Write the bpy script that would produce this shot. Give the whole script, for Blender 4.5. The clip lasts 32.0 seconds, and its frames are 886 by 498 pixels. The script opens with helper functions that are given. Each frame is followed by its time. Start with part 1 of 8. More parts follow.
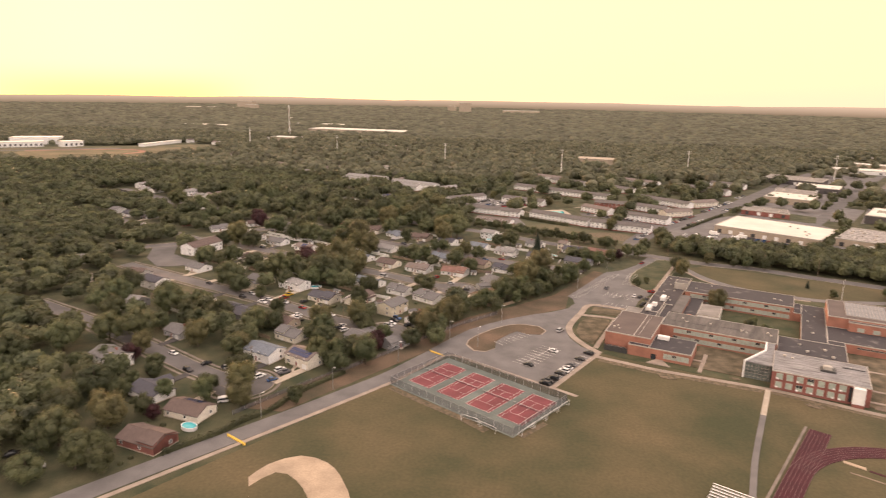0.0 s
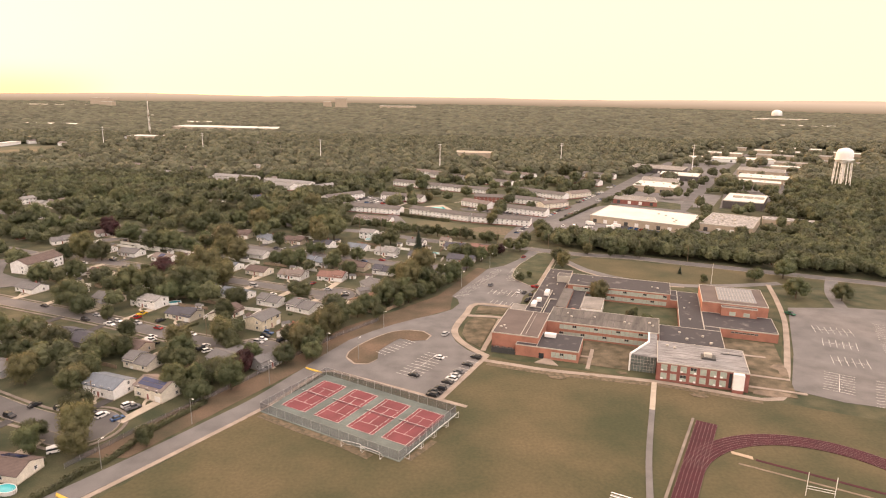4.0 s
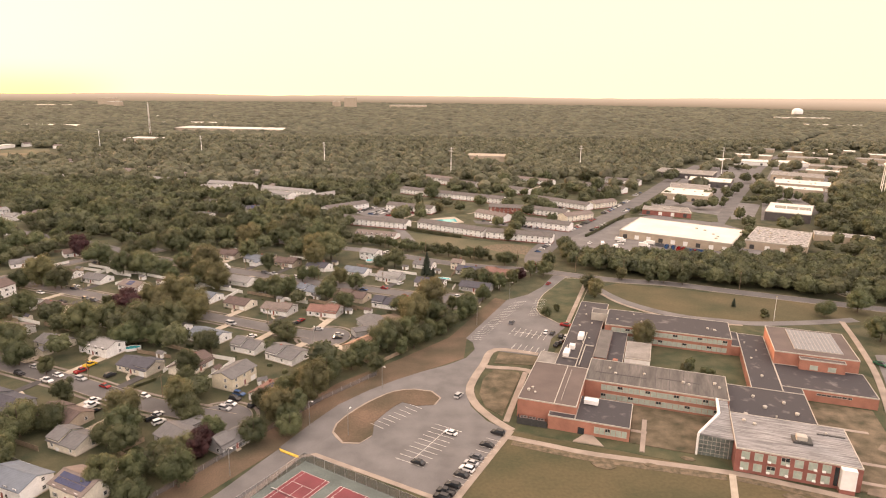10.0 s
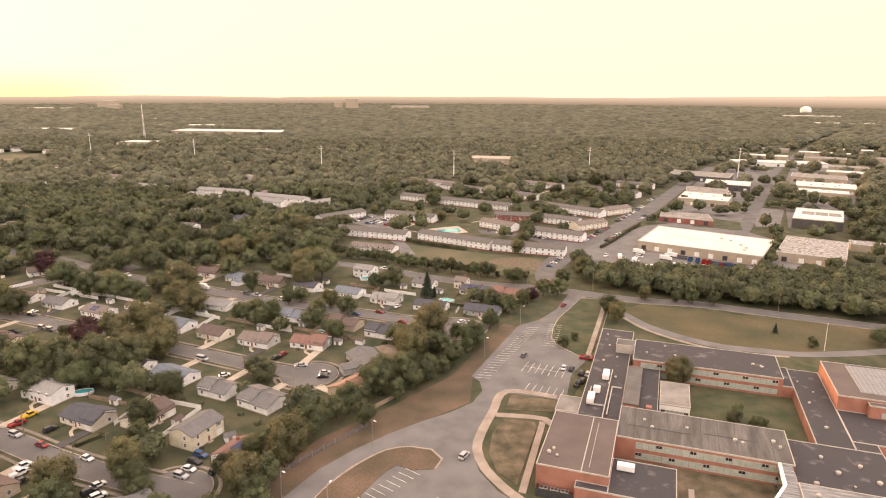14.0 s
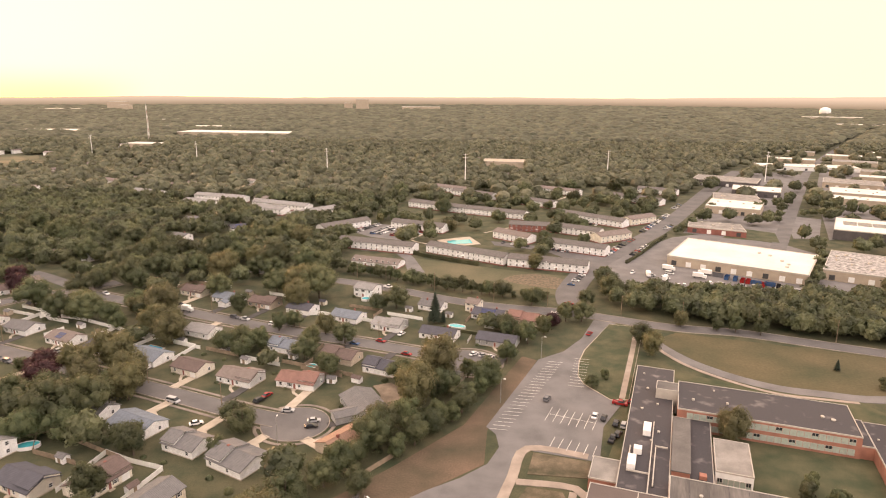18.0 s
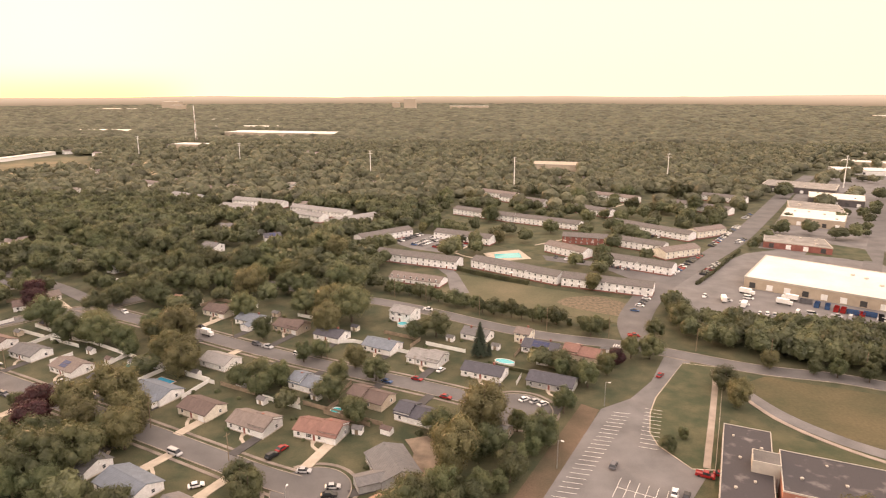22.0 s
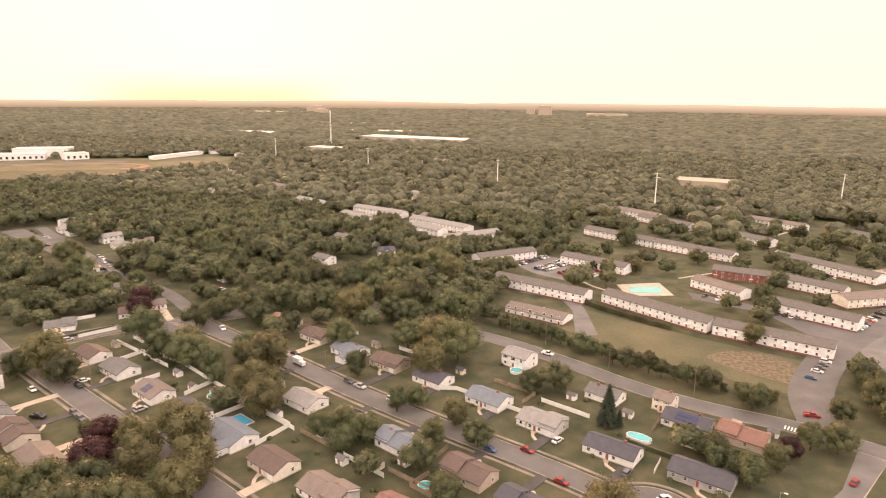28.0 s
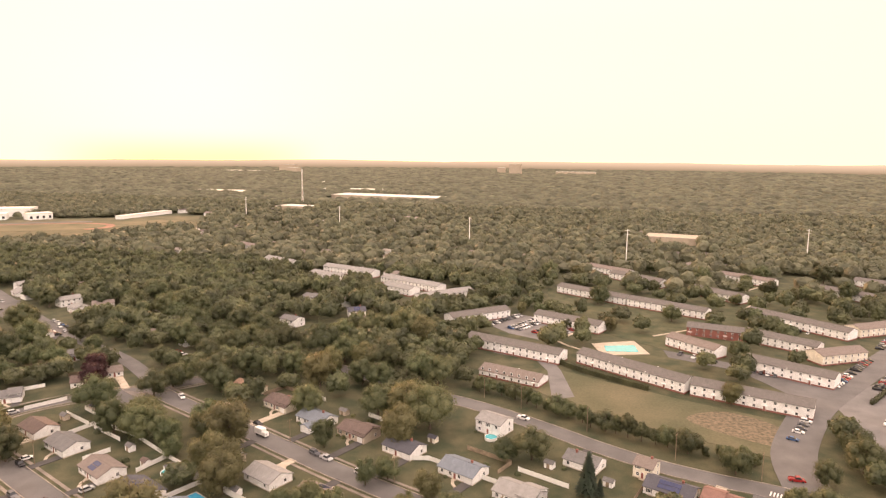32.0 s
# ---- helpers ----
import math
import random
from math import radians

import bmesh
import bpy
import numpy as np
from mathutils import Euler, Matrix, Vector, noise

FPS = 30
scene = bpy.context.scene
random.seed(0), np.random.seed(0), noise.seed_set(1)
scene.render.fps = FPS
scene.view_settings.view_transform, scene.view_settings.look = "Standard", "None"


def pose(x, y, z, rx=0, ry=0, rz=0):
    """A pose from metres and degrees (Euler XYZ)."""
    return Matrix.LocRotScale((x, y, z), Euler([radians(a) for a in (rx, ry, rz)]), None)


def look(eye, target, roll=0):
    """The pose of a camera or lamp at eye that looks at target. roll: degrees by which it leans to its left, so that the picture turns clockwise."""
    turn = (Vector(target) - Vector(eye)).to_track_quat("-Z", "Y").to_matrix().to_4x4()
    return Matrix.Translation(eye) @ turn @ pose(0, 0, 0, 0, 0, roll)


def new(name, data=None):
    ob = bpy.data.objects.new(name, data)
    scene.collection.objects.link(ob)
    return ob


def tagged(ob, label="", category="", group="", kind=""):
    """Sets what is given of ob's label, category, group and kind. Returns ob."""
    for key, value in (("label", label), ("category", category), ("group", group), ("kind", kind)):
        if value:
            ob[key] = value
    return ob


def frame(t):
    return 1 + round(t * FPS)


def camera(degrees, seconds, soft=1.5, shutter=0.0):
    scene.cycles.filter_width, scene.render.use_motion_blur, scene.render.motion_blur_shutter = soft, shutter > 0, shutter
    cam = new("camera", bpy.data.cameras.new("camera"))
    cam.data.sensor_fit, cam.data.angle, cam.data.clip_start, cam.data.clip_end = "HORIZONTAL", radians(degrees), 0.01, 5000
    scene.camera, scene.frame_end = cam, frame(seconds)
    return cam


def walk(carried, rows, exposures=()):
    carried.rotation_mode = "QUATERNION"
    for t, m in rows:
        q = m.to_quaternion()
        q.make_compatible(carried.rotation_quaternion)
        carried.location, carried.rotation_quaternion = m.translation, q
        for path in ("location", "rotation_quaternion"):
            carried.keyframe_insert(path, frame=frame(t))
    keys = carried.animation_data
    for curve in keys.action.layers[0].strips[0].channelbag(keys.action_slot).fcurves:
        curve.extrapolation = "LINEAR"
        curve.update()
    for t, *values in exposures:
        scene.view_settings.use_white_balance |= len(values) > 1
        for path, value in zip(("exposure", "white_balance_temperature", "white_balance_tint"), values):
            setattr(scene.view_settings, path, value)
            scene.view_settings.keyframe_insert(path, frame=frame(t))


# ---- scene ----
cam = camera(68.7, 32.0, soft=1.1, shutter=0.3)
PATH = [
    (0, (11.785, -107.205, 114.219), (11.471, -105.287, 113.749), 1.1),
    (0.5, (11.315, -105.527, 113.74), (11.201, -103.586, 113.272), 0.9),
    (1, (11.067, -103.817, 113.28), (11.039, -101.873, 112.811), 1.0),
    (1.5, (11.047, -101.845, 112.9), (11.058, -99.901, 112.429), 1.0),
    (2, (11.312, -99.45, 112.624), (11.333, -97.507, 112.151), 1.0),
    (2.5, (11.689, -96.573, 112.42), (11.718, -94.63, 111.946), 1.0),
    (3, (12.08, -93.283, 112.291), (12.124, -91.341, 111.815), 0.9),
    (3.5, (12.49, -89.649, 112.197), (12.534, -87.707, 111.721), 0.9),
    (5.5, (13.432, -69.385, 112.17), (13.459, -67.444, 111.688), 0.8),
    (6, (13.49, -64.157, 112.378), (13.517, -62.217, 111.896), 0.7),
    (6.5, (13.441, -59.046, 112.609), (13.468, -57.106, 112.126), 0.7),
    (7, (13.393, -53.971, 112.85), (13.418, -52.03, 112.367), 0.7),
    (7.5, (13.499, -48.898, 113.06), (13.523, -46.957, 112.577), 0.7),
    (8, (13.484, -43.837, 113.2), (13.505, -41.896, 112.717), 0.7),
    (8.5, (13.421, -38.711, 113.3), (13.438, -36.771, 112.817), 0.7),
    (9, (13.351, -33.541, 113.364), (13.366, -31.6, 112.881), 0.7),
    (9.5, (13.283, -28.461, 113.394), (13.295, -26.52, 112.912), 0.8),
    (10, (13.185, -23.361, 113.404), (13.194, -21.42, 112.923), 0.7),
    (10.5, (13.199, -18.253, 113.33), (13.206, -16.311, 112.849), 0.7),
    (11, (13.272, -13.057, 113.161), (13.277, -11.116, 112.681), 0.6),
    (11.5, (13.252, -7.699, 112.966), (13.252, -5.757, 112.487), 0.6),
    (12, (13.258, -2.296, 112.816), (13.255, -0.354, 112.337), 0.7),
    (12.5, (13.313, 3.16, 112.781), (13.318, 5.102, 112.302), 0.6),
    (13, (13.522, 8.462, 112.781), (13.533, 10.403, 112.301), 0.5),
    (13.5, (13.798, 13.692, 112.78), (13.804, 15.634, 112.3), 0.4),
    (14, (14.085, 18.844, 112.759), (14.083, 20.786, 112.279), 0.3),
    (14.5, (14.345, 23.996, 112.728), (14.338, 25.937, 112.248), 0.3),
    (16.5, (14.498, 44.436, 112.235), (14.473, 46.378, 111.757), 0.2),
    (17, (14.442, 49.469, 112.218), (14.413, 51.411, 111.74), 0.3),
    (17.5, (14.339, 54.499, 112.231), (14.307, 56.441, 111.753), 0.3),
    (18, (14.216, 59.432, 112.253), (14.181, 61.373, 111.775), 0.3),
    (18.5, (14.089, 64.415, 112.315), (14.053, 66.357, 111.837), 0.3),
    (19, (13.992, 69.503, 112.418), (13.953, 71.445, 111.94), 0.3),
    (19.5, (13.905, 74.534, 112.552), (13.863, 76.475, 112.073), 0.2),
    (20, (13.797, 79.555, 112.703), (13.751, 81.496, 112.224), 0.2),
    (20.5, (13.592, 84.617, 112.864), (13.544, 86.558, 112.383), 0.2),
    (21, (13.358, 89.742, 113.016), (13.289, 91.682, 112.535), 0.1),
    (21.5, (13.335, 94.815, 113.094), (13.216, 96.753, 112.612), 0.0),
    (22, (13.239, 99.891, 113.089), (13.061, 101.824, 112.607), -0.0),
    (22.5, (13.006, 104.985, 113.014), (12.732, 106.907, 112.534), -0.1),
    (23, (12.938, 110.237, 112.961), (12.588, 112.147, 112.481), 0.1),
    (23.5, (12.922, 115.642, 113.059), (12.517, 117.541, 112.577), -0.1),
    (24, (12.908, 120.851, 113.291), (12.432, 122.732, 112.808), -0.2),
    (24.5, (12.801, 125.756, 113.626), (12.233, 127.613, 113.146), -0.3),
    (25, (12.492, 130.42, 113.979), (11.848, 132.252, 113.501), -0.2),
    (25.5, (12.074, 134.743, 114.245), (11.399, 136.565, 113.768), -0.2),
    (27.5, (9.348, 144.275, 113.38), (8.704, 146.11, 112.911), 0.6),
    (28, (9.034, 146.071, 113.213), (8.473, 147.933, 112.747), 0.6),
    (28.5, (8.718, 147.723, 113.121), (8.19, 149.594, 112.652), 0.7),
    (29, (8.414, 148.959, 113.064), (7.888, 150.83, 112.591), 0.8),
    (29.5, (8.161, 149.86, 113.018), (7.64, 151.722, 112.507), 0.8),
    (30, (7.931, 150.665, 113.002), (7.427, 152.515, 112.434), 0.8),
    (30.5, (7.717, 151.603, 113.079), (7.25, 153.389, 112.311), 1.0),
    (31, (7.662, 152.729, 113.285), (7.203, 154.515, 112.512), 0.9),
    (31.5, (7.765, 153.393, 113.398), (7.28, 155.274, 112.924), 0.6),
    (32, (7.988, 153.532, 113.275), (7.496, 155.447, 112.982), 0.5),
]
walk(cam, [(t, look(eye, target, roll)) for t, eye, target, roll in PATH],
     [(0.0, -0.2, 6900, 21), (0.5, -0.12, 6850, 20), (1.2, 0.02, 6800, 19), (2.5, 0.08, 6800, 19), (12.0, 0.1, 6800, 19), (18.0, 0.14, 6800, 19), (22.0, 0.19, 6950, 20), (25.0, 0.25, 7050, 21), (29.0, 0.31, 7150, 22), (31.0, 0.24, 7150, 22), (32.0, 0.28, 7150, 22)])

# ---- world, sun, exposure ----
SUN_AZ = radians(35.5)          # to the left of +y
SUN_EL = radians(5.0)
world = bpy.data.worlds.new("world")
scene.world = world
world.use_nodes = True
wn, wl = world.node_tree.nodes, world.node_tree.links
wn.clear()
sky = wn.new("ShaderNodeTexSky")
sky.sky_type = "NISHITA"
sky.sun_disc = False
sky.sun_elevation = SUN_EL
sky.sun_rotation = -SUN_AZ
sky.air_density, sky.dust_density, sky.ozone_density, sky.altitude = 1.0, 1.0, 1.0, 100
hazy = wn.new("ShaderNodeMix")          # thin bright haze that evens out the sky
hazy.data_type, hazy.blend_type, hazy.clamp_result = "RGBA", "ADD", False
hazy.inputs[0].default_value = 1.0
bg = wn.new("ShaderNodeBackground")
bg.inputs[1].default_value = 0.15
wout = wn.new("ShaderNodeOutputWorld")
warm = wn.new("ShaderNodeMix")
warm.data_type, warm.blend_type = "RGBA", "MULTIPLY"
warm.inputs[0].default_value = 1.0
warm.inputs[7].default_value = (0.5, 0.4, 0.1, 1)
# warm haze low down gives way to a clear, paler sky overhead
tc = wn.new("ShaderNodeTexCoord")
up = wn.new("ShaderNodeSeparateXYZ")
wl.new(tc.outputs["Generated"], up.inputs[0])
ramp = wn.new("ShaderNodeMapRange")
ramp.interpolation_type = "SMOOTHSTEP"
ramp.inputs[1].default_value, ramp.inputs[2].default_value = 0.15, 0.75
wl.new(up.outputs["Z"], ramp.inputs[0])
over = wn.new("ShaderNodeMix")
over.data_type = "RGBA"
over.inputs[6].default_value, over.inputs[7].default_value = (8.8, 6.9, 4.7, 1), (13.4, 11.1, 9.8, 1)
wl.new(ramp.outputs[0], over.inputs[0])
# the low sun's yellow glow in the haze
aim = wn.new("ShaderNodeVectorMath")
aim.operation = "DOT_PRODUCT"
aim.inputs[1].default_value = (-math.sin(SUN_AZ), math.cos(SUN_AZ), 0.012)
wl.new(tc.outputs["Generated"], aim.inputs[0])
near_sun = wn.new("ShaderNodeMapRange")
near_sun.interpolation_type = "SMOOTHSTEP"
near_sun.inputs[1].default_value, near_sun.inputs[2].default_value = 0.98, 1.0
wl.new(aim.outputs["Value"], near_sun.inputs[0])
# away from the sun the sky is clearer and less yellow, down to the horizon
away = wn.new("ShaderNodeMapRange")
away.interpolation_type = "SMOOTHSTEP"
away.inputs[1].default_value, away.inputs[2].default_value = 0.25, -0.7
wl.new(aim.outputs["Value"], away.inputs[0])
clear = wn.new("ShaderNodeMix")
clear.data_type = "RGBA"
clear.inputs[7].default_value = (13.0, 11.6, 11.0, 1)
wl.new(away.outputs[0], clear.inputs[0])
wl.new(over.outputs[2], clear.inputs[6])
glow = wn.new("ShaderNodeMix")
glow.data_type = "RGBA"
glow.inputs[7].default_value = (13.0, 4.0, 3.0, 1)
low = wn.new("ShaderNodeMapRange")
low.interpolation_type = "SMOOTHSTEP"
low.inputs[1].default_value, low.inputs[2].default_value = 0.035, -0.014
wl.new(up.outputs["Z"], low.inputs[0])
both = wn.new("ShaderNodeMath")
both.operation = "MULTIPLY"
wl.new(near_sun.outputs[0], both.inputs[0])
wl.new(low.outputs[0], both.inputs[1])
wl.new(both.outputs[0], glow.inputs[0])
wl.new(clear.outputs[2], glow.inputs[6])
wl.new(glow.outputs[2], hazy.inputs[7])
wl.new(sky.outputs[0], warm.inputs[6])
wl.new(warm.outputs[2], hazy.inputs[6])
wl.new(hazy.outputs[2], bg.inputs[0])
wl.new(bg.outputs[0], wout.inputs[0])

sun = new("sun", bpy.data.lights.new("sun", "SUN"))
sun.data.energy, sun.data.angle, sun.data.color = 4.0, radians(8), (1.0, 0.55, 0.28)
sun.matrix_world = look((0, 0, 0), (math.sin(SUN_AZ) * math.cos(SUN_EL), -math.cos(SUN_AZ) * math.cos(SUN_EL), -math.sin(SUN_EL)))
scene.view_settings.exposure = 0.0


# ---- materials ----
def mat(name, col, rough=0.85, var=0.25, scale=1.0, fine=12.0, bump=0.0, bump_scale=20.0, metal=0.0, per="", per_var=0.3, col2=None, space="world", emit=0.0):
    """A surface with broad and fine variation; per: 'object' or 'island' varies single pieces."""
    m = bpy.data.materials.new(name)
    m.use_nodes = True
    n, l = m.node_tree.nodes, m.node_tree.links
    b = n["Principled BSDF"]
    b.inputs["Roughness"].default_value, b.inputs["Metallic"].default_value = rough, metal
    if space == "world":
        pos = n.new("ShaderNodeNewGeometry").outputs["Position"]
    else:
        pos = n.new("ShaderNodeTexCoord").outputs["Object"]
    big = n.new("ShaderNodeTexNoise")
    big.inputs["Scale"].default_value, big.inputs["Detail"].default_value = scale, 5
    small = n.new("ShaderNodeTexNoise")
    small.inputs["Scale"].default_value, small.inputs["Detail"].default_value = scale * fine, 4
    l.new(pos, big.inputs["Vector"])
    l.new(pos, small.inputs["Vector"])
    ramp = n.new("ShaderNodeValToRGB")
    dark = tuple(c * (1 - var) for c in col)
    other = col2 or tuple(min(1, c * (1 + var)) for c in col)
    ramp.color_ramp.elements[0].color, ramp.color_ramp.elements[0].position = (*dark, 1), 0.32
    ramp.color_ramp.elements[1].color, ramp.color_ramp.elements[1].position = (*other, 1), 0.68
    l.new(big.outputs["Fac"], ramp.inputs["Fac"])
    mul = n.new("ShaderNodeMix")
    mul.data_type, mul.blend_type = "RGBA", "OVERLAY"
    mul.inputs[0].default_value = min(0.9, var * 1.6)
    l.new(ramp.outputs["Color"], mul.inputs[6])
    l.new(small.outputs["Fac"], mul.inputs[7])
    out = mul.outputs[2]
    if per:
        if per == "tint":
            att = n.new("ShaderNodeAttribute")
            att.attribute_name = "tint"
            rnd = att.outputs["Fac"]
        else:
            rnd = n.new("ShaderNodeObjectInfo").outputs["Random"] if per == "object" else n.new("ShaderNodeNewGeometry").outputs["Random Per Island"]
        hsv = n.new("ShaderNodeHueSaturation")
        mr = n.new("ShaderNodeMapRange")
        mr.inputs[3].default_value, mr.inputs[4].default_value = 1 - per_var, 1 + per_var
        l.new(rnd, mr.inputs[0])
        l.new(mr.outputs[0], hsv.inputs["Value"])
        mh = n.new("ShaderNodeMapRange")
        mh.inputs[3].default_value, mh.inputs[4].default_value = 0.5 - 0.05 * per_var, 0.5 + 0.05 * per_var
        sep = n.new("ShaderNodeMath")
        sep.operation = "FRACT"
        m7 = n.new("ShaderNodeMath")
        m7.operation = "MULTIPLY"
        m7.inputs[1].default_value = 7.31
        l.new(rnd, m7.inputs[0])
        l.new(m7.outputs[0], sep.inputs[0])
        l.new(sep.outputs[0], mh.inputs[0])
        l.new(mh.outputs[0], hsv.inputs["Hue"])
        l.new(out, hsv.inputs["Color"])
        out = hsv.outputs["Color"]
    l.new(out, b.inputs["Base Color"])
    if bump:
        bt = n.new("ShaderNodeTexNoise")
        bt.inputs["Scale"].default_value, bt.inputs["Detail"].default_value = bump_scale, 3
        l.new(pos, bt.inputs["Vector"])
        bp = n.new("ShaderNodeBump")
        bp.inputs["Strength"].default_value, bp.inputs["Distance"].default_value = min(1, bump), max(0.02, bump * 0.1)
        l.new(bt.outputs["Fac"], bp.inputs["Height"])
        l.new(bp.outputs["Normal"], b.inputs["Normal"])
    return m


def striped(name, col, col2, pitch, axis=2, rough=0.8, thin=0.12):
    """Boards, courses or seams: thin darker lines every pitch metres along an object axis."""
    m = mat(name, col, rough, 0.12, 0.6, 15, space="object")
    n, l = m.node_tree.nodes, m.node_tree.links
    b = n["Principled BSDF"]
    src = b.inputs["Base Color"].links[0].from_socket
    tc = n.new("ShaderNodeTexCoord")
    sx = n.new("ShaderNodeSeparateXYZ")
    l.new(tc.outputs["Object"], sx.inputs[0])
    dv = n.new("ShaderNodeMath")
    dv.operation = "DIVIDE"
    dv.inputs[1].default_value = pitch
    fr = n.new("ShaderNodeMath")
    fr.operation = "FRACT"
    lt = n.new("ShaderNodeMath")
    lt.operation = "LESS_THAN"
    lt.inputs[1].default_value = thin
    l.new(sx.outputs[axis], dv.inputs[0])
    l.new(dv.outputs[0], fr.inputs[0])
    l.new(fr.outputs[0], lt.inputs[0])
    mx = n.new("ShaderNodeMix")
    mx.data_type = "RGBA"
    mx.inputs[7].default_value = (*col2, 1)
    l.new(lt.outputs[0], mx.inputs[0])
    l.new(src, mx.inputs[6])
    l.new(mx.outputs[2], b.inputs["Base Color"])
    return m


M_GROUND = mat("lawn_ground", (0.042, 0.06, 0.024), 0.95, 0.35, 0.1, 24, 0.3, 3, col2=(0.096, 0.088, 0.046))
M_FIELD = mat("worn_field_grass", (0.058, 0.066, 0.026), 0.95, 0.24, 0.03, 30, 0.25, 4, col2=(0.12, 0.093, 0.046))
M_SLAWN = mat("tired_lawn", (0.072, 0.068, 0.034), 0.95, 0.3, 0.16, 20, 0.25, 4, col2=(0.19, 0.145, 0.095))
M_LAWN = mat("mown_lawn", (0.05, 0.07, 0.028), 0.95, 0.3, 0.12, 25, 0.25, 4, col2=(0.098, 0.092, 0.047))
M_BANK = mat("dry_bank_grass", (0.092, 0.08, 0.045), 0.95, 0.35, 0.05, 40, 0.3, 4, col2=(0.17, 0.112, 0.074))
M_MEADOW = mat("meadow_grass", (0.08, 0.09, 0.042), 0.95, 0.25, 0.03, 30, 0.3, 4, col2=(0.14, 0.12, 0.068))
M_DIRT = mat("bare_dirt", (0.2, 0.155, 0.112), 0.95, 0.3, 0.25, 20, 0.2, 6)
M_WORN = mat("worn_earth_and_grass", (0.1, 0.088, 0.05), 0.95, 0.25, 0.6, 10, 0.2, 6, col2=(0.2, 0.15, 0.1))
M_SAND = mat("infield_sand", (0.4, 0.31, 0.22), 0.95, 0.2, 0.1, 20)
M_ASPHALT = mat("old_asphalt", (0.157, 0.15, 0.145), 0.9, 0.2, 0.1, 60, 0.15, 30)
M_ROAD = mat("road_asphalt", (0.128, 0.122, 0.118), 0.9, 0.2, 0.08, 60, 0.15, 30)
M_DARK_ASPHALT = mat("driveway_asphalt", (0.07, 0.066, 0.064), 0.9, 0.2, 0.3, 40, 0.15, 30)
M_CONC = mat("pale_concrete", (0.44, 0.38, 0.3), 0.9, 0.15, 0.3, 30)
M_TANWALK = mat("sandy_concrete_walk", (0.32, 0.265, 0.215), 0.9, 0.18, 0.2, 30)
M_STREETWALK = mat("dirty_street_concrete", (0.21, 0.178, 0.148), 0.9, 0.3, 0.15, 30)
M_KERB = mat("weathered_kerb_concrete", (0.27, 0.235, 0.195), 0.9, 0.3, 0.2, 30)
M_PAINT = mat("road_paint_white", (0.72, 0.7, 0.64), 0.7, 0.15, 0.8, 20)
M_YELLOW = mat("road_paint_yellow", (0.65, 0.42, 0.06), 0.7, 0.15, 0.8, 20)
M_BRICK = mat("orange_brick", (0.34, 0.155, 0.108), 0.9, 0.18, 0.25, 60)
M_BRICK2 = mat("red_brick", (0.25, 0.098, 0.078), 0.9, 0.2, 0.25, 60)
M_ROOFDARK = mat("dark_bitumen_roof", (0.06, 0.055, 0.06), 0.8, 0.2, 0.22, 12, 0.1, 10, col2=(0.17, 0.155, 0.15))
M_ROOFGREY = mat("grey_bitumen_roof", (0.12, 0.113, 0.106), 0.85, 0.25, 0.12, 25, 0.1, 10)
M_ROOFPALE = mat("pale_weathered_roof", (0.23, 0.215, 0.195), 0.8, 0.3, 0.16, 25, 0.1, 10)
M_ROOFBROWN = mat("brown_gravel_roof", (0.12, 0.096, 0.087), 0.9, 0.15, 0.1, 50, 0.1, 20)
M_WHITEROOF = mat("white_membrane_roof", (0.66, 0.64, 0.56), 0.7, 0.1, 0.05, 20)
M_TRIM = mat("pale_metal_coping", (0.42, 0.39, 0.34), 0.5, 0.1, 0.5, 20)
M_WHITE = mat("white_paint", (0.8, 0.79, 0.76), 0.6, 0.06, 0.6, 20)
M_WIN = mat("pale_green_window_panel", (0.36, 0.42, 0.36), 0.35, 0.15, 0.7, 10)
M_GLASS = mat("dark_window_glass", (0.03, 0.035, 0.04), 0.08, 0.2, 0.5, 10)
M_METAL = mat("galvanised_steel", (0.42, 0.42, 0.41), 0.45, 0.1, 2, 10, metal=0.7)
M_DARKMETAL = mat("dark_painted_metal", (0.05, 0.05, 0.05), 0.5, 0.2, 2, 10)
M_WOODPOLE = mat("weathered_pole_wood", (0.2, 0.15, 0.1), 0.9, 0.25, 1.0, 20)
M_FENCEWOOD = mat("weathered_fence_wood", (0.26, 0.2, 0.14), 0.9, 0.25, 0.6, 20)
M_VINYL = mat("white_vinyl_fence", (0.8, 0.79, 0.75), 0.5, 0.05, 0.6, 20)
M_GREENCOURT = mat("green_acrylic_court", (0.13, 0.155, 0.14), 0.85, 0.25, 0.1, 20)
M_REDCOURT = mat("red_acrylic_court", (0.19, 0.048, 0.055), 0.85, 0.18, 0.15, 20)
M_TRACK = mat("red_rubber_track", (0.055, 0.008, 0.014), 0.9, 0.15, 0.2, 40)
M_CURTAIN = mat("grey_green_curtain_glass", (0.13, 0.15, 0.14), 0.12, 0.3, 0.4, 6)
M_WATER = mat("pool_water", (0.06, 0.42, 0.46), 0.08, 0.12, 0.5, 8)
M_SOLAR = mat("solar_cell_glass", (0.02, 0.03, 0.09), 0.12, 0.15, 0.6, 8)
M_SKYPANEL = mat("rooftop_panel_glass", (0.2, 0.205, 0.215), 0.5, 0.1, 0.6, 8)
M_BARK = mat("grey_brown_bark", (0.1, 0.075, 0.055), 0.95, 0.3, 1.5, 10, 0.4, 10)
M_LEAF = mat("tree_leaves", (0.08, 0.1, 0.045), 0.6, 0.18, 0.3, 6, 0, per="object", per_var=0.34, col2=(0.14, 0.15, 0.068))
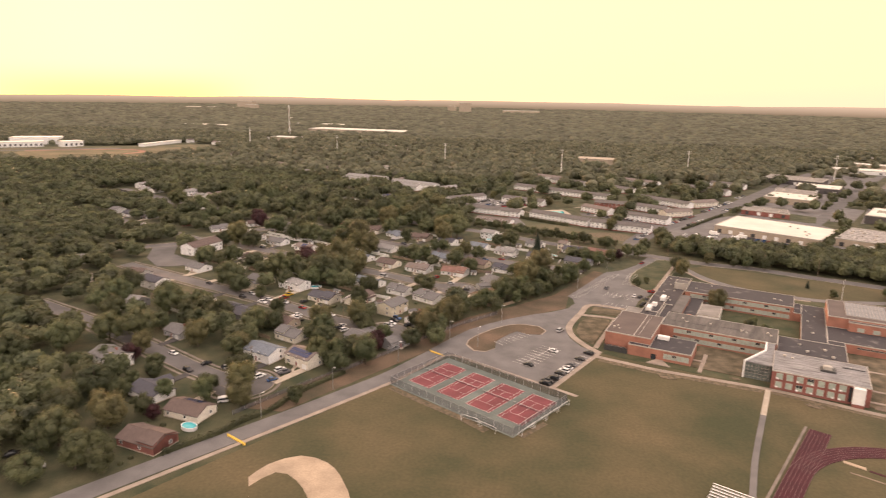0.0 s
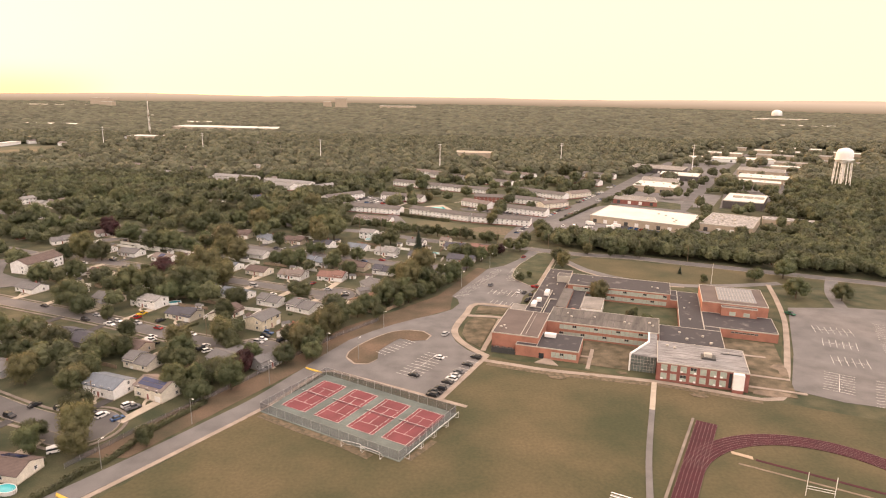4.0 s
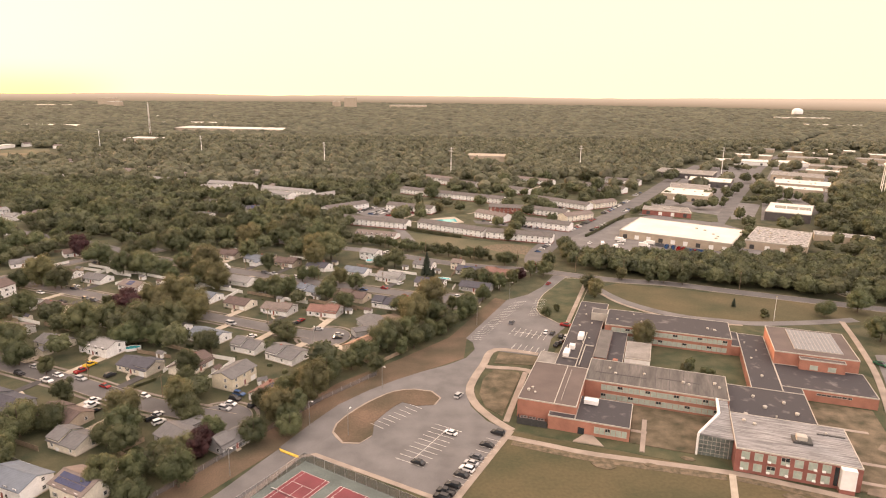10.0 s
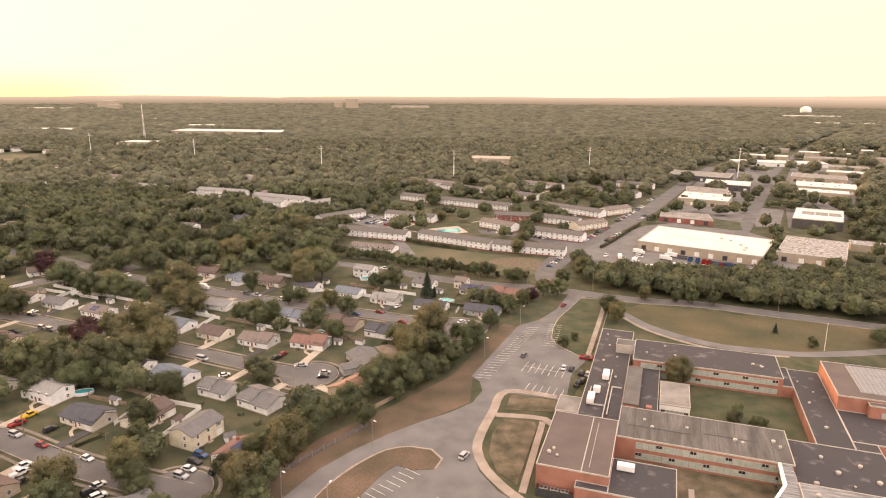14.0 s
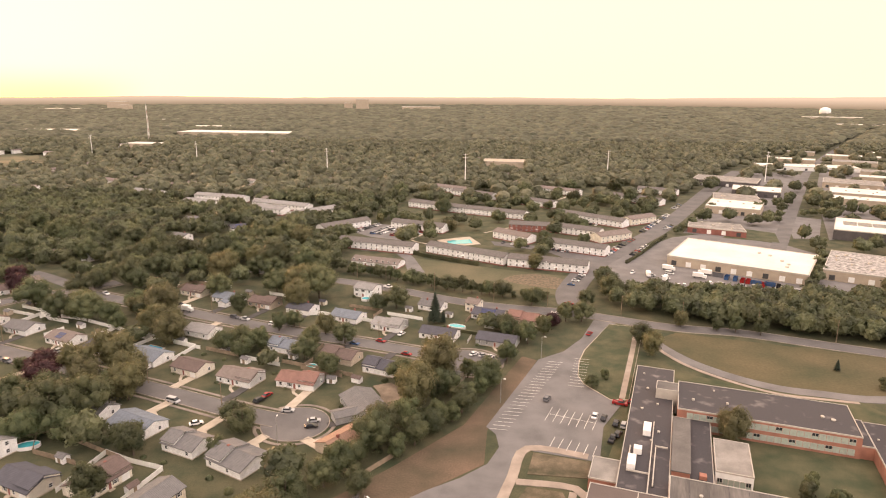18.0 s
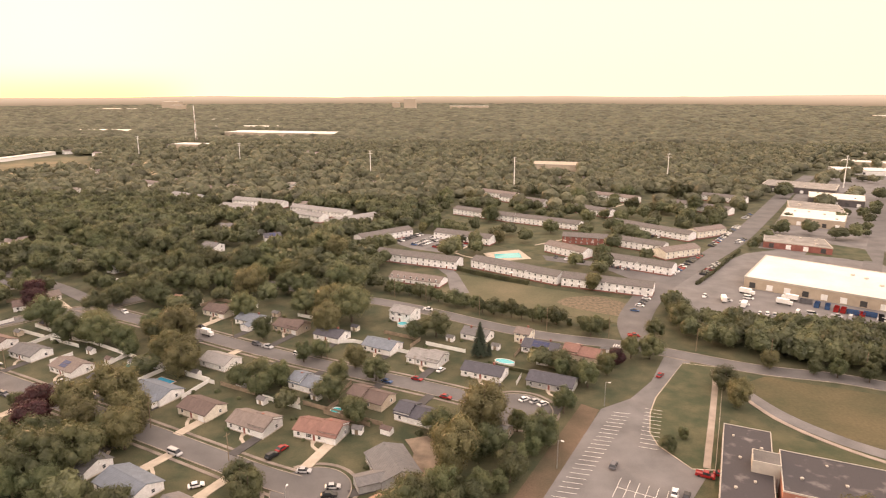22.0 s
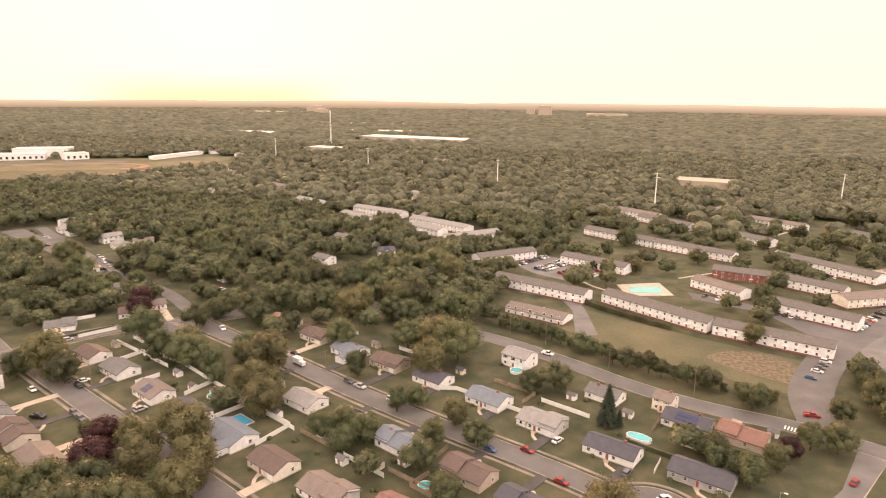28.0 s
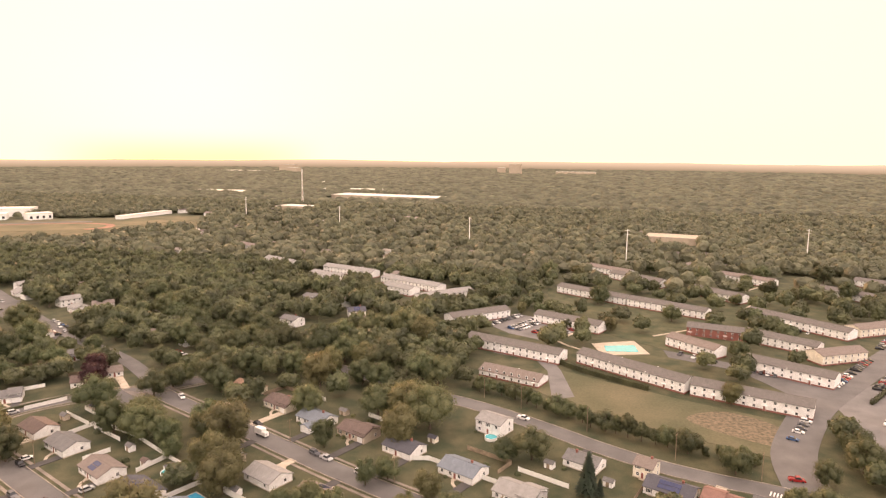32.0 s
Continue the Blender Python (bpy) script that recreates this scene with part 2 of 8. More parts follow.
M_LEAFY = mat("yellowing_leaves", (0.125, 0.122, 0.054), 0.6, 0.18, 0.3, 6, 0, per="object", per_var=0.22, col2=(0.19, 0.178, 0.08))
M_LEAFP = mat("purple_leaves", (0.045, 0.018, 0.021), 0.6, 0.3, 0.35, 8, 0, per="object", per_var=0.2, col2=(0.085, 0.03, 0.034))
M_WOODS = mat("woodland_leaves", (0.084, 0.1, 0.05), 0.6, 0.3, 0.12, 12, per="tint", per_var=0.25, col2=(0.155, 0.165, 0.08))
# middle distance: leaf colour paled to stand in for haze
M_MIDWOODS = mat("haze_paled_woodland_leaves", (0.114, 0.124, 0.074), 0.6, 0.3, 0.1, 14, per="tint", per_var=0.22, col2=(0.19, 0.19, 0.112))
# far crowns: colour darkened in place of the shade between leaves
M_FARWOODS = mat("shade_darkened_far_leaves", (0.072, 0.077, 0.047), 0.95, 0.3, 0.03, 14, 1.0, 0.35, per="tint", per_var=0.2, col2=(0.128, 0.126, 0.078))


def leafy_light(m, share):
    """Lets part of the light through the leaves."""
    n, l = m.node_tree.nodes, m.node_tree.links
    b = n["Principled BSDF"]
    t = n.new("ShaderNodeBsdfTranslucent")
    l.new(b.inputs["Base Color"].links[0].from_socket, t.inputs["Color"])
    mx = n.new("ShaderNodeMixShader")
    mx.inputs[0].default_value = share
    l.new(b.outputs[0], mx.inputs[1])
    l.new(t.outputs[0], mx.inputs[2])
    l.new(mx.outputs[0], n["Material Output"].inputs["Surface"])


for leaf_mat in (M_LEAF, M_LEAFY, M_LEAFP, M_WOODS, M_MIDWOODS):
    leafy_light(leaf_mat, 0.35)
M_TYRE = mat("tyre_rubber", (0.02, 0.02, 0.02), 0.9, 0.1, 4, 4)
M_RUSTROOF = mat("stained_patchy_roof", (0.12, 0.11, 0.105), 0.85, 0.3, 0.45, 6, col2=(0.5, 0.48, 0.45))


# pale dried puddles here and there on the dark roofs
M_ROOFDARK.node_tree.nodes["Color Ramp"].color_ramp.elements[0].position = 0.58
M_ROOFDARK.node_tree.nodes["Color Ramp"].color_ramp.elements[1].position = 0.76


def streaked(name, col, col2, sx, sy, rough=0.8):
    """Weather streaks drawn out along the object's x axis."""
    m = mat(name, col, rough, 0.25, 1.0, 6, space="object", col2=col2)
    n, l = m.node_tree.nodes, m.node_tree.links
    mp = n.new("ShaderNodeMapping")
    mp.inputs["Scale"].default_value = (sx, sy, 1)
    l.new(n["Texture Coordinate"].outputs["Object"], mp.inputs["Vector"])
    for t in ("Noise Texture", "Noise Texture.001"):
        l.new(mp.outputs["Vector"], n[t].inputs["Vector"])
    return m


M_STREAKROOF = streaked("streaked_grey_roof", (0.15, 0.148, 0.15), (0.34, 0.334, 0.33), 0.16, 1.9)
M_SEAMROOF = streaked("grey_brown_felt_roof", (0.085, 0.08, 0.075), (0.145, 0.133, 0.122), 0.35, 0.05)


# ---- mesh building ----
class Mesh:
    """Gathers vertices and faces, and makes one mesh of them."""

    def __init__(self):
        self.v, self.f = [], []

    def add(self, vs, fs):
        k = len(self.v)
        self.v += [tuple(p) for p in vs]
        self.f += [tuple(i + k for i in f) for f in fs]
        return self

    def box(self, x0, y0, z0, x1, y1, z1):
        vs = [(x0, y0, z0), (x1, y0, z0), (x1, y1, z0), (x0, y1, z0), (x0, y0, z1), (x1, y0, z1), (x1, y1, z1), (x0, y1, z1)]
        return self.add(vs, [(0, 3, 2, 1), (4, 5, 6, 7), (0, 1, 5, 4), (1, 2, 6, 5), (2, 3, 7, 6), (3, 0, 4, 7)])

    def chamfered(self, x0, y0, z0, x1, y1, z1, c):
        """A box whose top edges are chamfered by c."""
        vs = [(x0, y0, z0), (x1, y0, z0), (x1, y1, z0), (x0, y1, z0), (x0, y0, z1 - c), (x1, y0, z1 - c), (x1, y1, z1 - c), (x0, y1, z1 - c),
              (x0 + c, y0 + c, z1), (x1 - c, y0 + c, z1), (x1 - c, y1 - c, z1), (x0 + c, y1 - c, z1)]
        fs = [(0, 3, 2, 1), (8, 9, 10, 11)] + [(i, (i + 1) % 4, (i + 1) % 4 + 4, i + 4) for i in range(4)] + [(i + 4, (i + 1) % 4 + 4, (i + 1) % 4 + 8, i + 8) for i in range(4)]
        return self.add(vs, fs)

    def prism(self, pts, z0, z1):
        """An upright prism over a polygon, given counter-clockwise or not."""
        area = sum(a[0] * b[1] - a[1] * b[0] for a, b in zip(pts, [*pts[1:], pts[0]]))
        pts = pts if area > 0 else pts[::-1]
        n = len(pts)
        vs = [(x, y, z0) for x, y in pts] + [(x, y, z1) for x, y in pts]
        return self.add(vs, [tuple(range(n - 1, -1, -1)), tuple(range(n, 2 * n))] + [(i, (i + 1) % n, (i + 1) % n + n, i + n) for i in range(n)])

    def rod(self, a, b, r0, r1=None, n=6):
        """A tapered round bar from a to b."""
        a, b = Vector(a), Vector(b)
        r1 = r0 if r1 is None else r1
        w = (b - a).normalized()
        u = w.orthogonal().normalized()
        v = w.cross(u)
        ring = [(math.cos(2 * math.pi * i / n), math.sin(2 * math.pi * i / n)) for i in range(n)]
        vs = [a + (u * c + v * s) * r0 for c, s in ring] + [b + (u * c + v * s) * r1 for c, s in ring]
        return self.add(vs, [tuple(range(n - 1, -1, -1)), tuple(range(n, 2 * n))] + [(i, (i + 1) % n, (i + 1) % n + n, i + n) for i in range(n)])

    def lathe(self, prof, n=12, x=0.0, y=0.0):
        """A body of revolution round z from (radius, height) pairs."""
        vs, fs = [], []
        for r, z in prof:
            vs += [(x + r * math.cos(2 * math.pi * i / n), y + r * math.sin(2 * math.pi * i / n), z) for i in range(n)]
        for k in range(len(prof) - 1):
            fs += [(k * n + i, k * n + (i + 1) % n, (k + 1) * n + (i + 1) % n, (k + 1) * n + i) for i in range(n)]
        fs += [tuple(range(n - 1, -1, -1)), tuple(range((len(prof) - 1) * n, len(prof) * n))]
        return self.add(vs, fs)

    def mesh(self, name, material, smooth=False):
        me = bpy.data.meshes.new(name)
        me.from_pydata(self.v, [], self.f)
        me.materials.append(material)
        if smooth:
            me.shade_smooth()
        return me


def part(name, m, material, parent, label="", place=None, smooth=False):
    """Links one mesh as a part under a thing or a part. m: a Mesh, or ready mesh data to share."""
    ob = new(name, m.mesh(name, material, smooth) if isinstance(m, Mesh) else m)
    ob.parent = parent
    if place is not None:
        ob.matrix_local = place
    if label:
        ob["label"] = label
    return ob


def thing(name, m, label, category, group="", kind=""):
    ob = new(name)
    ob.empty_display_size = 0.5
    ob.matrix_world = m
    return tagged(ob, label, category, group, kind)


def structure(name, m, material, label, category):
    return tagged(new(name, m.mesh(name, material)), label, category, "", "structure")


# ---- plan: what ground is taken, so that trees keep off it ----
CELL = 2.0
TAKEN = set()


def take_disc(x, y, r):
    for i in range(int((x - r) // CELL), int((x + r) // CELL) + 1):
        for j in range(int((y - r) // CELL), int((y + r) // CELL) + 1):
            if ((i + 0.5) * CELL - x) ** 2 + ((j + 0.5) * CELL - y) ** 2 <= (r + 0.7) ** 2:
                TAKEN.add((i, j))


def take_line(pts, half):
    for (ax, ay), (bx, by) in zip(pts, pts[1:]):
        d = math.hypot(bx - ax, by - ay)
        for k in range(int(d / 1.5) + 1):
            s = k * 1.5 / max(d, 0.01)
            take_disc(ax + (bx - ax) * s, ay + (by - ay) * s, half)


def inside(x, y, pts):
    hit = False
    for (ax, ay), (bx, by) in zip(pts, [*pts[1:], pts[0]]):
        if (ay > y) != (by > y) and x < (bx - ax) * (y - ay) / (by - ay) + ax:
            hit = not hit
    return hit


def take_poly(pts, pad=0.0):
    xs, ys = [p[0] for p in pts], [p[1] for p in pts]
    for i in range(int(min(xs) // CELL), int(max(xs) // CELL) + 1):
        for j in range(int(min(ys) // CELL), int(max(ys) // CELL) + 1):
            if inside((i + 0.5) * CELL, (j + 0.5) * CELL, pts):
                TAKEN.add((i, j))
    if pad:
        take_line([*pts, pts[0]], pad)


def free(x, y, r=0.0):
    return not any((int((x + dx) // CELL), int((y + dy) // CELL)) in TAKEN for dx in (-r, 0, r) for dy in (-r, 0, r))


def smooth_line(pts, step=4.0):
    """A rounder line through the points."""
    if len(pts) < 3:
        return pts
    out, q = [], [pts[0], *pts, pts[-1]]
    for k in range(1, len(q) - 2):
        p0, p1, p2, p3 = (Vector(p) for p in q[k - 1:k + 3])
        n = max(1, int((p2 - p1).length / step))
        for i in range(n):
            t = i / n
            out.append(tuple(0.5 * (2 * p1 + (p2 - p0) * t + (2 * p0 - 5 * p1 + 4 * p2 - p3) * t * t + (3 * p1 - p0 - 3 * p2 + p3) * t ** 3)))
    return [*out, tuple(pts[-1])]


def offset_line(pts, d):
    """The line moved d metres to its left."""
    out = []
    for k, p in enumerate(pts):
        a, b = Vector(pts[max(0, k - 1)]), Vector(pts[min(len(pts) - 1, k + 1)])
        w = (b - a).normalized()
        out.append((p[0] - w.y * d, p[1] + w.x * d))
    return out


def ribbon(m, left, right, z0, z1):
    """A strip with thickness between two lines of equally many points."""
    n = len(left)
    vs = [(x, y, z1) for x, y in left] + [(x, y, z1) for x, y in right] + [(x, y, z0) for x, y in left] + [(x, y, z0) for x, y in right]
    fs = []
    for i in range(n - 1):
        fs += [(i, n + i, n + i + 1, i + 1), (2 * n + i, i, i + 1, 2 * n + i + 1), (n + i, 3 * n + i, 3 * n + i + 1, n + i + 1)]
    fs += [(0, 2 * n, 3 * n, n), (n - 1, 2 * n - 1, 4 * n - 1, 3 * n - 1)]
    return m.add(vs, fs)


STREETS = []


def to_street(x, y):
    """How far a place is from the nearest street edge."""
    best = 99.0
    for line, half in STREETS:
        for (ax, ay), (bx, by) in zip(line, line[1:]):
            dx, dy = bx - ax, by - ay
            t = max(0, min(1, ((x - ax) * dx + (y - ay) * dy) / max(dx * dx + dy * dy, 1e-6)))
            best = min(best, math.hypot(x - ax - t * dx, y - ay - t * dy) - half)
    return best


def inset(pts, d):
    """A polygon drawn in by about d metres."""
    cx, cy = sum(p[0] for p in pts) / len(pts), sum(p[1] for p in pts) / len(pts)
    return [(x - (x - cx) * d / math.hypot(x - cx, y - cy), y - (y - cy) * d / math.hypot(x - cx, y - cy)) for x, y in pts]


LAYER = {}


def level(kind, base):
    """Each new sheet of a kind lies 4 mm above the last, so that no two share a plane."""
    LAYER[kind] = LAYER.get(kind, 0) + 1
    n = LAYER[kind]
    return base + 0.004 * (n if n <= 44 else 25 + n % 20)


def road(name, pts, width, material, label, category="road", base=0.03, pad=1.0, kerb=0.0, soft=True):
    line = smooth_line(pts) if soft else pts
    z = level("road", base)
    ob = structure(name, ribbon(Mesh(), offset_line(line, width / 2), offset_line(line, -width / 2), -0.2, z), material, label, category)
    take_line(line, width / 2 + pad)
    if kerb:
        STREETS.append((line, width / 2))
    if kerb:
        walkway = kerb > 0.9 and width < 9.2
        kerb = 0.35
        for s in (1, -1):
            if walkway:
                e = [offset_line(line, s * (width / 2 + d)) for d in (1.6, 2.8)]
                structure("pavement", ribbon(Mesh(), e[1] if s > 0 else e[0], e[0] if s > 0 else e[1], -0.2, z + 0.02), M_STREETWALK, "grey-brown concrete pavement along a suburban street", "pavement")
            e = [offset_line(line, s * (width / 2 + d)) for d in (0.002, kerb)]
            structure("pavement", ribbon(Mesh(), e[1] if s > 0 else e[0], e[0] if s > 0 else e[1], -0.2, z + 0.12), M_KERB, "weathered concrete kerb along a suburban street", "kerb")
    return ob


def sheet(name, pts, material, label, category, base=0.02, soft=False, taken=True):
    pts = smooth_line([*pts, pts[0]])[:-1] if soft else pts
    ob = structure(name, Mesh().prism(pts, -0.2, level("sheet", base)), material, label, category)
    if taken:
        take_poly(pts, 1.0)
    return ob


# ---- large structure: ground, roads, lots ----
g = Mesh()
RINGS = [0, 150, 300, 500, 800, 1300, 2200, 3400, 4700]
g.add([(0, 200, -0.05)], [])
for r in RINGS[1:]:
    g.add([(r * math.cos(2 * math.pi * i / 48), 200 + r * math.sin(2 * math.pi * i / 48), -0.05) for i in range(48)], [])
for i in range(48):
    g.f.append((0, 1 + i, 1 + (i + 1) % 48))
    for k in range(len(RINGS) - 2):
        a = 1 + 48 * k
        g.f.append((a + i, a + 48 + i, a + 48 + (i + 1) % 48, a + (i + 1) % 48))
structure("ground", g, M_GROUND, "green and brown grassy ground reaching to the horizon", "ground")

# school grounds
sheet("ground", [(-150, -40), (-67, 95), (-31, 157), (17, 135), (38, 176.5), (105, 153), (143, 136), (200, 110), (240, 20), (150, -40)], M_FIELD, "worn brownish green sports field grass", "sports field", 0.0)
sheet("ground", [(26, 259), (50, 318), (44, 322), (18, 262), (-4, 236), (-27, 212), (-50, 170), (-96, 96), (-80, 96), (-38, 164), (-31, 180), (-23.5, 194), (-14, 205), (-4, 215), (7, 224), (24, 238)], M_BANK, "dry brown grass bank beside the school drive", "grass bank", 0.0)
sheet("ground", [(102, 340), (120, 352), (200, 326), (300, 290), (260, 284), (190, 285), (150, 285), (125, 300), (112, 320)], M_FIELD, "wide school front lawn of dry grass", "lawn", 0.0)
sheet("ground", [(40, 177), (105, 153), (150, 146), (192, 220), (165, 285), (120, 300), (95, 315), (62, 240)], M_LAWN, "school courtyard and side lawn", "lawn", 0.0, taken=False)
sheet("road", [(-38.1, 165), (-31, 180.3), (-23.6, 194.4), (-14.4, 205.5), (-4.2, 215.4), (7, 224.3), (16.5, 230.5), (25, 238.2), (29.3, 248), (28.7, 256), (25.7, 261), (50.7, 318.7), (63, 328), (74, 344), (88, 377), (101, 374), (93, 362), (101.5, 346), (79.2, 283.4), (66, 262), (60, 240), (38, 246.5), (26.2, 214.6), (23.5, 206), (25.2, 194), (30.3, 183.5), (37.3, 176.9), (17.4, 136.3), (-27, 160)], M_ASPHALT, "grey worn asphalt school car park and drive", "car park")
road("road", [(-140, 4), (-102, 58), (-74.3, 96), (-60.8, 115.7), (-48, 135), (-34.6, 161.5), (-24, 178)], 8.2, M_ASPHALT, "straight grey asphalt school drive", "road", 0.07)
road("pavement", [(-134, 2), (-97, 55), (-69, 95), (-54, 117), (-44.6, 131), (-30.5, 159.5), (-26, 160.8), (17.5, 136), (27, 130.5)], 1.8, M_TANWALK, "sandy concrete walk round the tennis courts", "walkway", 0.12, 0.2, soft=False)
road("pavement", [(17.4, 136.3), (38.2, 177)], 2.2, M_TANWALK, "sandy concrete walk beside parked cars", "walkway", 0.12, 0.2)
road("pavement", [(37, 172.5), (50, 167.5), (64, 162.4), (102.8, 152.9), (121.5, 145.4), (140, 137.5), (147, 138), (152, 145), (164.6, 166.2), (192.3, 219.5), (207, 255), (219, 289)], 2.6, M_TANWALK, "sandy concrete school perimeter walk", "walkway", 0.12, 0.2)
road("pavement", [(103.2, 152), (94.7, 129)], 2.0, M_CONC, "concrete footpath across the field", "walkway", 0.12, 0.2)
road("pavement", [(94.7, 129), (83, 97), (73.2, 66.2), (60, 30)], 2.0, M_ASPHALT, "asphalt footpath across the field", "walkway", 0.12, 0.2)
# loop walk round the small lawns
road("pavement", [(57, 243), (38.5, 247.5), (32, 231), (27, 216), (25.2, 206), (27.2, 195), (33, 184), (38.5, 177)], 3.2, M_TANWALK, "curved sandy concrete walk", "walkway", 0.13, 0.2)
road("pavement", [(33, 229), (50, 226), (54, 216)], 3.0, M_TANWALK, "sandy concrete walk to the school door", "walkway", 0.13, 0.2)
road("pavement", [(49, 224), (37, 183)], 2.2, M_TANWALK, "sandy concrete walk beside the gymnasium", "walkway", 0.13, 0.2)
sheet("ground", [(36, 226.4), (46, 224), (46.5, 220.6), (36, 187), (30.6, 193.2), (28.8, 203.9), (31, 217)], M_SLAWN, "small kerbed lawn with tired grass", "lawn", 0.12)
sheet("ground", [(40, 245), (57, 240), (55, 231), (36.8, 233)], M_SLAWN, "small kerbed lawn with tired grass", "lawn", 0.12)
ISLAND = [(-22.7, 174.5), (-22.4, 180), (-20.1, 185.6), (-13.4, 196.4), (-4, 205.8), (4.2, 207.8), (10.8, 206.1), (14.3, 200.6), (12.2, 195), (5.8, 194.4), (0.3, 197.5), (-5.4, 189.4), (-9.4, 181), (-9, 172.2), (-12.7, 167.4), (-18.3, 167.6)]
sheet("pavement", ISLAND, M_TANWALK, "sandy concrete kerb of a car park island", "kerb", 0.12, True)
sheet("ground", inset(ISLAND, 0.8), M_BANK, "dry grass car park island", "grass island", 0.14, True)
sheet("pavement", [(91, 363), (104, 360), (102.5, 347), (79.8, 282), (73, 282), (65.5, 295), (64.6, 303), (67.6, 317), (72.3, 329.6)], M_CONC, "pale concrete kerb of a lawn", "kerb", 0.1)
sheet("ground", inset([(91, 363), (104, 360), (102.5, 347), (79.8, 282), (73, 282), (65.5, 295), (64.6, 303), (67.6, 317), (72.3, 329.6)], 0.45), M_LAWN, "long kerbed lawn beside the school drive", "lawn", 0.14)
road("pavement", [(77.5, 283), (99.5, 347), (101, 357)], 2.2, M_TANWALK, "sandy concrete front walk", "walkway", 0.16, 0.2)
road("road", [(103, 352), (108, 334), (115, 318), (127, 303.5), (141, 293.5), (156, 289), (172, 285), (200, 287), (228, 292)], 6.0, M_ASPHALT, "curved asphalt bus loop", "road", 0.04, 0.5)
road("pavement", [(104, 338), (111, 317), (123, 301), (138, 289), (154, 284.5), (165, 282)], 1.8, M_TANWALK, "sandy concrete walk along the bus loop", "walkway", 0.1, 0.2)
sheet("road", [(208, 246), (176, 182), (155.5, 146), (170, 135.5), (187, 130), (250, 100), (330, 190), (262, 243), (240, 247), (232, 246)], M_ASPHALT, "wide empty asphalt car park", "car park")
road("road", [(236, 242), (246, 268), (256, 286), (268, 305)], 7, M_ASPHALT, "asphalt entrance drive", "road", 0.05)
# streets
road("road", [(-330, 560), (-200, 492), (-130, 461), (-74, 439), (-43.7, 428), (-15.6, 414), (8.8, 400), (29.9, 390.5), (49.2, 385), (75, 379), (118, 360), (150, 353), (177, 341.5), (200, 331.5), (300, 289), (420, 240)], 9.5, M_ROAD, "two-lane grey asphalt through road", "road", 0.03, 1.5, 1.2)
road("road", [(-246, 346), (-196.7, 326), (-150, 306.5), (-103.9, 287), (-80.8, 277), (-59, 267.5), (-46, 263)], 9.0, M_ROAD, "grey asphalt residential street", "road", 0.03, 1, 1.0)
road("road", [(-200, 408), (-185, 400), (-159.4, 389), (-134.7, 379), (-99.2, 362.9), (-70.8, 351), (-45.7, 341.5), (-24.7, 334), (-5.6, 326.6), (14, 318)], 9.0, M_ROAD, "grey asphalt residential street", "road", 0.03, 1, 1.0)
road("road", [(-262, 267), (-198.8, 240), (-165.3, 226), (-132, 211.5), (-107.7, 199.4), (-89.7, 192), (-69.3, 185), (-60, 182)], 9.0, M_ROAD, "grey asphalt residential street", "road", 0.03, 1, 1.0)
road("road", [(-260, 186), (-210, 165), (-172, 146), (-150, 134.5), (-130, 124), (-106, 114)], 9.0, M_ROAD, "grey asphalt residential street", "road", 0.03, 1, 1.0)
road("road", [(-300, 300), (-262, 325), (-246, 350), (-238, 372), (-222, 392), (-200, 408), (-185, 425)], 9.0, M_ROAD, "grey asphalt cross road", "road", 0.03, 1, 1.0)
road("road", [(-190, 404), (-221, 426), (-250, 444), (-290, 462), (-363, 499), (-470, 560)], 8.5, M_ROAD, "grey asphalt street among trees", "road", 0.03, 1)
road("road", [(-430, 436), (-336, 386), (-294, 365), (-261, 348.7), (-250, 343)], 8.5, M_ROAD, "grey asphalt side street", "road", 0.03, 1, 0.5)
road("road", [(78, 384), (80, 412), (92, 445), (105, 472), (132, 513), (187, 594), (248, 701), (330, 850), (420, 1000)], 16, M_ROAD, "asphalt lane with kerbside parking", "road", 0.03, 1)
road("road", [(236, 500), (259, 539), (373, 741), (550, 1047), (837, 1465), (1113, 1839), (1500, 2350)], 11, M_ROAD, "straight asphalt industrial street", "road", 0.03, 3)


def bulb(x, y, r, mouth, label):
    """A turning circle whose kerb is open towards the mouth, an angle in degrees."""
    z = level("road", 0.05)
    ring = [(x + r * math.cos(2 * math.pi * i / 40), y + r * math.sin(2 * math.pi * i / 40)) for i in range(40)]
    structure("road", Mesh().prism(ring, -0.2, z), M_ROAD, label, "road")
    for d0, d1, h, m, lab in ((0.0, 0.35, 0.1, M_KERB, "weathered concrete kerb round a turning circle"), (1.6, 2.8, -0.01, M_STREETWALK, "grey-brown concrete pavement round a turning circle")):
        a0, a1 = radians(mouth + 30), radians(mouth + 330)
        arcs = [[(x + (r + d) * math.cos(a0 + (a1 - a0) * i / 36), y + (r + d) * math.sin(a0 + (a1 - a0) * i / 36)) for i in range(37)] for d in (d0, d1)]
        structure("pavement", ribbon(Mesh(), arcs[0], arcs[1], -0.2, z + h), m, lab, "kerb")
    take_disc(x, y, r + 2)
    STREETS.append(([(x, y), (x + 0.1, y)], r))


bulb(-40, 261, 11.5, 158, "round asphalt turning circle with parked cars")
bulb(20.5, 315, 12.5, 158, "round asphalt turning circle")
bulb(-63, 183, 10.5, 158, "round asphalt turning circle")
bulb(-104, 114.5, 12, 155, "round asphalt turning circle")

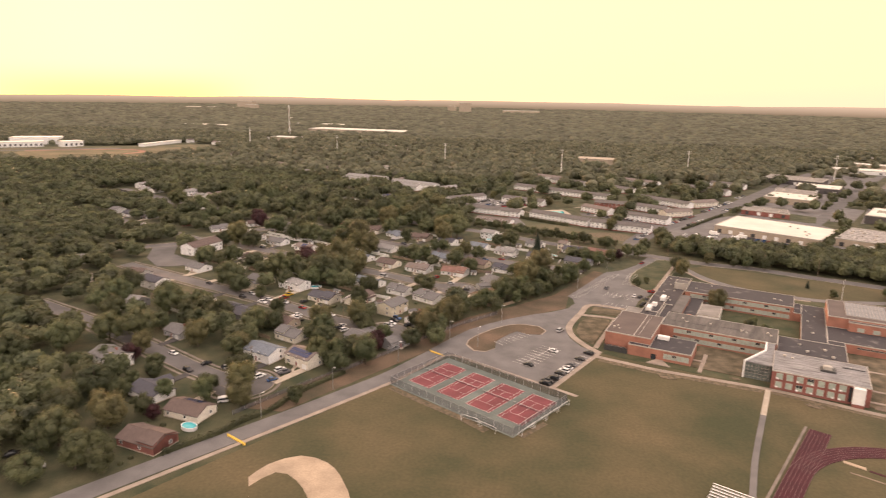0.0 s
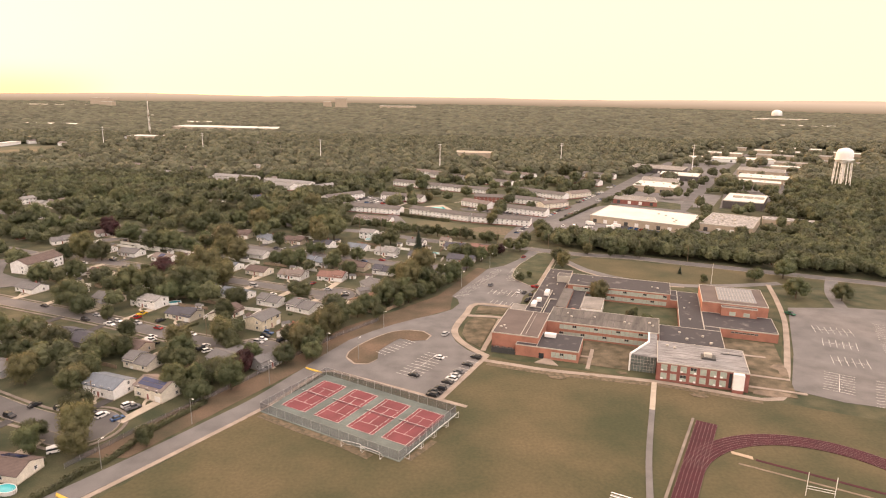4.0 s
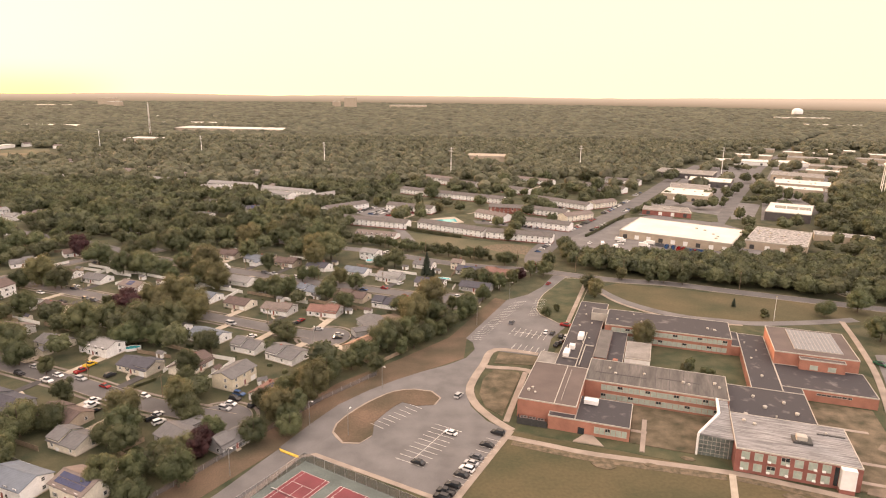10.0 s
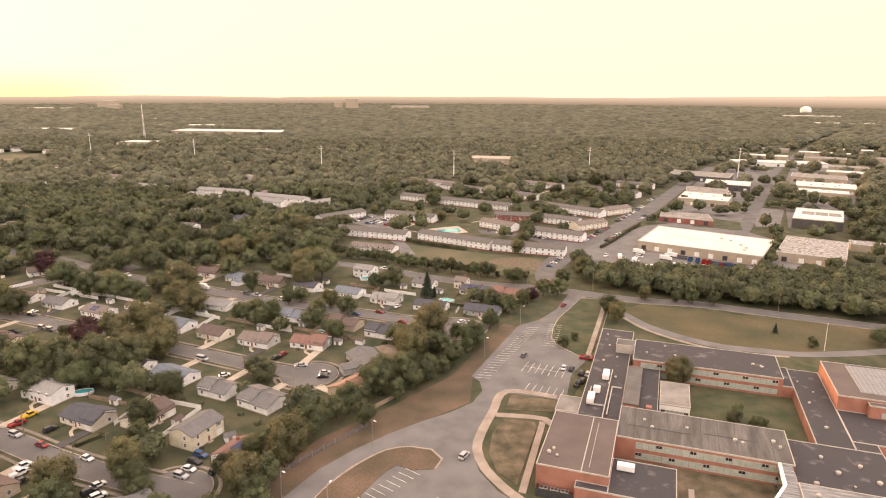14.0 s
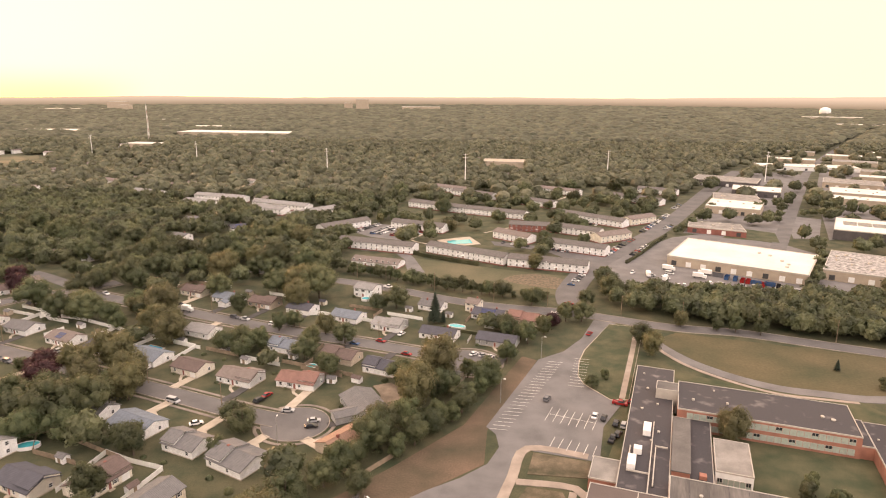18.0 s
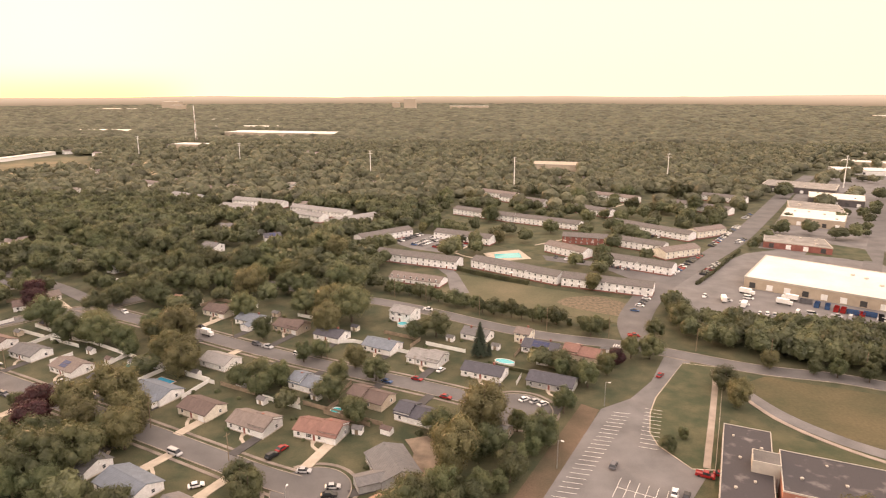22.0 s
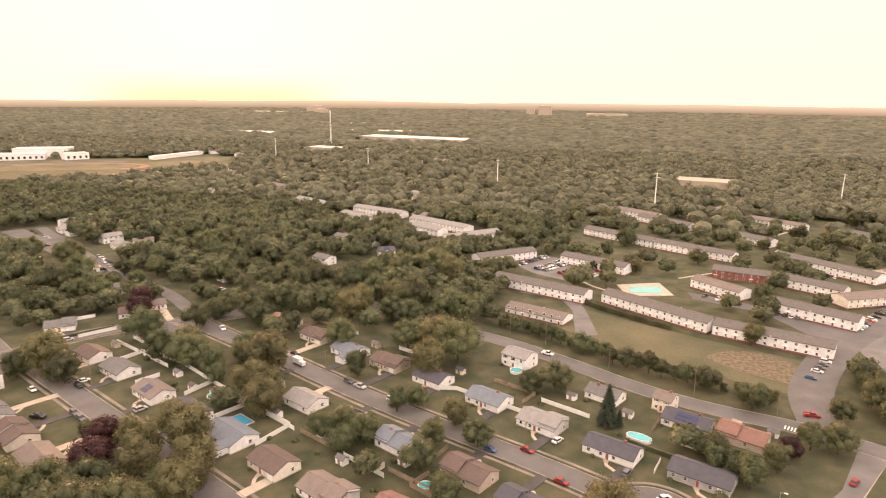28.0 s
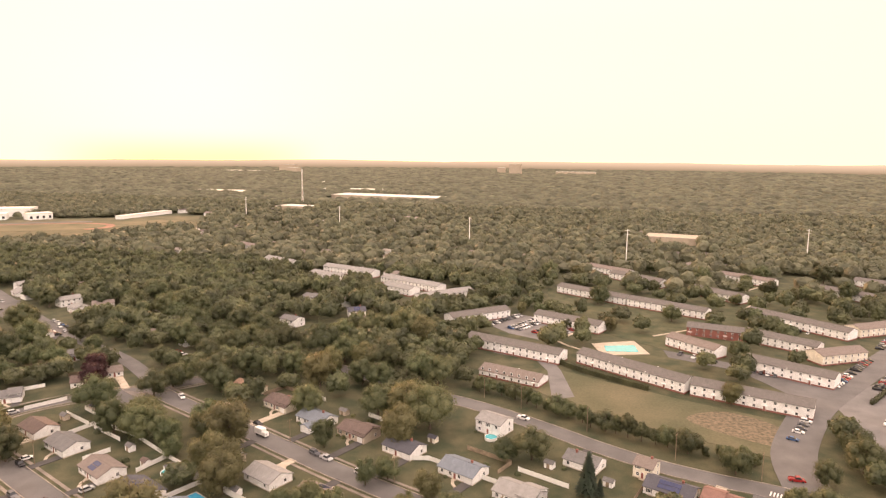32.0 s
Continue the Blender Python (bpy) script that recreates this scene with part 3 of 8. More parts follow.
# apartments and industry: lots and lawns
for p in ([(-18.7, 542.7), (-12.2, 534.7), (-3.6, 529)], [(-19.9, 545), (-7.5, 569.8), (-2.3, 574.4)], [(9, 661.7), (29.9, 652.9), (42, 653)], [(112.2, 697.4), (123.2, 691)], [(99.9, 645.7), (109.1, 666.8), (127.4, 702.7)], [(97.7, 571.2), (120.2, 560.5), (118.9, 548.8)], [(38.3, 571), (62.4, 593.3)], [(120.3, 733.4), (135.2, 755.5)]):
    road("pavement", p, 1.7, M_CONC, "pale concrete footpath between apartment blocks", "walkway", 0.06, 0.3)
sheet("road", [(-72, 574), (-54, 604), (-10, 588), (-4, 572), (-26, 541), (-50, 552)], M_ASPHALT, "asphalt car park between apartment blocks", "car park")
sheet("road", [(-56, 517), (-22, 513), (-13, 488), (-4, 452), (-14, 446), (-20, 486), (-28, 503), (-52, 509)], M_ASPHALT, "asphalt drive behind an apartment block", "car park")
sheet("road", [(42, 542), (78, 526), (122, 496), (108, 474), (96, 482), (78, 514), (44, 528)], M_ROAD, "asphalt apartment car park", "car park")
sheet("ground", [(-20, 492), (45, 462), (88, 446), (76, 408), (40, 420), (-5, 440), (-30, 462)], M_MEADOW, "open meadow with a bare patch beside apartments", "meadow", 0.0)
sheet("ground", [(50, 447), (62, 452), (76, 446), (84, 434), (78, 420), (64, 424), (50, 432), (44, 440)], M_WORN, "bare brown patch of a meadow", "meadow", 0.0, True)
sheet("ground", [(-30, 600), (60, 530), (160, 640), (190, 760), (60, 790), (-40, 700)], M_LAWN, "lawns between apartment blocks", "lawn", -0.02, taken=False)
sheet("ground", [(-40, 640), (40, 600), (60, 620), (-30, 668)], M_LAWN, "green lawn between apartment blocks", "lawn", 0.0)
sheet("road", [(112, 478), (114, 418), (140, 403), (195, 397), (226, 402), (285, 470), (262, 540), (215, 575), (185, 560)], M_ASPHALT, "asphalt yard round the warehouse", "yard")
sheet("road", [(280, 560), (300, 560), (345, 640), (320, 660)], M_ASPHALT, "asphalt factory yard", "yard")
sheet("road", [(200, 578), (268, 548), (420, 812), (500, 960), (440, 1010), (330, 830)], M_ASPHALT, "worn asphalt yards between industrial halls", "yard", 0.0, taken=False)
sheet("road", [(305, 555), (376, 590), (520, 800), (640, 960), (560, 1040), (420, 790)], M_ASPHALT, "worn asphalt yards between industrial halls", "yard", 0.0, taken=False)
sheet("ground", [(225, 560), (262, 545), (275, 580), (250, 600)], M_LAWN, "grass plot beside a factory street", "lawn", 0.05)

# ---- car park markings ----
def stalls(x, y, ang, n, pitch, length, lean=90, name="road_marking", spine=False):
    """n painted lines of one length, pitch apart, along a row that runs at ang degrees."""
    a, b = radians(ang), radians(ang + lean)
    row = thing(name, pose(x, y, 0.3), "faded white painted parking bay lines on asphalt", "road marking")
    base = Mesh().box(0, -0.07, -0.02, length, 0.07, 0.0).mesh("bay_line", M_PAINT)
    for k in range(n):
        part("bay_line", base, M_PAINT, row, "", Matrix.Translation((k * pitch * math.cos(a), k * pitch * math.sin(a), 0)) @ pose(0, 0, 0, 0, 0, ang + lean))
    if spine:
        part("bay_line", Mesh().box(0, -0.07, -0.015, (n - 1) * pitch, 0.07, 0.004), M_PAINT, row, "", pose(0, 0, 0, 0, 0, ang))
    row.location.z = 0.27
    return row


stalls(26.8, 259.5, 63.8, 24, 2.75, 6.0, -72.8)
stalls(59.2, 293.5, 74.5, 11, 2.75, 6.0, -88)
stalls(48.4, 270.4, -23, 7, 2.75, 5.2, 90, spine=True)
stalls(48.4, 270.4, -23, 7, 2.75, 5.2, -90)
stalls(45.7, 248.5, -24, 6, 2.75, 6.5)
stalls(4.4, 156.5, 60, 10, 2.75, 5.2, 90, spine=True)
stalls(4.4, 156.5, 60, 10, 2.75, 5.2, -90)
stalls(-10, 180.4, 48, 8, 2.75, 5.5, -85)
stalls(18.5, 140, 62, 13, 2.75, 5.2, 90)
for q in (90, -90):
    stalls(183.2, 160, -122, 8, 2.7, 5.5, q, spine=q > 0)
    stalls(203.2, 213.4, -18.5, 7, 2.75, 5.0, q, spine=q > 0)
    stalls(197.5, 196, -27, 6, 2.75, 5.0, q, spine=q > 0)
    stalls(189.4, 175.3, -23, 6, 2.75, 5.0, q, spine=q > 0)
stalls(194.3, 153.8, -123.7, 10, 2.9, 5.8, 97)
stalls(237.7, 220.9, -117.4, 22, 3.0, 5.0, 90)
z = level("road", 0.1)
structure("road_marking", ribbon(Mesh(), [(-91.5, 77.6), (-82.6, 72.8)], [(-91.0, 76.3), (-82.1, 71.5)], 0, z + 0.15), M_YELLOW, "yellow painted speed hump stripe across the drive", "road marking")
structure("road_marking", ribbon(Mesh(), [(-37.8, 163.8), (-30.8, 159.6)], [(-37.2, 162.4), (-30.2, 158.2)], 0, z + 0.15), M_YELLOW, "yellow painted speed hump stripe across the drive", "road marking")
cw = thing("crosswalk", pose(68.5, 378.5, 0.26, 0, 0, 70), "white ladder crosswalk on a road", "crosswalk")
for k in range(8):
    part("stripe", Mesh().box(-1.6, -4.0 + k * 1.05, -0.02, 1.6, -3.5 + k * 1.05, 0.0), M_PAINT, cw)

M_MESHWIRE = mat("chain_link_mesh", (0.16, 0.16, 0.17), 0.6, 0.1, 3, 5)
wn2, wl2 = M_MESHWIRE.node_tree.nodes, M_MESHWIRE.node_tree.links
tr, mxs = wn2.new("ShaderNodeBsdfTransparent"), wn2.new("ShaderNodeMixShader")
mxs.inputs[0].default_value = 0.3
wl2.new(tr.outputs[0], mxs.inputs[1])
wl2.new(wn2["Principled BSDF"].outputs[0], mxs.inputs[2])
wl2.new(mxs.outputs[0], wn2["Material Output"].inputs[0])

M_NET = M_MESHWIRE.copy()
M_NET.name = "dark_net_mesh"
M_NET.node_tree.nodes["Mix Shader"].inputs[0].default_value = 0.2
# ---- tennis courts ----
TEN = pose(-28.6, 157.6, 0, 0, 0, -32.0)


def tpt(x, y):
    p = TEN @ Vector((x, y, 0))
    return (p.x, p.y)


sheet("tennis_surface", [tpt(0.5, 0), tpt(61.5, 0), tpt(61.5, -36.5), tpt(0.5, -36.5)], M_GREENCOURT, "faded green acrylic tennis court surface", "court surface", 0.02)
for k, (cx, cy) in enumerate([(-29.45, 138.45), (-16.6, 130.9), (-4.1, 123.05), (8.35, 115.9)]):
    court = thing("tennis_court", pose(cx, cy, 0.24, 0, 0, 59.0), "faded red tennis court with white lines and a dark net", "tennis court", "tennis courts")
    part("playing_surface", Mesh().box(-11.95, -5.55, -0.1, 11.95, 5.55, 0.0), M_REDCOURT, court)
    for n, (a, b, c, d) in {"baseline": (-11.9, -5.5, -11.8, 5.5), "sideline": (-11.9, -5.5, 11.9, -5.38), "service_line": (-6.45, -4.1, -6.35, 4.1), "singles_sideline": (-11.9, -4.16, 11.9, -4.06)}.items():
        for s in (1, -1):
            part(n, Mesh().box(min(a * s, c * s), min(b * s, d * s), 0.0, max(a * s, c * s), max(b * s, d * s), 0.006 if n.endswith("sideline") else 0.01), M_PAINT, court)
    part("centre_line", Mesh().box(-6.4, -0.05, 0, 6.4, 0.05, 0.014), M_PAINT, court)
    net = part("net", Mesh().box(-0.02, -6.2, 0.1, 0.02, 6.2, 0.95), M_NET, court, "dark tennis net")
    part("net_tape", Mesh().box(-0.03, -6.2, 0.95, 0.03, 6.2, 1.0), M_WHITE, net, "white net tape")
    for s in (1, -1):
        part("net_post", Mesh().rod((0, 6.4 * s, 0), (0, 6.4 * s, 1.1), 0.06), M_DARKMETAL, court)
take_poly([tpt(-3, 3), tpt(64, 3), tpt(64, -39), tpt(-3, -39)])

def fence_run(name, pts, height, step, post_r, material, panel, label, category="fence", thick=0.03, gap=0.05, z=0.0, rails=()):
    """Posts at even steps and a panel between each two, as parts of one fence."""
    f = thing(name, pose(pts[0][0], pts[0][1], z), label, category)
    o = Vector((pts[0][0], pts[0][1], 0))
    post = Mesh().rod((0, 0, 0), (0, 0, height + 0.06), post_r, n=6).mesh("post", material) if post_r < 0.06 else Mesh().chamfered(-post_r, -post_r, 0, post_r, post_r, height + 0.1, 0.02).mesh("post", material)
    for (ax, ay), (bx, by) in zip(pts, pts[1:]):
        d = math.hypot(bx - ax, by - ay)
        n = max(1, round(d / step))
        w = d / n
        ang = math.degrees(math.atan2(by - ay, bx - ax))
        pan = Mesh().box(post_r + 0.003, -thick / 2, gap, w - post_r - 0.003, thick / 2, height).mesh("panel", panel)
        for k in range(n + 1):
            q = Vector((ax + (bx - ax) * k / n, ay + (by - ay) * k / n, 0)) - o
            if k < n or (bx, by) == tuple(pts[-1]):
                part("post", post, material, f, "", Matrix.Translation(q))
            if k < n:
                part("panel", pan, panel, f, "", Matrix.Translation(q) @ pose(0, 0, 0, 0, 0, ang))
                for h in rails:
                    part("rail", Mesh().rod((0, 0, h), (w, 0, h), 0.03, n=5), material, f, "", Matrix.Translation(q) @ pose(0, 0, 0, 0, 0, ang))
    return f


fence_run("chain_link_fence", [tpt(1, -0.5), tpt(61, -0.5), tpt(61, -36), tpt(1, -36), tpt(1, -0.5)], 3.2, 4.0, 0.05, M_METAL, M_MESHWIRE, "tall galvanised chain-link fence round tennis courts", "fence", 0.02, 0.1, 0.2, (3.2,))

# ---- running track ----
TR = pose(107.8, 121.2, 0, 0, 0, -29.5)      # x across the straight, y along it


def trp(x, y):
    p = TR @ Vector((x, y, 0))
    return (p.x, p.y)


def arc(r, a0, a1, n, cx=41.5, cy=-35.0):
    return [trp(cx + r * math.cos(radians(a0 + (a1 - a0) * i / n)), cy + r * math.sin(radians(a0 + (a1 - a0) * i / n))) for i in range(n + 1)]


def oval(r):
    return [trp(41.5 - r, -125.0), trp(41.5 - r, -80.0)] + arc(r, 180, 0, 48) + [trp(41.5 + r, -80), trp(41.5 + r, -125)]


M_LANE = mat("worn_lane_paint", (0.26, 0.19, 0.18), 0.8, 0.2, 0.6, 20)
zt = level("road", 0.1)
structure("running_track", ribbon(Mesh(), oval(41.5), oval(34.6), -0.1, zt), M_TRACK, "dark red rubber running track with white lanes", "running track")
structure("running_track", Mesh().prism([trp(0, -30), trp(7, -34), trp(7, 0), trp(0, 0)], -0.1, zt + 0.004), M_TRACK, "dark red rubber sprint chute", "running track")
lanes = thing("lane_marking", pose(0, 0, 0), "thin white painted running lane lines", "track marking")
for k in range(7):
    r = 41.4 - k * 1.12
    part("lane_line", ribbon(Mesh(), oval(r), oval(r - 0.05), zt - 0.01, zt + 0.02), M_LANE, lanes)
    x0 = 0.1 + k * 1.12
    part("lane_line", Mesh().prism([trp(x0, -32), trp(x0 + 0.05, -32), trp(x0 + 0.05, 0), trp(x0, 0)], zt - 0.01, zt + 0.024), M_LANE, lanes)
road("pavement", [trp(-1.2, 1), trp(-1.2, -125)], 0.9, M_STREETWALK, "narrow concrete strip beside the running track", "walkway", 0.08, 0.2)
sheet("sand_pit", [(111, 101.2), (116.5, 97.8), (116, 96.2), (110.6, 99.6)], M_SAND, "pale sand jumping pit in the grass", "sand pit", 0.1)
sheet("bare_patch", [(118, 76.5), (124, 75.5), (122, 70), (116, 71)], M_DIRT, "bare worn dirt patch on the field", "bare ground", 0.02, True)
for pts, wd, mm, lab in (([(116.8, 96.1), (148.8, 76.9)], 1.1, M_TRACK, "narrow red jumping runway in the grass"), ([(110.3, 94.1), (145.9, 73.6)], 0.8, M_DIRT, "narrow worn jumping runway in the grass")):
    structure("runway", ribbon(Mesh(), offset_line(pts, wd / 2), offset_line(pts, -wd / 2), -0.2, 0.07), mm, lab, "runway")
# ball field
sheet("infield", [(-73, 55), (-70, 63), (-62, 69.5), (-52, 67), (-44, 58), (-40, 46), (-60, 35)], M_SAND, "sandy baseball infield arc", "infield", 0.04, True)
sheet("infield_grass", [(-71, 50), (-66, 59), (-58, 56), (-50, 44), (-60, 35)], M_FIELD, "worn grass of a baseball infield", "infield grass", 0.1, True)


# ---- school building ----
SCH = pose(41.1, 185.6, 0, 0, 0, -19.0)


def spt(u, v):
    p = SCH @ Vector((u, v, 0))
    return (p.x, p.y)


def wing(name, u0, v0, u1, v1, h, wall, roof, label, parapet=0.35, z0=0.0):
    """One block of the school: hollow-topped walls with a coping, and a flat roof inside it."""
    w = thing(name, SCH @ Matrix.Translation((u0, v0, z0)), label, "school building")
    L, W = u1 - u0, v1 - v0
    part("wall", Mesh().box(0, 0, 0, L, W, h - 0.3), wall, w)
    part("roof", Mesh().box(0.2, 0.2, h - 0.3, L - 0.2, W - 0.2, h), roof, w)
    c = Mesh()
    for a in ((-0.05, -0.05, L + 0.05, 0.2), (-0.05, W - 0.2, L + 0.05, W + 0.05), (-0.05, 0.2, 0.2, W - 0.2), (L - 0.2, 0.2, L + 0.05, W - 0.2)):
        c.box(a[0], a[1], h - 0.3, a[2], a[3], h + parapet - 0.2)
    part("coping", c, M_TRIM, w, "pale metal coping")
    take_poly([spt(u0 - 2, v0 - 2), spt(u1 + 2, v0 - 2), spt(u1 + 2, v1 + 2), spt(u0 - 2, v1 + 2)])
    return w


def window_row(w, side, start, end, z, hgt, n, length, depth, panel=None, gap=0.25):
    """A row of separate framed windows on a wall of a wing; side: 's', 'n', 'e' or 'w'."""
    step = (end - start) / n
    fr = Mesh()
    ww = step * (1 - gap)
    fr.box(-ww / 2, -0.1, 0, ww / 2, 0.05, 0.1).box(-ww / 2, -0.1, hgt - 0.1, ww / 2, 0.05, hgt)
    fr.box(-ww / 2, -0.1, 0.1, -ww / 2 + 0.1, 0.05, hgt - 0.1).box(ww / 2 - 0.1, -0.1, 0.1, ww / 2, 0.05, hgt - 0.1).box(-0.05, -0.08, 0.1, 0.05, 0.05, hgt - 0.1)
    fm = fr.mesh("window_frame", M_TRIM)
    pm = Mesh().box(-ww / 2 + 0.1, -0.04, 0.1, ww / 2 - 0.1, 0.02, hgt * 0.5).mesh("pane", panel or M_WIN)
    gm = Mesh().box(-ww / 2 + 0.1, -0.03, hgt * 0.5 + 0.01, ww / 2 - 0.1, 0.02, hgt - 0.1).mesh("pane", panel or M_WIN)
    dm = Mesh().box(-ww / 2 + 0.1, -0.03, hgt * 0.5 + 0.01, ww / 2 - 0.1, 0.02, hgt - 0.1).mesh("pane", M_GLASS)
    for k in range(n):
        c = start + (k + 0.5) * step
        m = {"s": pose(c, 0, z), "n": pose(c, depth, z, 0, 0, 180), "e": pose(length, c, z, 0, 0, 90), "w": pose(0, c, z, 0, 0, -90)}[side]
        win = part("window", fm, M_TRIM, w, "", m)
        part("pane", pm, M_WIN, win)
        part("pane", dm if (k * 7 + int(z)) % 5 == 0 else gm, M_WIN, win)


def vents(w, spots, h, material=M_TRIM):
    for x, y, r, t in spots:
        part("roof_vent", Mesh().lathe([(r, 0), (r, t * 0.6), (r * 1.35, t * 0.6), (r * 1.1, t * 0.9), (r * 0.3, t)], 10), material, w, "", Matrix.Translation((x, y, h)))


gym = wing("gymnasium", 0, 0, 20.5, 33.5, 8.0, M_BRICK, M_ROOFBROWN, "orange brick gymnasium block with flat brown roof")
part("roof_seam", Mesh().box(12.6, 0.4, 8.0, 12.9, 33, 8.12).box(14.6, 3, 8.0, 14.75, 30, 8.1), M_TRIM, gym)
vents(gym, [(2.5, 7, 0.5, 0.9), (3.5, 9.5, 0.4, 0.7), (5, 6.2, 0.35, 0.5)], 8.0)
kit = wing("school_annexe", 20.5, -3.2, 38.6, 15.3, 5.0, M_BRICK, M_ROOFDARK, "single-storey orange brick annexe with dark flat roof")
window_row(kit, "s", 6.5, 17.3, 1.2, 2.4, 6, 18.1, 18.5, None, 0.06)
part("door", Mesh().box(1.2, -0.08, 0, 3.4, 0.02, 2.4), M_GLASS, kit, "dark double entrance door")
kit2 = wing("school_annexe", 11.5, -3.2, 20.5, -0.003, 5.0, M_BRICK, M_ROOFDARK, "low orange brick porch wing in front of the gymnasium")
nw = wing("classroom_wing", 20.5, 24.5, 70.8, 45.3, 7.6, M_BRICK, M_SEAMROOF, "two-storey brick classroom wing with ribbon windows")
for zz in (0.9, 4.4):
    window_row(nw, "s", 6, 49.5, zz, 2.2, 22, 50.3, 20.8, None, 0.04)
    window_row(nw, "n", 3, 49.5, zz, 2.2, 22, 50.3, 20.8, None, 0.04)
vents(nw, [(8, 13, 0.4, 0.7), (10.5, 9, 0.5, 0.6), (21, 12, 0.4, 0.6), (35, 9, 0.5, 0.9), (37, 8, 0.4, 0.7), (46, 12, 0.5, 0.8), (47.5, 9, 0.4, 0.8)], 7.6)
fw = wing("classroom_wing", 22, 88, 76.6, 110.6, 7.6, M_BRICK, M_ROOFDARK, "two-storey brick classroom wing with dark flat roof")
for zz in (0.9, 4.4):
    window_row(fw, "s", 3, 53, zz, 2.2, 24, 54.6, 22.6, None, 0.04)
vents(fw, [(5, 8, 0.4, 0.7), (16, 9, 0.4, 0.6), (45, 10, 0.5, 0.7), (48, 9, 0.6, 0.5), (12, 18, 0.3, 0.5)], 7.6)
sp = wing("school_corridor_block", 6.5, 33.51, 20.49, 126, 5.0, M_BRICK, M_ROOFDARK, "long single-storey brick school block with roof plant")
window_row(sp, "w", 4, 90, 1.1, 2.2, 26, 14, 92.5, None, 0.3)
vents(sp, [(5, 72, 0.4, 0.6), (9, 60, 0.35, 0.6), (10, 40, 0.4, 0.7), (8, 34, 0.3, 0.5), (4, 55, 0.4, 0.6), (11, 80, 0.4, 0.6), (3, 85, 0.3, 0.6)], 5.0)
for k, (x, y, L) in enumerate([(3.2, 17.5, 6), (6.5, 39, 6), (4.5, 25, 2.5)]):
    u = part("air_handling_unit", Mesh().chamfered(-1.2, -L / 2, 0.3, 1.2, L / 2, 2.3, 0.15), M_WHITE, sp, "white rooftop air handling unit", Matrix.Translation((x, y, 5.0)))
    part("skid", Mesh().box(-1.1, -L / 2 + 0.2, 0, -0.9, L / 2 - 0.2, 0.3).box(0.9, -L / 2 + 0.2, 0, 1.1, L / 2 - 0.2, 0.3), M_DARKMETAL, u)
for y0, y1, x in ((4, 46, 8.2), (8, 30, 9.4), (14, 28, 2.0)):
    du = part("duct", Mesh().box(x, y0, 5.3, x + 0.35, y1, 5.7), M_TRIM, sp, "pale metal roof duct")
    for ye in (y0, y1 - 0.5):
        part("support", Mesh().box(x - 0.05, ye, 5.0, x + 0.55, ye + 0.5, 5.3), M_DARKMETAL, du)
part("duct", Mesh().box(9.4, 29.3, 5.703, 13, 29.7, 6.1), M_TRIM, sp, "pale metal roof duct")
part("duct", Mesh().box(2.0, 13.1, 5.703, 8.2, 13.5, 6.1), M_TRIM, sp, "pale metal roof duct")
ax_ = wing("school_annexe", -1.5, 42, 6.48, 54, 4.0, M_BRICK, M_ROOFPALE, "low brick annexe with pale flat roof")
ah = part("air_handling_unit", Mesh().chamfered(1.5, 12.0, 5.35, 6.5, 14.4, 7.0, 0.15), M_WHITE, kit, "white rooftop air handling unit")
part("skid", Mesh().box(1.7, 12.2, 5.0, 6.3, 14.2, 5.35), M_DARKMETAL, ah)
lc = wing("school_link_block", 20.52, 45.32, 32.5, 87.98, 4.4, M_BRICK, M_ROOFDARK, "low brick link block with dark roof")
part("clerestory", Mesh().box(0.4, 5, 4.4, 5.4, 38, 6.2), M_BRICK, lc, "brick corridor clerestory")
part("clerestory_roof", Mesh().box(0.2, 4.8, 6.2, 5.6, 38.2, 6.5), M_ROOFGREY, lc)
part("roof_hatch", Mesh().chamfered(8, 6, 4.4, 10, 8, 5.6, 0.1), M_BRICK, lc)
th = wing("stair_tower", 14.5, 99, 22.0, 106, 8.6, M_TRIM, M_ROOFGREY, "small pale stair tower on a school roof", z0=0.0)
pb = wing("courtyard_pavilion", 33, 56, 43.2, 75.5, 5.4, M_WHITE, M_ROOFPALE, "pale glazed courtyard pavilion with grey roof")
window_row(pb, "s", 0.5, 9.7, 0.8, 2.6, 6, 10.2, 19.5, None, 0.06)
window_row(pb, "e", 1, 18.5, 0.8, 2.6, 8, 10.2, 19.5, None, 0.06)
le = wing("school_link_block", 80.4, 46.0, 91.4, 106.0, 4.5, M_BRICK, M_ROOFDARK, "wide low school block with dark patched roof")
le0 = wing("school_link_block", 76.62, 88.5, 80.38, 107, 4.5, M_BRICK, M_ROOFDARK, "low corridor link with dark roof")
vents(le, [(3, 30, 0.4, 0.7), (5, 12, 0.5, 0.8), (2, 48, 0.3, 0.6), (6, 40, 0.3, 0.5)], 4.5)
lm = wing("school_link_block", 71.0, 15.4, 98.5, 45.98, 4.5, M_BRICK, M_ROOFDARK, "wide low school block with dark patched roof")
vents(lm, [(5, 6, 0.6, 1.0), (12, 14, 0.6, 1.0), (19, 20, 0.5, 0.9), (22, 12, 0.6, 1.0), (9, 22, 0.5, 0.8), (15, 8, 0.3, 0.6)], 4.5)
la = wing("school_front_block", 91.5, 51.5, 124, 73.9, 4.5, M_BRICK, M_ROOFDARK, "low orange brick block with dark flat roof")
window_row(la, "s", 12, 24, 2.6, 0.9, 7, 32.5, 22.4, M_GLASS, 0.12)
lb = wing("school_link_block", 91.42, 46.0, 98.5, 51.48, 4.5, M_BRICK, M_ROOFDARK, "low link with dark roof")
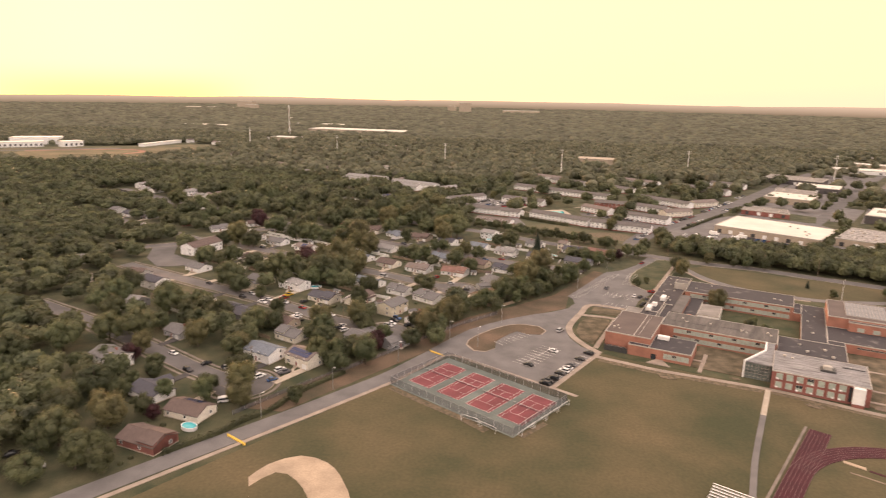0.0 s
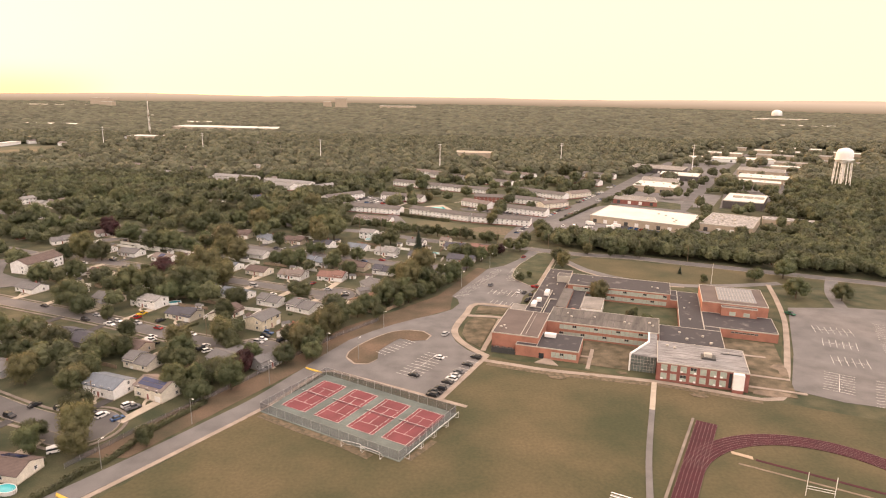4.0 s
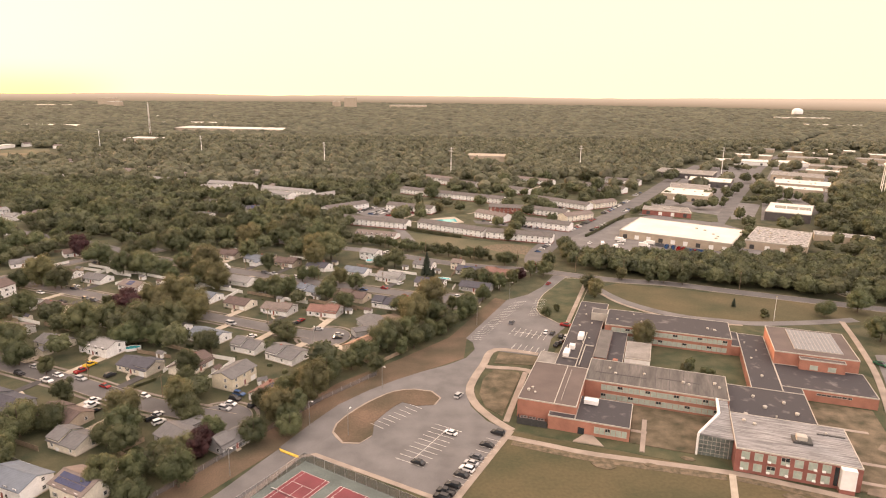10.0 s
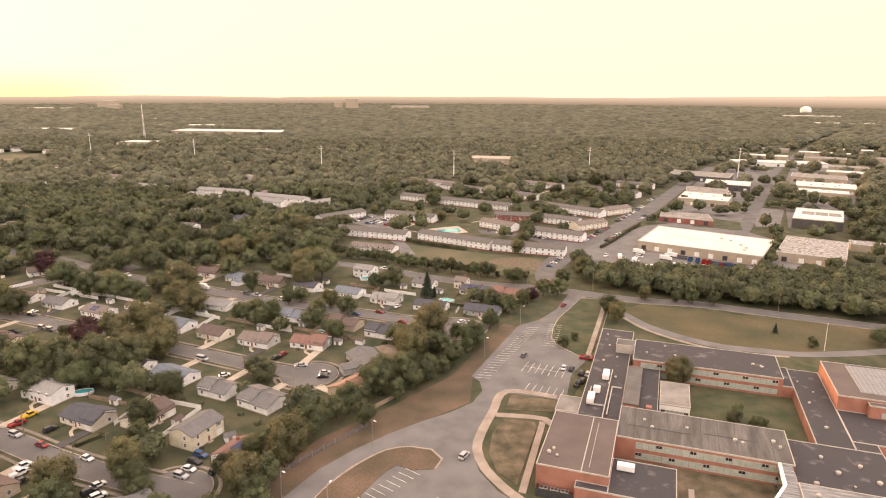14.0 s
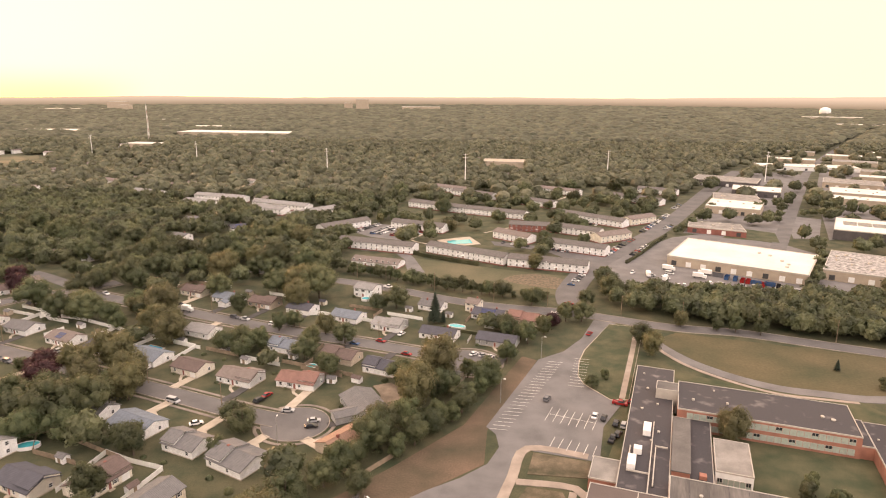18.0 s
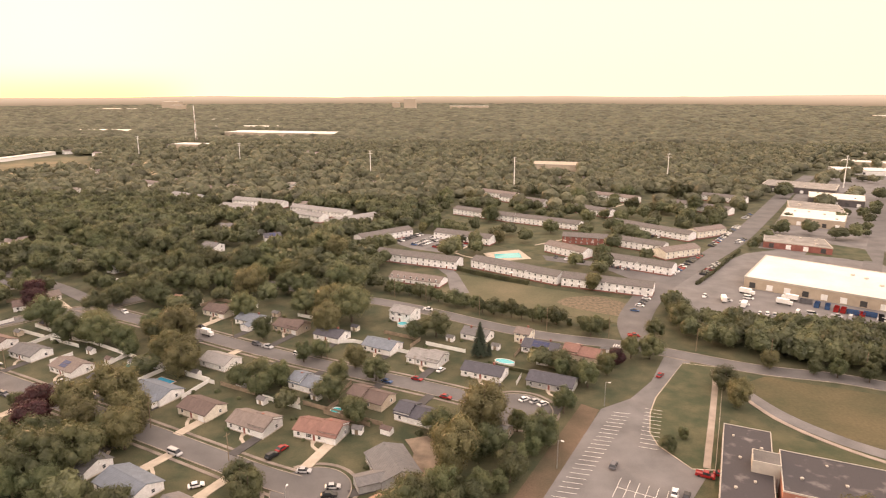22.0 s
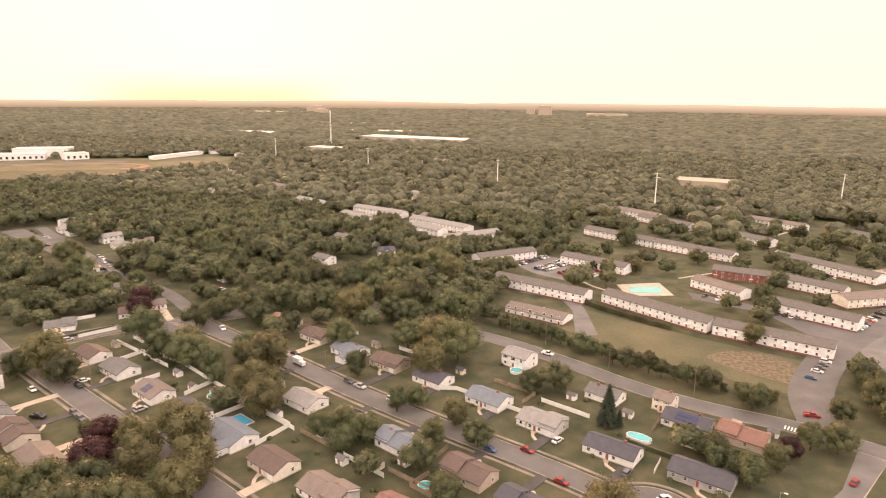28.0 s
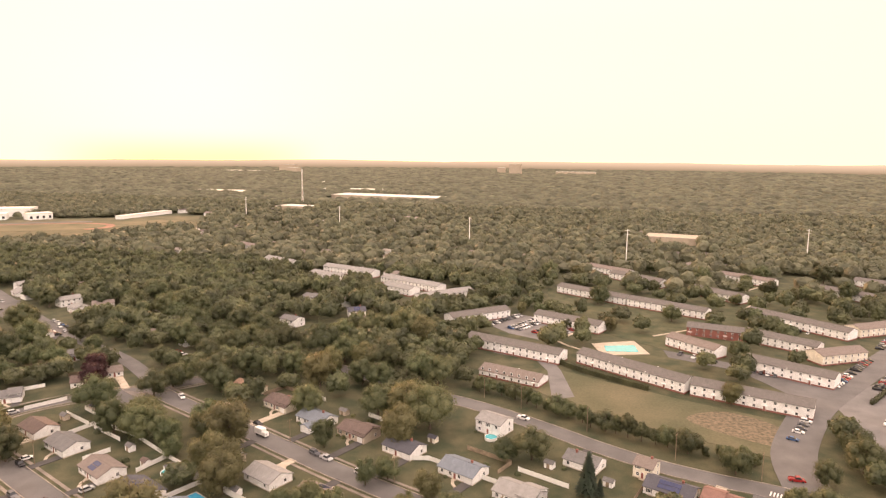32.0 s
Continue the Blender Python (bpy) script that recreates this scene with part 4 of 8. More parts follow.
au = wing("auditorium", 91.5, 74, 122.3, 105, 10.0, M_BRICK, M_ROOFBROWN, "tall orange brick auditorium with roof panels")
an = wing("auditorium_bay", 100.5, 71.0, 117, 73.99, 9.0, M_BRICK, M_ROOFBROWN, "projecting orange brick bay of the auditorium", z0=0.0)
window_row(an, "s", 2, 15, 4.9, 2.0, 2, 16.5, 3, None, 0.55)
arr = part("panel_rack", Mesh().box(8, 5, 10.0, 26, 29, 10.25), M_TRIM, au, "rack of grey rooftop panels")
pan = Mesh().box(0.1, 0.14, 10.25, 1.4, 7.86, 10.32).mesh("panel", M_SKYPANEL)
for i in range(12):
    for j in range(3):
        part("panel", pan, M_SKYPANEL, arr, "", Matrix.Translation((8 + i * 1.5, 5 + j * 8, 0)))
so = wing("classroom_block", 70.1, -9, 104.2, 15.2, 7.8, M_BRICK2, M_STREAKROOF, "two-storey red brick classroom block with streaked grey roof")
for zz in (1.0, 4.6):
    window_row(so, "s", 1.0, 26.6, zz, 2.6, 7, 34.1, 24.2, None, 0.34)
    for k in range(7):
        if (k * 5 + int(zz)) % 3:
            part("air_conditioner", Mesh().chamfered(-0.45, -0.55, 0, 0.45, -0.003, 0.5, 0.04), M_WHITE, so, "white window air conditioner", pose(1.0 + (k + 0.5) * 25.6 / 7 + (0.7 if k % 2 else -0.7), -0.1, zz + 0.12))
part("stair_bay", Mesh().box(28.2, -2.2, 1.3, 32.2, -0.003, 7.6), M_WHITE, so, "blank white rendered stair bay")
part("stair_bay_base", Mesh().box(28.2, -2.2, 0, 32.2, -0.003, 1.28), M_BRICK2, so)
part("window", Mesh().box(26.9, -0.1, 1.0, 28.0, 0.02, 7.0), M_GLASS, so, "tall dark stair window")
pl = part("plant_platform", Mesh().box(17, 9, 7.8, 22.5, 13.5, 8.5), M_DARKMETAL, so, "dark rooftop plant platform")
part("air_handling_unit", Mesh().chamfered(18, 10, 8.5, 21, 12.4, 9.8, 0.1), M_TRIM, pl)
vents(so, [(4, 19, 0.5, 0.8), (7, 17.5, 0.5, 0.7), (28, 19, 0.25, 0.4)], 7.8)
part("duct", Mesh().box(25, 17.4, 7.8, 33, 17.8, 8.1), M_DARKMETAL, so)
for wg, L, W, n in ((nw, 50.3, 20.8, 10), (fw, 54.6, 22.6, 11)):
    for k in range(1, n):
        part("roof_seam", Mesh().box(L * k / n - 0.06, 0.25, 7.6, L * k / n + 0.06, W - 0.25, 7.63), M_ROOFDARK, wg)
part("roof_seam", Mesh().box(3, 8.2, 7.631, 22, 8.6, 7.66), M_ROOFDARK, nw)
part("roof_seam", Mesh().box(26, 10.2, 7.631, 41, 10.6, 7.66), M_ROOFDARK, nw)
for k in range(5):
    sheet("bare_patch", [spt(u0 + a * math.cos(i * 1.05), v0 + a * 0.55 * math.sin(i * 1.05)) for i in range(6) for u0, v0, a in [((46, -15, 2.2), (57, -7, 2.4), (52, 3, 1.6), (32, -20, 4), (86, -18, 3.6))[k]]], M_WORN, "bare worn patch in tired grass", "bare ground", 0.1, True)
for pts, wd in (([(38, 170), (50, 165), (66, 159.6), (101, 151)], 4.5), ([(104, 150.5), (121, 143.6), (139, 135.8)], 4.0), ([tpt(3, -38), tpt(20, -38.4), tpt(38, -38), tpt(52, -39)], 3.2), ([tpt(63, -34), tpt(64, -20)], 2.4)):
    line = smooth_line(pts)
    structure("bare_patch", ribbon(Mesh(), offset_line(line, wd / 2), offset_line(line, -wd / 2), -0.2, 0.06), M_WORN, "worn sandy strip of grass", "bare ground")
# glazed entrance corner
ge = thing("glazed_entrance", SCH, "glazed school entrance hall with white canopy frame", "school building")
part("roof", Mesh().prism([(59.6, -3), (70.05, -3.2), (70.05, 24.4), (66, 24.4), (66.5, 13)], 6.9, 7.3), M_STREAKROOF, ge)
part("fascia", Mesh().prism([(59.2, -3.4), (59.8, -3.4), (67, 13), (67, 24.4), (66.2, 24.4), (66.2, 13.2)], 6.7, 7.9), M_WHITE, ge, "white canopy fascia")
part("column", Mesh().box(59.2, -3.4, 0, 59.8, -2.6, 6.7), M_WHITE, ge)
for k in range(8):
    part("mullion", Mesh().box(59.9 + k * 1.28, -3.0, 0, 59.98 + k * 1.28, -2.85, 6.9), M_TRIM, ge)
for zz in (1.1, 2.5, 3.9, 5.3):
    part("transom", Mesh().box(59.99, -2.98, zz, 69.0, -2.87, zz + 0.07), M_TRIM, ge)
part("glazing", Mesh().box(60, -2.84, 0, 69.9, -2.8, 6.88), M_CURTAIN, ge, "grey-green reflecting glazing")
part("glazing", Mesh().prism([(60.0, -2.7), (66.6, 13), (66.6, 24.3), (66.55, 24.3), (66.5, 13.1), (59.95, -2.6)], 0, 6.69), M_CURTAIN, ge)
take_poly([spt(58, -5), spt(70, -5), spt(70, 25), spt(58, 25)])
# walks and lawns close to the school
sheet("ground", [spt(38.8, -3.4), spt(59, -3.4), spt(66, 13), spt(66, 24.3), spt(38.8, 24.3)], M_SLAWN, "tired lawn between school wings", "lawn", 0.1)
sheet("ground", [spt(104.4, -8), spt(122, -8), spt(122, 50), spt(99, 50), spt(99, 16), spt(104.4, 15)], M_SLAWN, "tired lawn beside the school", "lawn", 0.1)
for a in ((104.3, 8, 122, 9.6), (104.3, -4, 126, -2.4), (99, 30, 116, 31.4), (38.7, 4, 44, 5.6), (42, -8, 44, 14)):
    road("pavement", [spt(a[0], (a[1] + a[3]) / 2), spt(a[2], (a[1] + a[3]) / 2)] if a[2] - a[0] > 3 else [spt((a[0] + a[2]) / 2, a[1]), spt((a[0] + a[2]) / 2, a[3])], 1.6, M_TANWALK, "narrow sandy concrete walk beside the school", "walkway", 0.2, 0.2)
sheet("bare_patch", [spt(106, -9), spt(113, -10), spt(119, -8), spt(120, -5), spt(112, -4.5), spt(107, -6)], M_DIRT, "bare dirt patch beside the school", "bare ground", 0.1, True)
sheet("bare_patch", [spt(119, 13), spt(122, 12), spt(122.5, 20), spt(122, 25), spt(118, 24), spt(116, 20), spt(119, 18)], M_DIRT, "bare dirt patch beside the school", "bare ground", 0.1, True)
sheet("pavement", [spt(24, -3.3), spt(27, -3.3), spt(31, -9), spt(21, -9)], M_TANWALK, "flared concrete entrance apron", "walkway", 0.2)
loading = fence_run("screen_fence", [spt(0.8, -0.6), spt(0.8, -3.6), spt(11.2, -3.6)], 2.6, 2.5, 0.06, M_DARKMETAL, M_DARKMETAL, "dark slatted screen fence round roof-high plant", "fence", 0.05)
for k in range(3):
    ch = thing("chiller_unit", SCH @ Matrix.Translation((2.8 + k * 3.0, -2, 0)), "grey outdoor chiller unit behind a screen", "chiller")
    part("casing", Mesh().chamfered(-1.2, -1, 0, 1.2, 1, 2.2, 0.1), M_METAL, ch)
    for s in (-0.55, 0.55):
        part("fan_grille", Mesh().lathe([(0.45, 2.2), (0.45, 2.35), (0.3, 2.35), (0.3, 2.3)], 12, s, 0), M_DARKMETAL, ch)


# ---- houses ----
WALLS = {"white": striped("white_siding", (0.82, 0.81, 0.79), (0.56, 0.54, 0.51), 0.2), "cream": striped("cream_siding", (0.74, 0.69, 0.59), (0.52, 0.47, 0.38), 0.2),
         "grey": striped("grey_siding", (0.4, 0.4, 0.4), (0.26, 0.26, 0.26), 0.2), "tan": striped("tan_siding", (0.52, 0.44, 0.35), (0.36, 0.3, 0.24), 0.2),
         "yellow": striped("pale_yellow_siding", (0.68, 0.61, 0.47), (0.45, 0.4, 0.29), 0.2), "brick": M_BRICK2, "blue": striped("pale_blue_siding", (0.42, 0.48, 0.53), (0.28, 0.32, 0.36), 0.2)}


def shingle(name, col):
    return striped(name, col, tuple(c * 0.62 for c in col), 0.42, 1, 0.95, 0.16)


ROOFS = {"grey": shingle("grey_shingles", (0.16, 0.156, 0.153)), "slate": shingle("dark_slate_shingles", (0.085, 0.085, 0.1)), "brown": shingle("brown_shingles", (0.135, 0.1, 0.088)),
         "tan": shingle("tan_shingles", (0.2, 0.165, 0.145)), "red": shingle("reddish_shingles", (0.23, 0.13, 0.105)), "blue": shingle("blue_grey_shingles", (0.17, 0.195, 0.225)),
         "orange": shingle("orange_tan_shingles", (0.3, 0.19, 0.135)), "aged": shingle("aged_grey_brown_shingles", (0.145, 0.132, 0.122)), "pale": shingle("pale_grey_shingles", (0.27, 0.262, 0.25))}
ROOF_WORDS = {"grey": "grey", "slate": "dark slate", "brown": "brown", "tan": "tan", "red": "reddish", "blue": "blue-grey", "orange": "orange-tan", "pale": "pale grey", "aged": "aged grey-brown"}
WALL_WORDS = {"white": "white siding", "cream": "cream siding", "grey": "grey siding", "tan": "tan siding", "yellow": "pale yellow siding", "brick": "red brick", "blue": "pale blue siding"}
H_WIN = Mesh().box(-0.6, -0.08, 0, 0.6, 0.04, 0.1).box(-0.6, -0.08, 1.2, 0.6, 0.04, 1.3).box(-0.6, -0.08, 0.1, -0.5, 0.04, 1.2).box(0.5, -0.08, 0.1, 0.6, 0.04, 1.2).box(-0.5, -0.06, 0.62, 0.5, 0.04, 0.69).mesh("window_frame", M_WHITE)
H_PANE = Mesh().box(-0.5, -0.03, 0.1, 0.5, 0.03, 0.62).box(-0.5, -0.04, 0.69, 0.5, 0.03, 1.2).mesh("pane", M_GLASS)
A_WIN = Mesh()
XS, ZS = (-0.6, -0.5, 0.5, 0.6), (0, 0.1, 0.62, 0.69, 1.2, 1.3)
wv, wf = {}, []


def wvert(i, j, y):
    return wv.setdefault((XS[i], y, ZS[j]), len(wv))


def wdepth(i, j):
    return 0.04 if not (0 <= i < 3 and 0 <= j < 5) else (-0.03 if i == 1 and j in (1, 3) else -0.08)


for i in range(4):
    for j in range(6):
        if i < 3 and j < 5:
            y = wdepth(i, j)
            wf.append((wvert(i, j, y), wvert(i + 1, j, y), wvert(i + 1, j + 1, y), wvert(i, j + 1, y)))
        ya, yb = wdepth(i - 1, j), wdepth(i, j)
        if j < 5 and ya != yb:
            wf.append((wvert(i, j, ya), wvert(i, j, yb), wvert(i, j + 1, yb), wvert(i, j + 1, ya)))
        ya, yb = wdepth(i, j - 1), wdepth(i, j)
        if i < 3 and ya != yb:
            wf.append((wvert(i, j, yb), wvert(i, j, ya), wvert(i + 1, j, ya), wvert(i + 1, j, yb)))
A_WIN.add(list(wv), wf)
A_WIN = A_WIN.mesh("window", M_WHITE)
A_WIN.materials.append(M_GLASS)
for f in A_WIN.polygons:
    f.material_index = 1 if all(abs(A_WIN.vertices[i].co.y + 0.03) < 1e-4 for i in f.vertices) else 0
H_SHUT = Mesh().box(-0.16, -0.05, 0, 0.16, 0.02, 1.3).mesh("shutter", M_DARKMETAL)
H_DOOR = Mesh().box(-0.55, -0.08, 0, 0.55, 0.03, 2.15).mesh("door_frame", M_WHITE)
H_LEAF = Mesh().box(-0.45, -0.12, 0.02, 0.45, -0.081, 2.05).mesh("door_leaf", M_BRICK2)
H_GAR = Mesh()
for gk in range(4):
    H_GAR.box(-1.3, -0.1, gk * 0.55 + 0.02, 1.3, 0.02, gk * 0.55 + 0.53)
H_GAR = H_GAR.mesh("garage_door", M_WHITE)


def gable(w, L, W, h, rise, roof, over=0.45, dx=0.0, dy=0.0, wall=None, thick=0.22, turn=0):
    """Gable-ended walls and a roof of two thick slopes, as two parts."""
    t = Matrix.Translation((dx, dy, 0)) @ pose(0, 0, 0, 0, 0, turn)
    b = Mesh().box(-L / 2, -W / 2, 0, L / 2, W / 2, h)
    b.add([(-L / 2, -W / 2, h), (-L / 2, W / 2, h), (-L / 2, 0, h + rise), (L / 2, -W / 2, h), (L / 2, W / 2, h), (L / 2, 0, h + rise)], [(0, 2, 1), (3, 4, 5), (0, 3, 5, 2), (1, 2, 5, 4)])
    part("wall", b, wall, w, "", t)
    s = rise / (W / 2)
    e = over
    zl = h - e * s
    y = W / 2 + e
    x = L / 2 + 0.35
    r = Mesh()
    for q in (1, -1):
        vs = [(-x, 0, h + rise + 0.03), (x, 0, h + rise + 0.03), (x, -q * y, zl + 0.03), (-x, -q * y, zl + 0.03)]
        vs += [(a, c, d + thick) for a, c, d in vs]
        fs = [(0, 1, 2, 3), (7, 6, 5, 4), (0, 4, 5, 1), (1, 5, 6, 2), (2, 6, 7, 3), (3, 7, 4, 0)]
        r.add(vs, fs if q < 0 else [f[::-1] for f in fs])
    ro = part("roof", r, roof, w, "", t)
    part("ridge_cap", Mesh().box(-x - 0.01, -0.18, h + rise + thick - 0.02, x + 0.01, 0.18, h + rise + thick + 0.07), roof, ro)
    return ro


hrng = random.Random(5)


def house(x, y, rot, roof="grey", wall="white", L=14.0, W=8.6, h=2.8, rise=2.0, side=-1, garage=True, gx=None, solar=0, ell=0.0, chimney=True, drive=0.0, state="", split=None):
    """A house whose ridge runs at rot degrees; side -1 or 1: the long side that faces its street."""
    lab = f"{'two-storey' if h > 4 else 'single-storey'} {WALL_WORDS[wall]} house with {ROOF_WORDS[roof]} roof{state}"
    w = thing("house", pose(x, y, 0, 0, 0, rot + (180 if side > 0 else 0)), lab, "house", "houses of the suburb")
    wm, rm = WALLS[wall], ROOFS[roof]
    W *= 1.1
    part("foundation", Mesh().box(-L / 2 - 0.05, -W / 2 - 0.05, -0.2, L / 2 + 0.05, W / 2 + 0.05, 0.28), M_CONC, w)
    ro = gable(w, L, W, h, rise, rm, wall=wm)
    if split is None:
        split = h < 4 and not ell and not solar and hrng.random() < 0.6
    if split:
        gable(w, L * 0.42, W * 0.92, h + 0.95, rise * 0.86, rm, dx=L * 0.29 * (1 if garage else -1), dy=0.35, wall=wm, over=0.3)
    chimney = chimney and hrng.random() < 0.35
    if ell:
        gable(w, W * 0.75, ell, h - 0.1, rise * ell / W * 0.9, rm, dx=L * 0.28, dy=-W / 2 - W * 0.18, wall=wm, turn=90)
    floors = [1.0] if h < 4 else [0.9, 3.5]

    def shows(turn):
        return math.cos(radians(w.matrix_world.to_euler().z * 180 / math.pi + turn)) > -0.45

    for zz in floors:
        n = max(2, int(L / 3.6))
        for k in range(n):
            cx = -L / 2 + (k + 0.5) * L / n
            if shows(0) and not (zz == floors[0] and (abs(cx) < 1.2 or (garage and cx > L / 2 - 4.2) or (ell and cx > L * 0.28 - ell / 2 - 0.8))):
                wi = part("window", H_WIN, M_WHITE, w, "", pose(cx, -W / 2, zz))
                part("pane", H_PANE, M_GLASS, wi)
                if hrng.random() < 0.25:
                    for q in (-0.79, 0.79):
                        part("shutter", H_SHUT, M_DARKMETAL, wi, "", Matrix.Translation((q, 0, 0)))
            if k % 2 == 0 and shows(180):
                part("window", A_WIN, M_WHITE, w, "", pose(-cx, W / 2, zz, 0, 0, 180))
        for s in (s for s in (1, -1) if shows(90 * s)):
            part("window", A_WIN, M_WHITE, w, "", pose(s * L / 2, W * 0.18 * s, zz, 0, 0, 90 * s))
    d = part("door", H_DOOR, M_WHITE, w, "", pose(0, -W / 2, 0.25))
    part("door_leaf", H_LEAF, M_BRICK2, d)
    part("step", Mesh().box(-0.9, -W / 2 - 1.1, 0, 0.9, -W / 2 - 0.06, 0.22), M_CONC, w)
    if garage and not ell:
        part("garage_door", H_GAR, M_WHITE, w, "white panelled garage door", pose(L / 2 - 2.2, -W / 2, 0.05))
    if chimney:
        part("chimney", Mesh().box(-0.35, -0.35, h, 0.35, 0.35, h + rise + 0.9).box(-0.42, -0.42, h + rise + 0.9, 0.42, 0.42, h + rise + 1.05), M_BRICK2, w, "brick chimney", Matrix.Translation((L * 0.22, 0.6, 0)))
    s = rise / (W / 2)
    tilt = math.degrees(math.atan(s))
    if solar:
        q = Mesh().box(-0.5, -0.85, 0, 0.5, 0.85, 0.05).mesh("solar_panel", M_SOLAR)
        for i in range(solar):
            for j in range(2):
                part("solar_panel", q, M_SOLAR, ro, "", Matrix.Translation((-solar * 0.525 + 0.5 + i * 1.05, -W / 4 - 0.95 + j * 1.8, h + rise / 2 + 0.3 + (-0.95 + 1.8 * j) * s + 0.05)) @ pose(0, 0, 0, tilt))
    # front walk and driveway towards the street
    m = w.matrix_world
    gap = 0.0
    while gap < 26 and to_street(*(m @ Vector((L / 2 - 2.2, -W / 2 - gap, 0))).xy) > 0.1:
        gap += 0.5
    if gap < 24:
        a, b = m @ Vector((L / 2 - 2.2, -W / 2 - 0.2, 0)), m @ Vector((L / 2 - 2.2, -W / 2 - gap - 0.3, 0))
        road("driveway", [(a.x, a.y), (b.x, b.y)], 3.6, hrng.choice([M_DARK_ASPHALT, M_DARK_ASPHALT, M_CONC]), "short house driveway down to the street", "driveway", 0.05, 0.2)
        a, c, b = m @ Vector((0, -W / 2 - 1.1, 0)), m @ Vector((1.2, -W / 2 - 3.0, 0)), m @ Vector((L / 2 - 4.0, -W / 2 - 4.6, 0))
        road("pavement", [(a.x, a.y), (c.x, c.y), (b.x, b.y)], 1.1, M_CONC, "curved concrete front walk", "walkway", 0.06, 0.1)
    for dx in (-L / 3, 0, L / 3):
        p = m @ Vector((dx, 0, 0))
        take_disc(p.x, p.y, W / 2 + 0.8)
    # foundation shrubs along the front
    for k in range(3):
        SHRUBS.append((m @ Vector((-L / 2 + 1 + k * 1.6 + hrng.uniform(-0.3, 0.3), -W / 2 - 0.9, 0)), hrng.uniform(0.45, 0.8)))
    YARD_BACKS.append((m, L, W))
    # loose shrubs along the back of the yard
    for k in range(2):
        SHRUBS.append((m @ Vector((hrng.uniform(-L / 2 - 2, L / 2 + 2), W / 2 + hrng.uniform(2.5, 9), 0)), hrng.uniform(0.6, 1.2)))
    return w


SHRUBS, YARD_BACKS = [], []
# street of the turning circle with parked cars, north side
house(-211.7, 354, -21, "brown", "white", 14, 9, drive=9)
house(-189.1, 345, -21, "grey", "white", 15, 9, drive=9)
house(-161.4, 332, -24, "tan", "white", 15, 9, drive=9, solar=4)
house(-138.2, 322.5, -24, "slate", "white", 15, 9.4, drive=9, solar=6)
house(-114.9, 313.5, -24, "blue", "white", 17, 10, drive=9, ell=5)
house(-92.1, 303, -24, "brown", "cream", 14, 9, drive=9)
house(-69.5, 294.5, -22, "tan", "white", 16, 9, drive=9)
house(-45.4, 292.0, -16, "red", "white", 16, 8.6, drive=9)
house(-18.1, 273.0, -62, "grey", "grey", 17, 11, drive=8, ell=6)
house(-20.5, 247.5, -128, "orange", "tan", 16, 9.5)
# its south side
house(-182.3, 291.7, -24, "brown", "cream", 15, 9, side=1, drive=9)
house(-162.0, 282.5, -24, "tan", "cream", 15, 9, side=1, drive=9)
house(-201.0, 299.0, -24, "grey", "white", 14, 9, side=1, drive=9)
house(-142.0, 273.0, -24, "slate", "white", 14, 9, side=1, drive=9)
house(-112.0, 266.0, -24, "grey", "white", 13, 8.6, side=1)
house(-92.5, 256.5, -27, "blue", "white", 17, 10, side=1, drive=8)
house(-70.5, 245.0, -24, "grey", "white", 13, 9, side=1, drive=8)
house(-51.5, 236.2, -30, "grey", "white", 15, 11, side=1)
# second street, north side
house(-154.4, 417, -23, "orange", "yellow", 15, 9, drive=9)
house(-129.8, 404.5, -23, "brown", "cream", 15, 9, drive=9)
house(-107.9, 393, -23, "blue", "white", 15, 9, drive=9, ell=5)
house(-86.2, 386, -23, "brown", "tan", 15, 9, drive=9)
house(-64.0, 377, -23, "slate", "white", 14, 9, drive=9)
house(-38.4, 366, -23, "blue", "white", 15, 9.4, drive=9)
house(-16.7, 354.6, -23, "pale", "white", 15, 9.4, drive=9)
house(7.8, 343.5, -20, "slate", "white", 17, 8.6, drive=9)
house(34.4, 336.5, -20, "slate", "grey", 18, 9, drive=8)
# its south side
house(-126, 352.0, -23, "grey", "tan", 14, 8.6, side=1, drive=8)
house(-103.0, 343.5, -23, "pale", "white", 14, 9, side=1, drive=8)
house(-80.5, 335.5, -23, "tan", "tan", 13, 8.6, side=1, drive=8, solar=4)
house(-59.8, 326.5, -23, "blue", "white", 13, 8.6, side=1, drive=8)
house(-33.3, 316.5, -23, "brown", "tan", 15, 9, side=1, drive=8)
house(-14.5, 305.5, -23, "slate", "white", 14, 8.6, side=1, drive=8)
house(10.5, 297.0, -23, "grey", "tan", 14, 8.6, side=1)
# along the through road
house(-34.0, 405.0, -24, "pale", "white", 12, 9, 5.2, 1.8)
house(3.2, 383.5, -24, "grey", "white", 13, 8, side=1)
house(24.9, 382.5, -24, "tan", "cream", 7, 7, 4.6, 1.6, garage=False)
house(32.4, 370.5, -22, "slate", "white", 16, 9, solar=7, side=-1)
house(49.5, 365.5, -22, "red", "tan", 15, 9.5, side=1)
house(-254, 377, 40, "grey", "white", 13, 8.6)
house(-384, 430, -27, "grey", "white", 13, 8.6)
house(-361, 417, -27, "slate", "white", 14, 9)
house(-340, 412, -27, "grey", "grey", 13, 8.6)
house(-271.4, 434.6, 40, "grey", "white", 9, 7, garage=False)
house(-232.5, 418.4, 50, "tan", "white", 8, 7, garage=False)
house(-256.8, 482, 30, "tan", "tan", 8, 6.5, garage=False)
house(-375, 537, 66, "pale", "white", 15, 9, 5.0, 2.0)
house(-352, 522, -27, "pale", "white", 14, 9, 3.4)
house(-334, 517, -27, "tan", "cream", 12, 8.6)
house(-454, 573, 66, "pale", "white", 13, 9, 4.6)
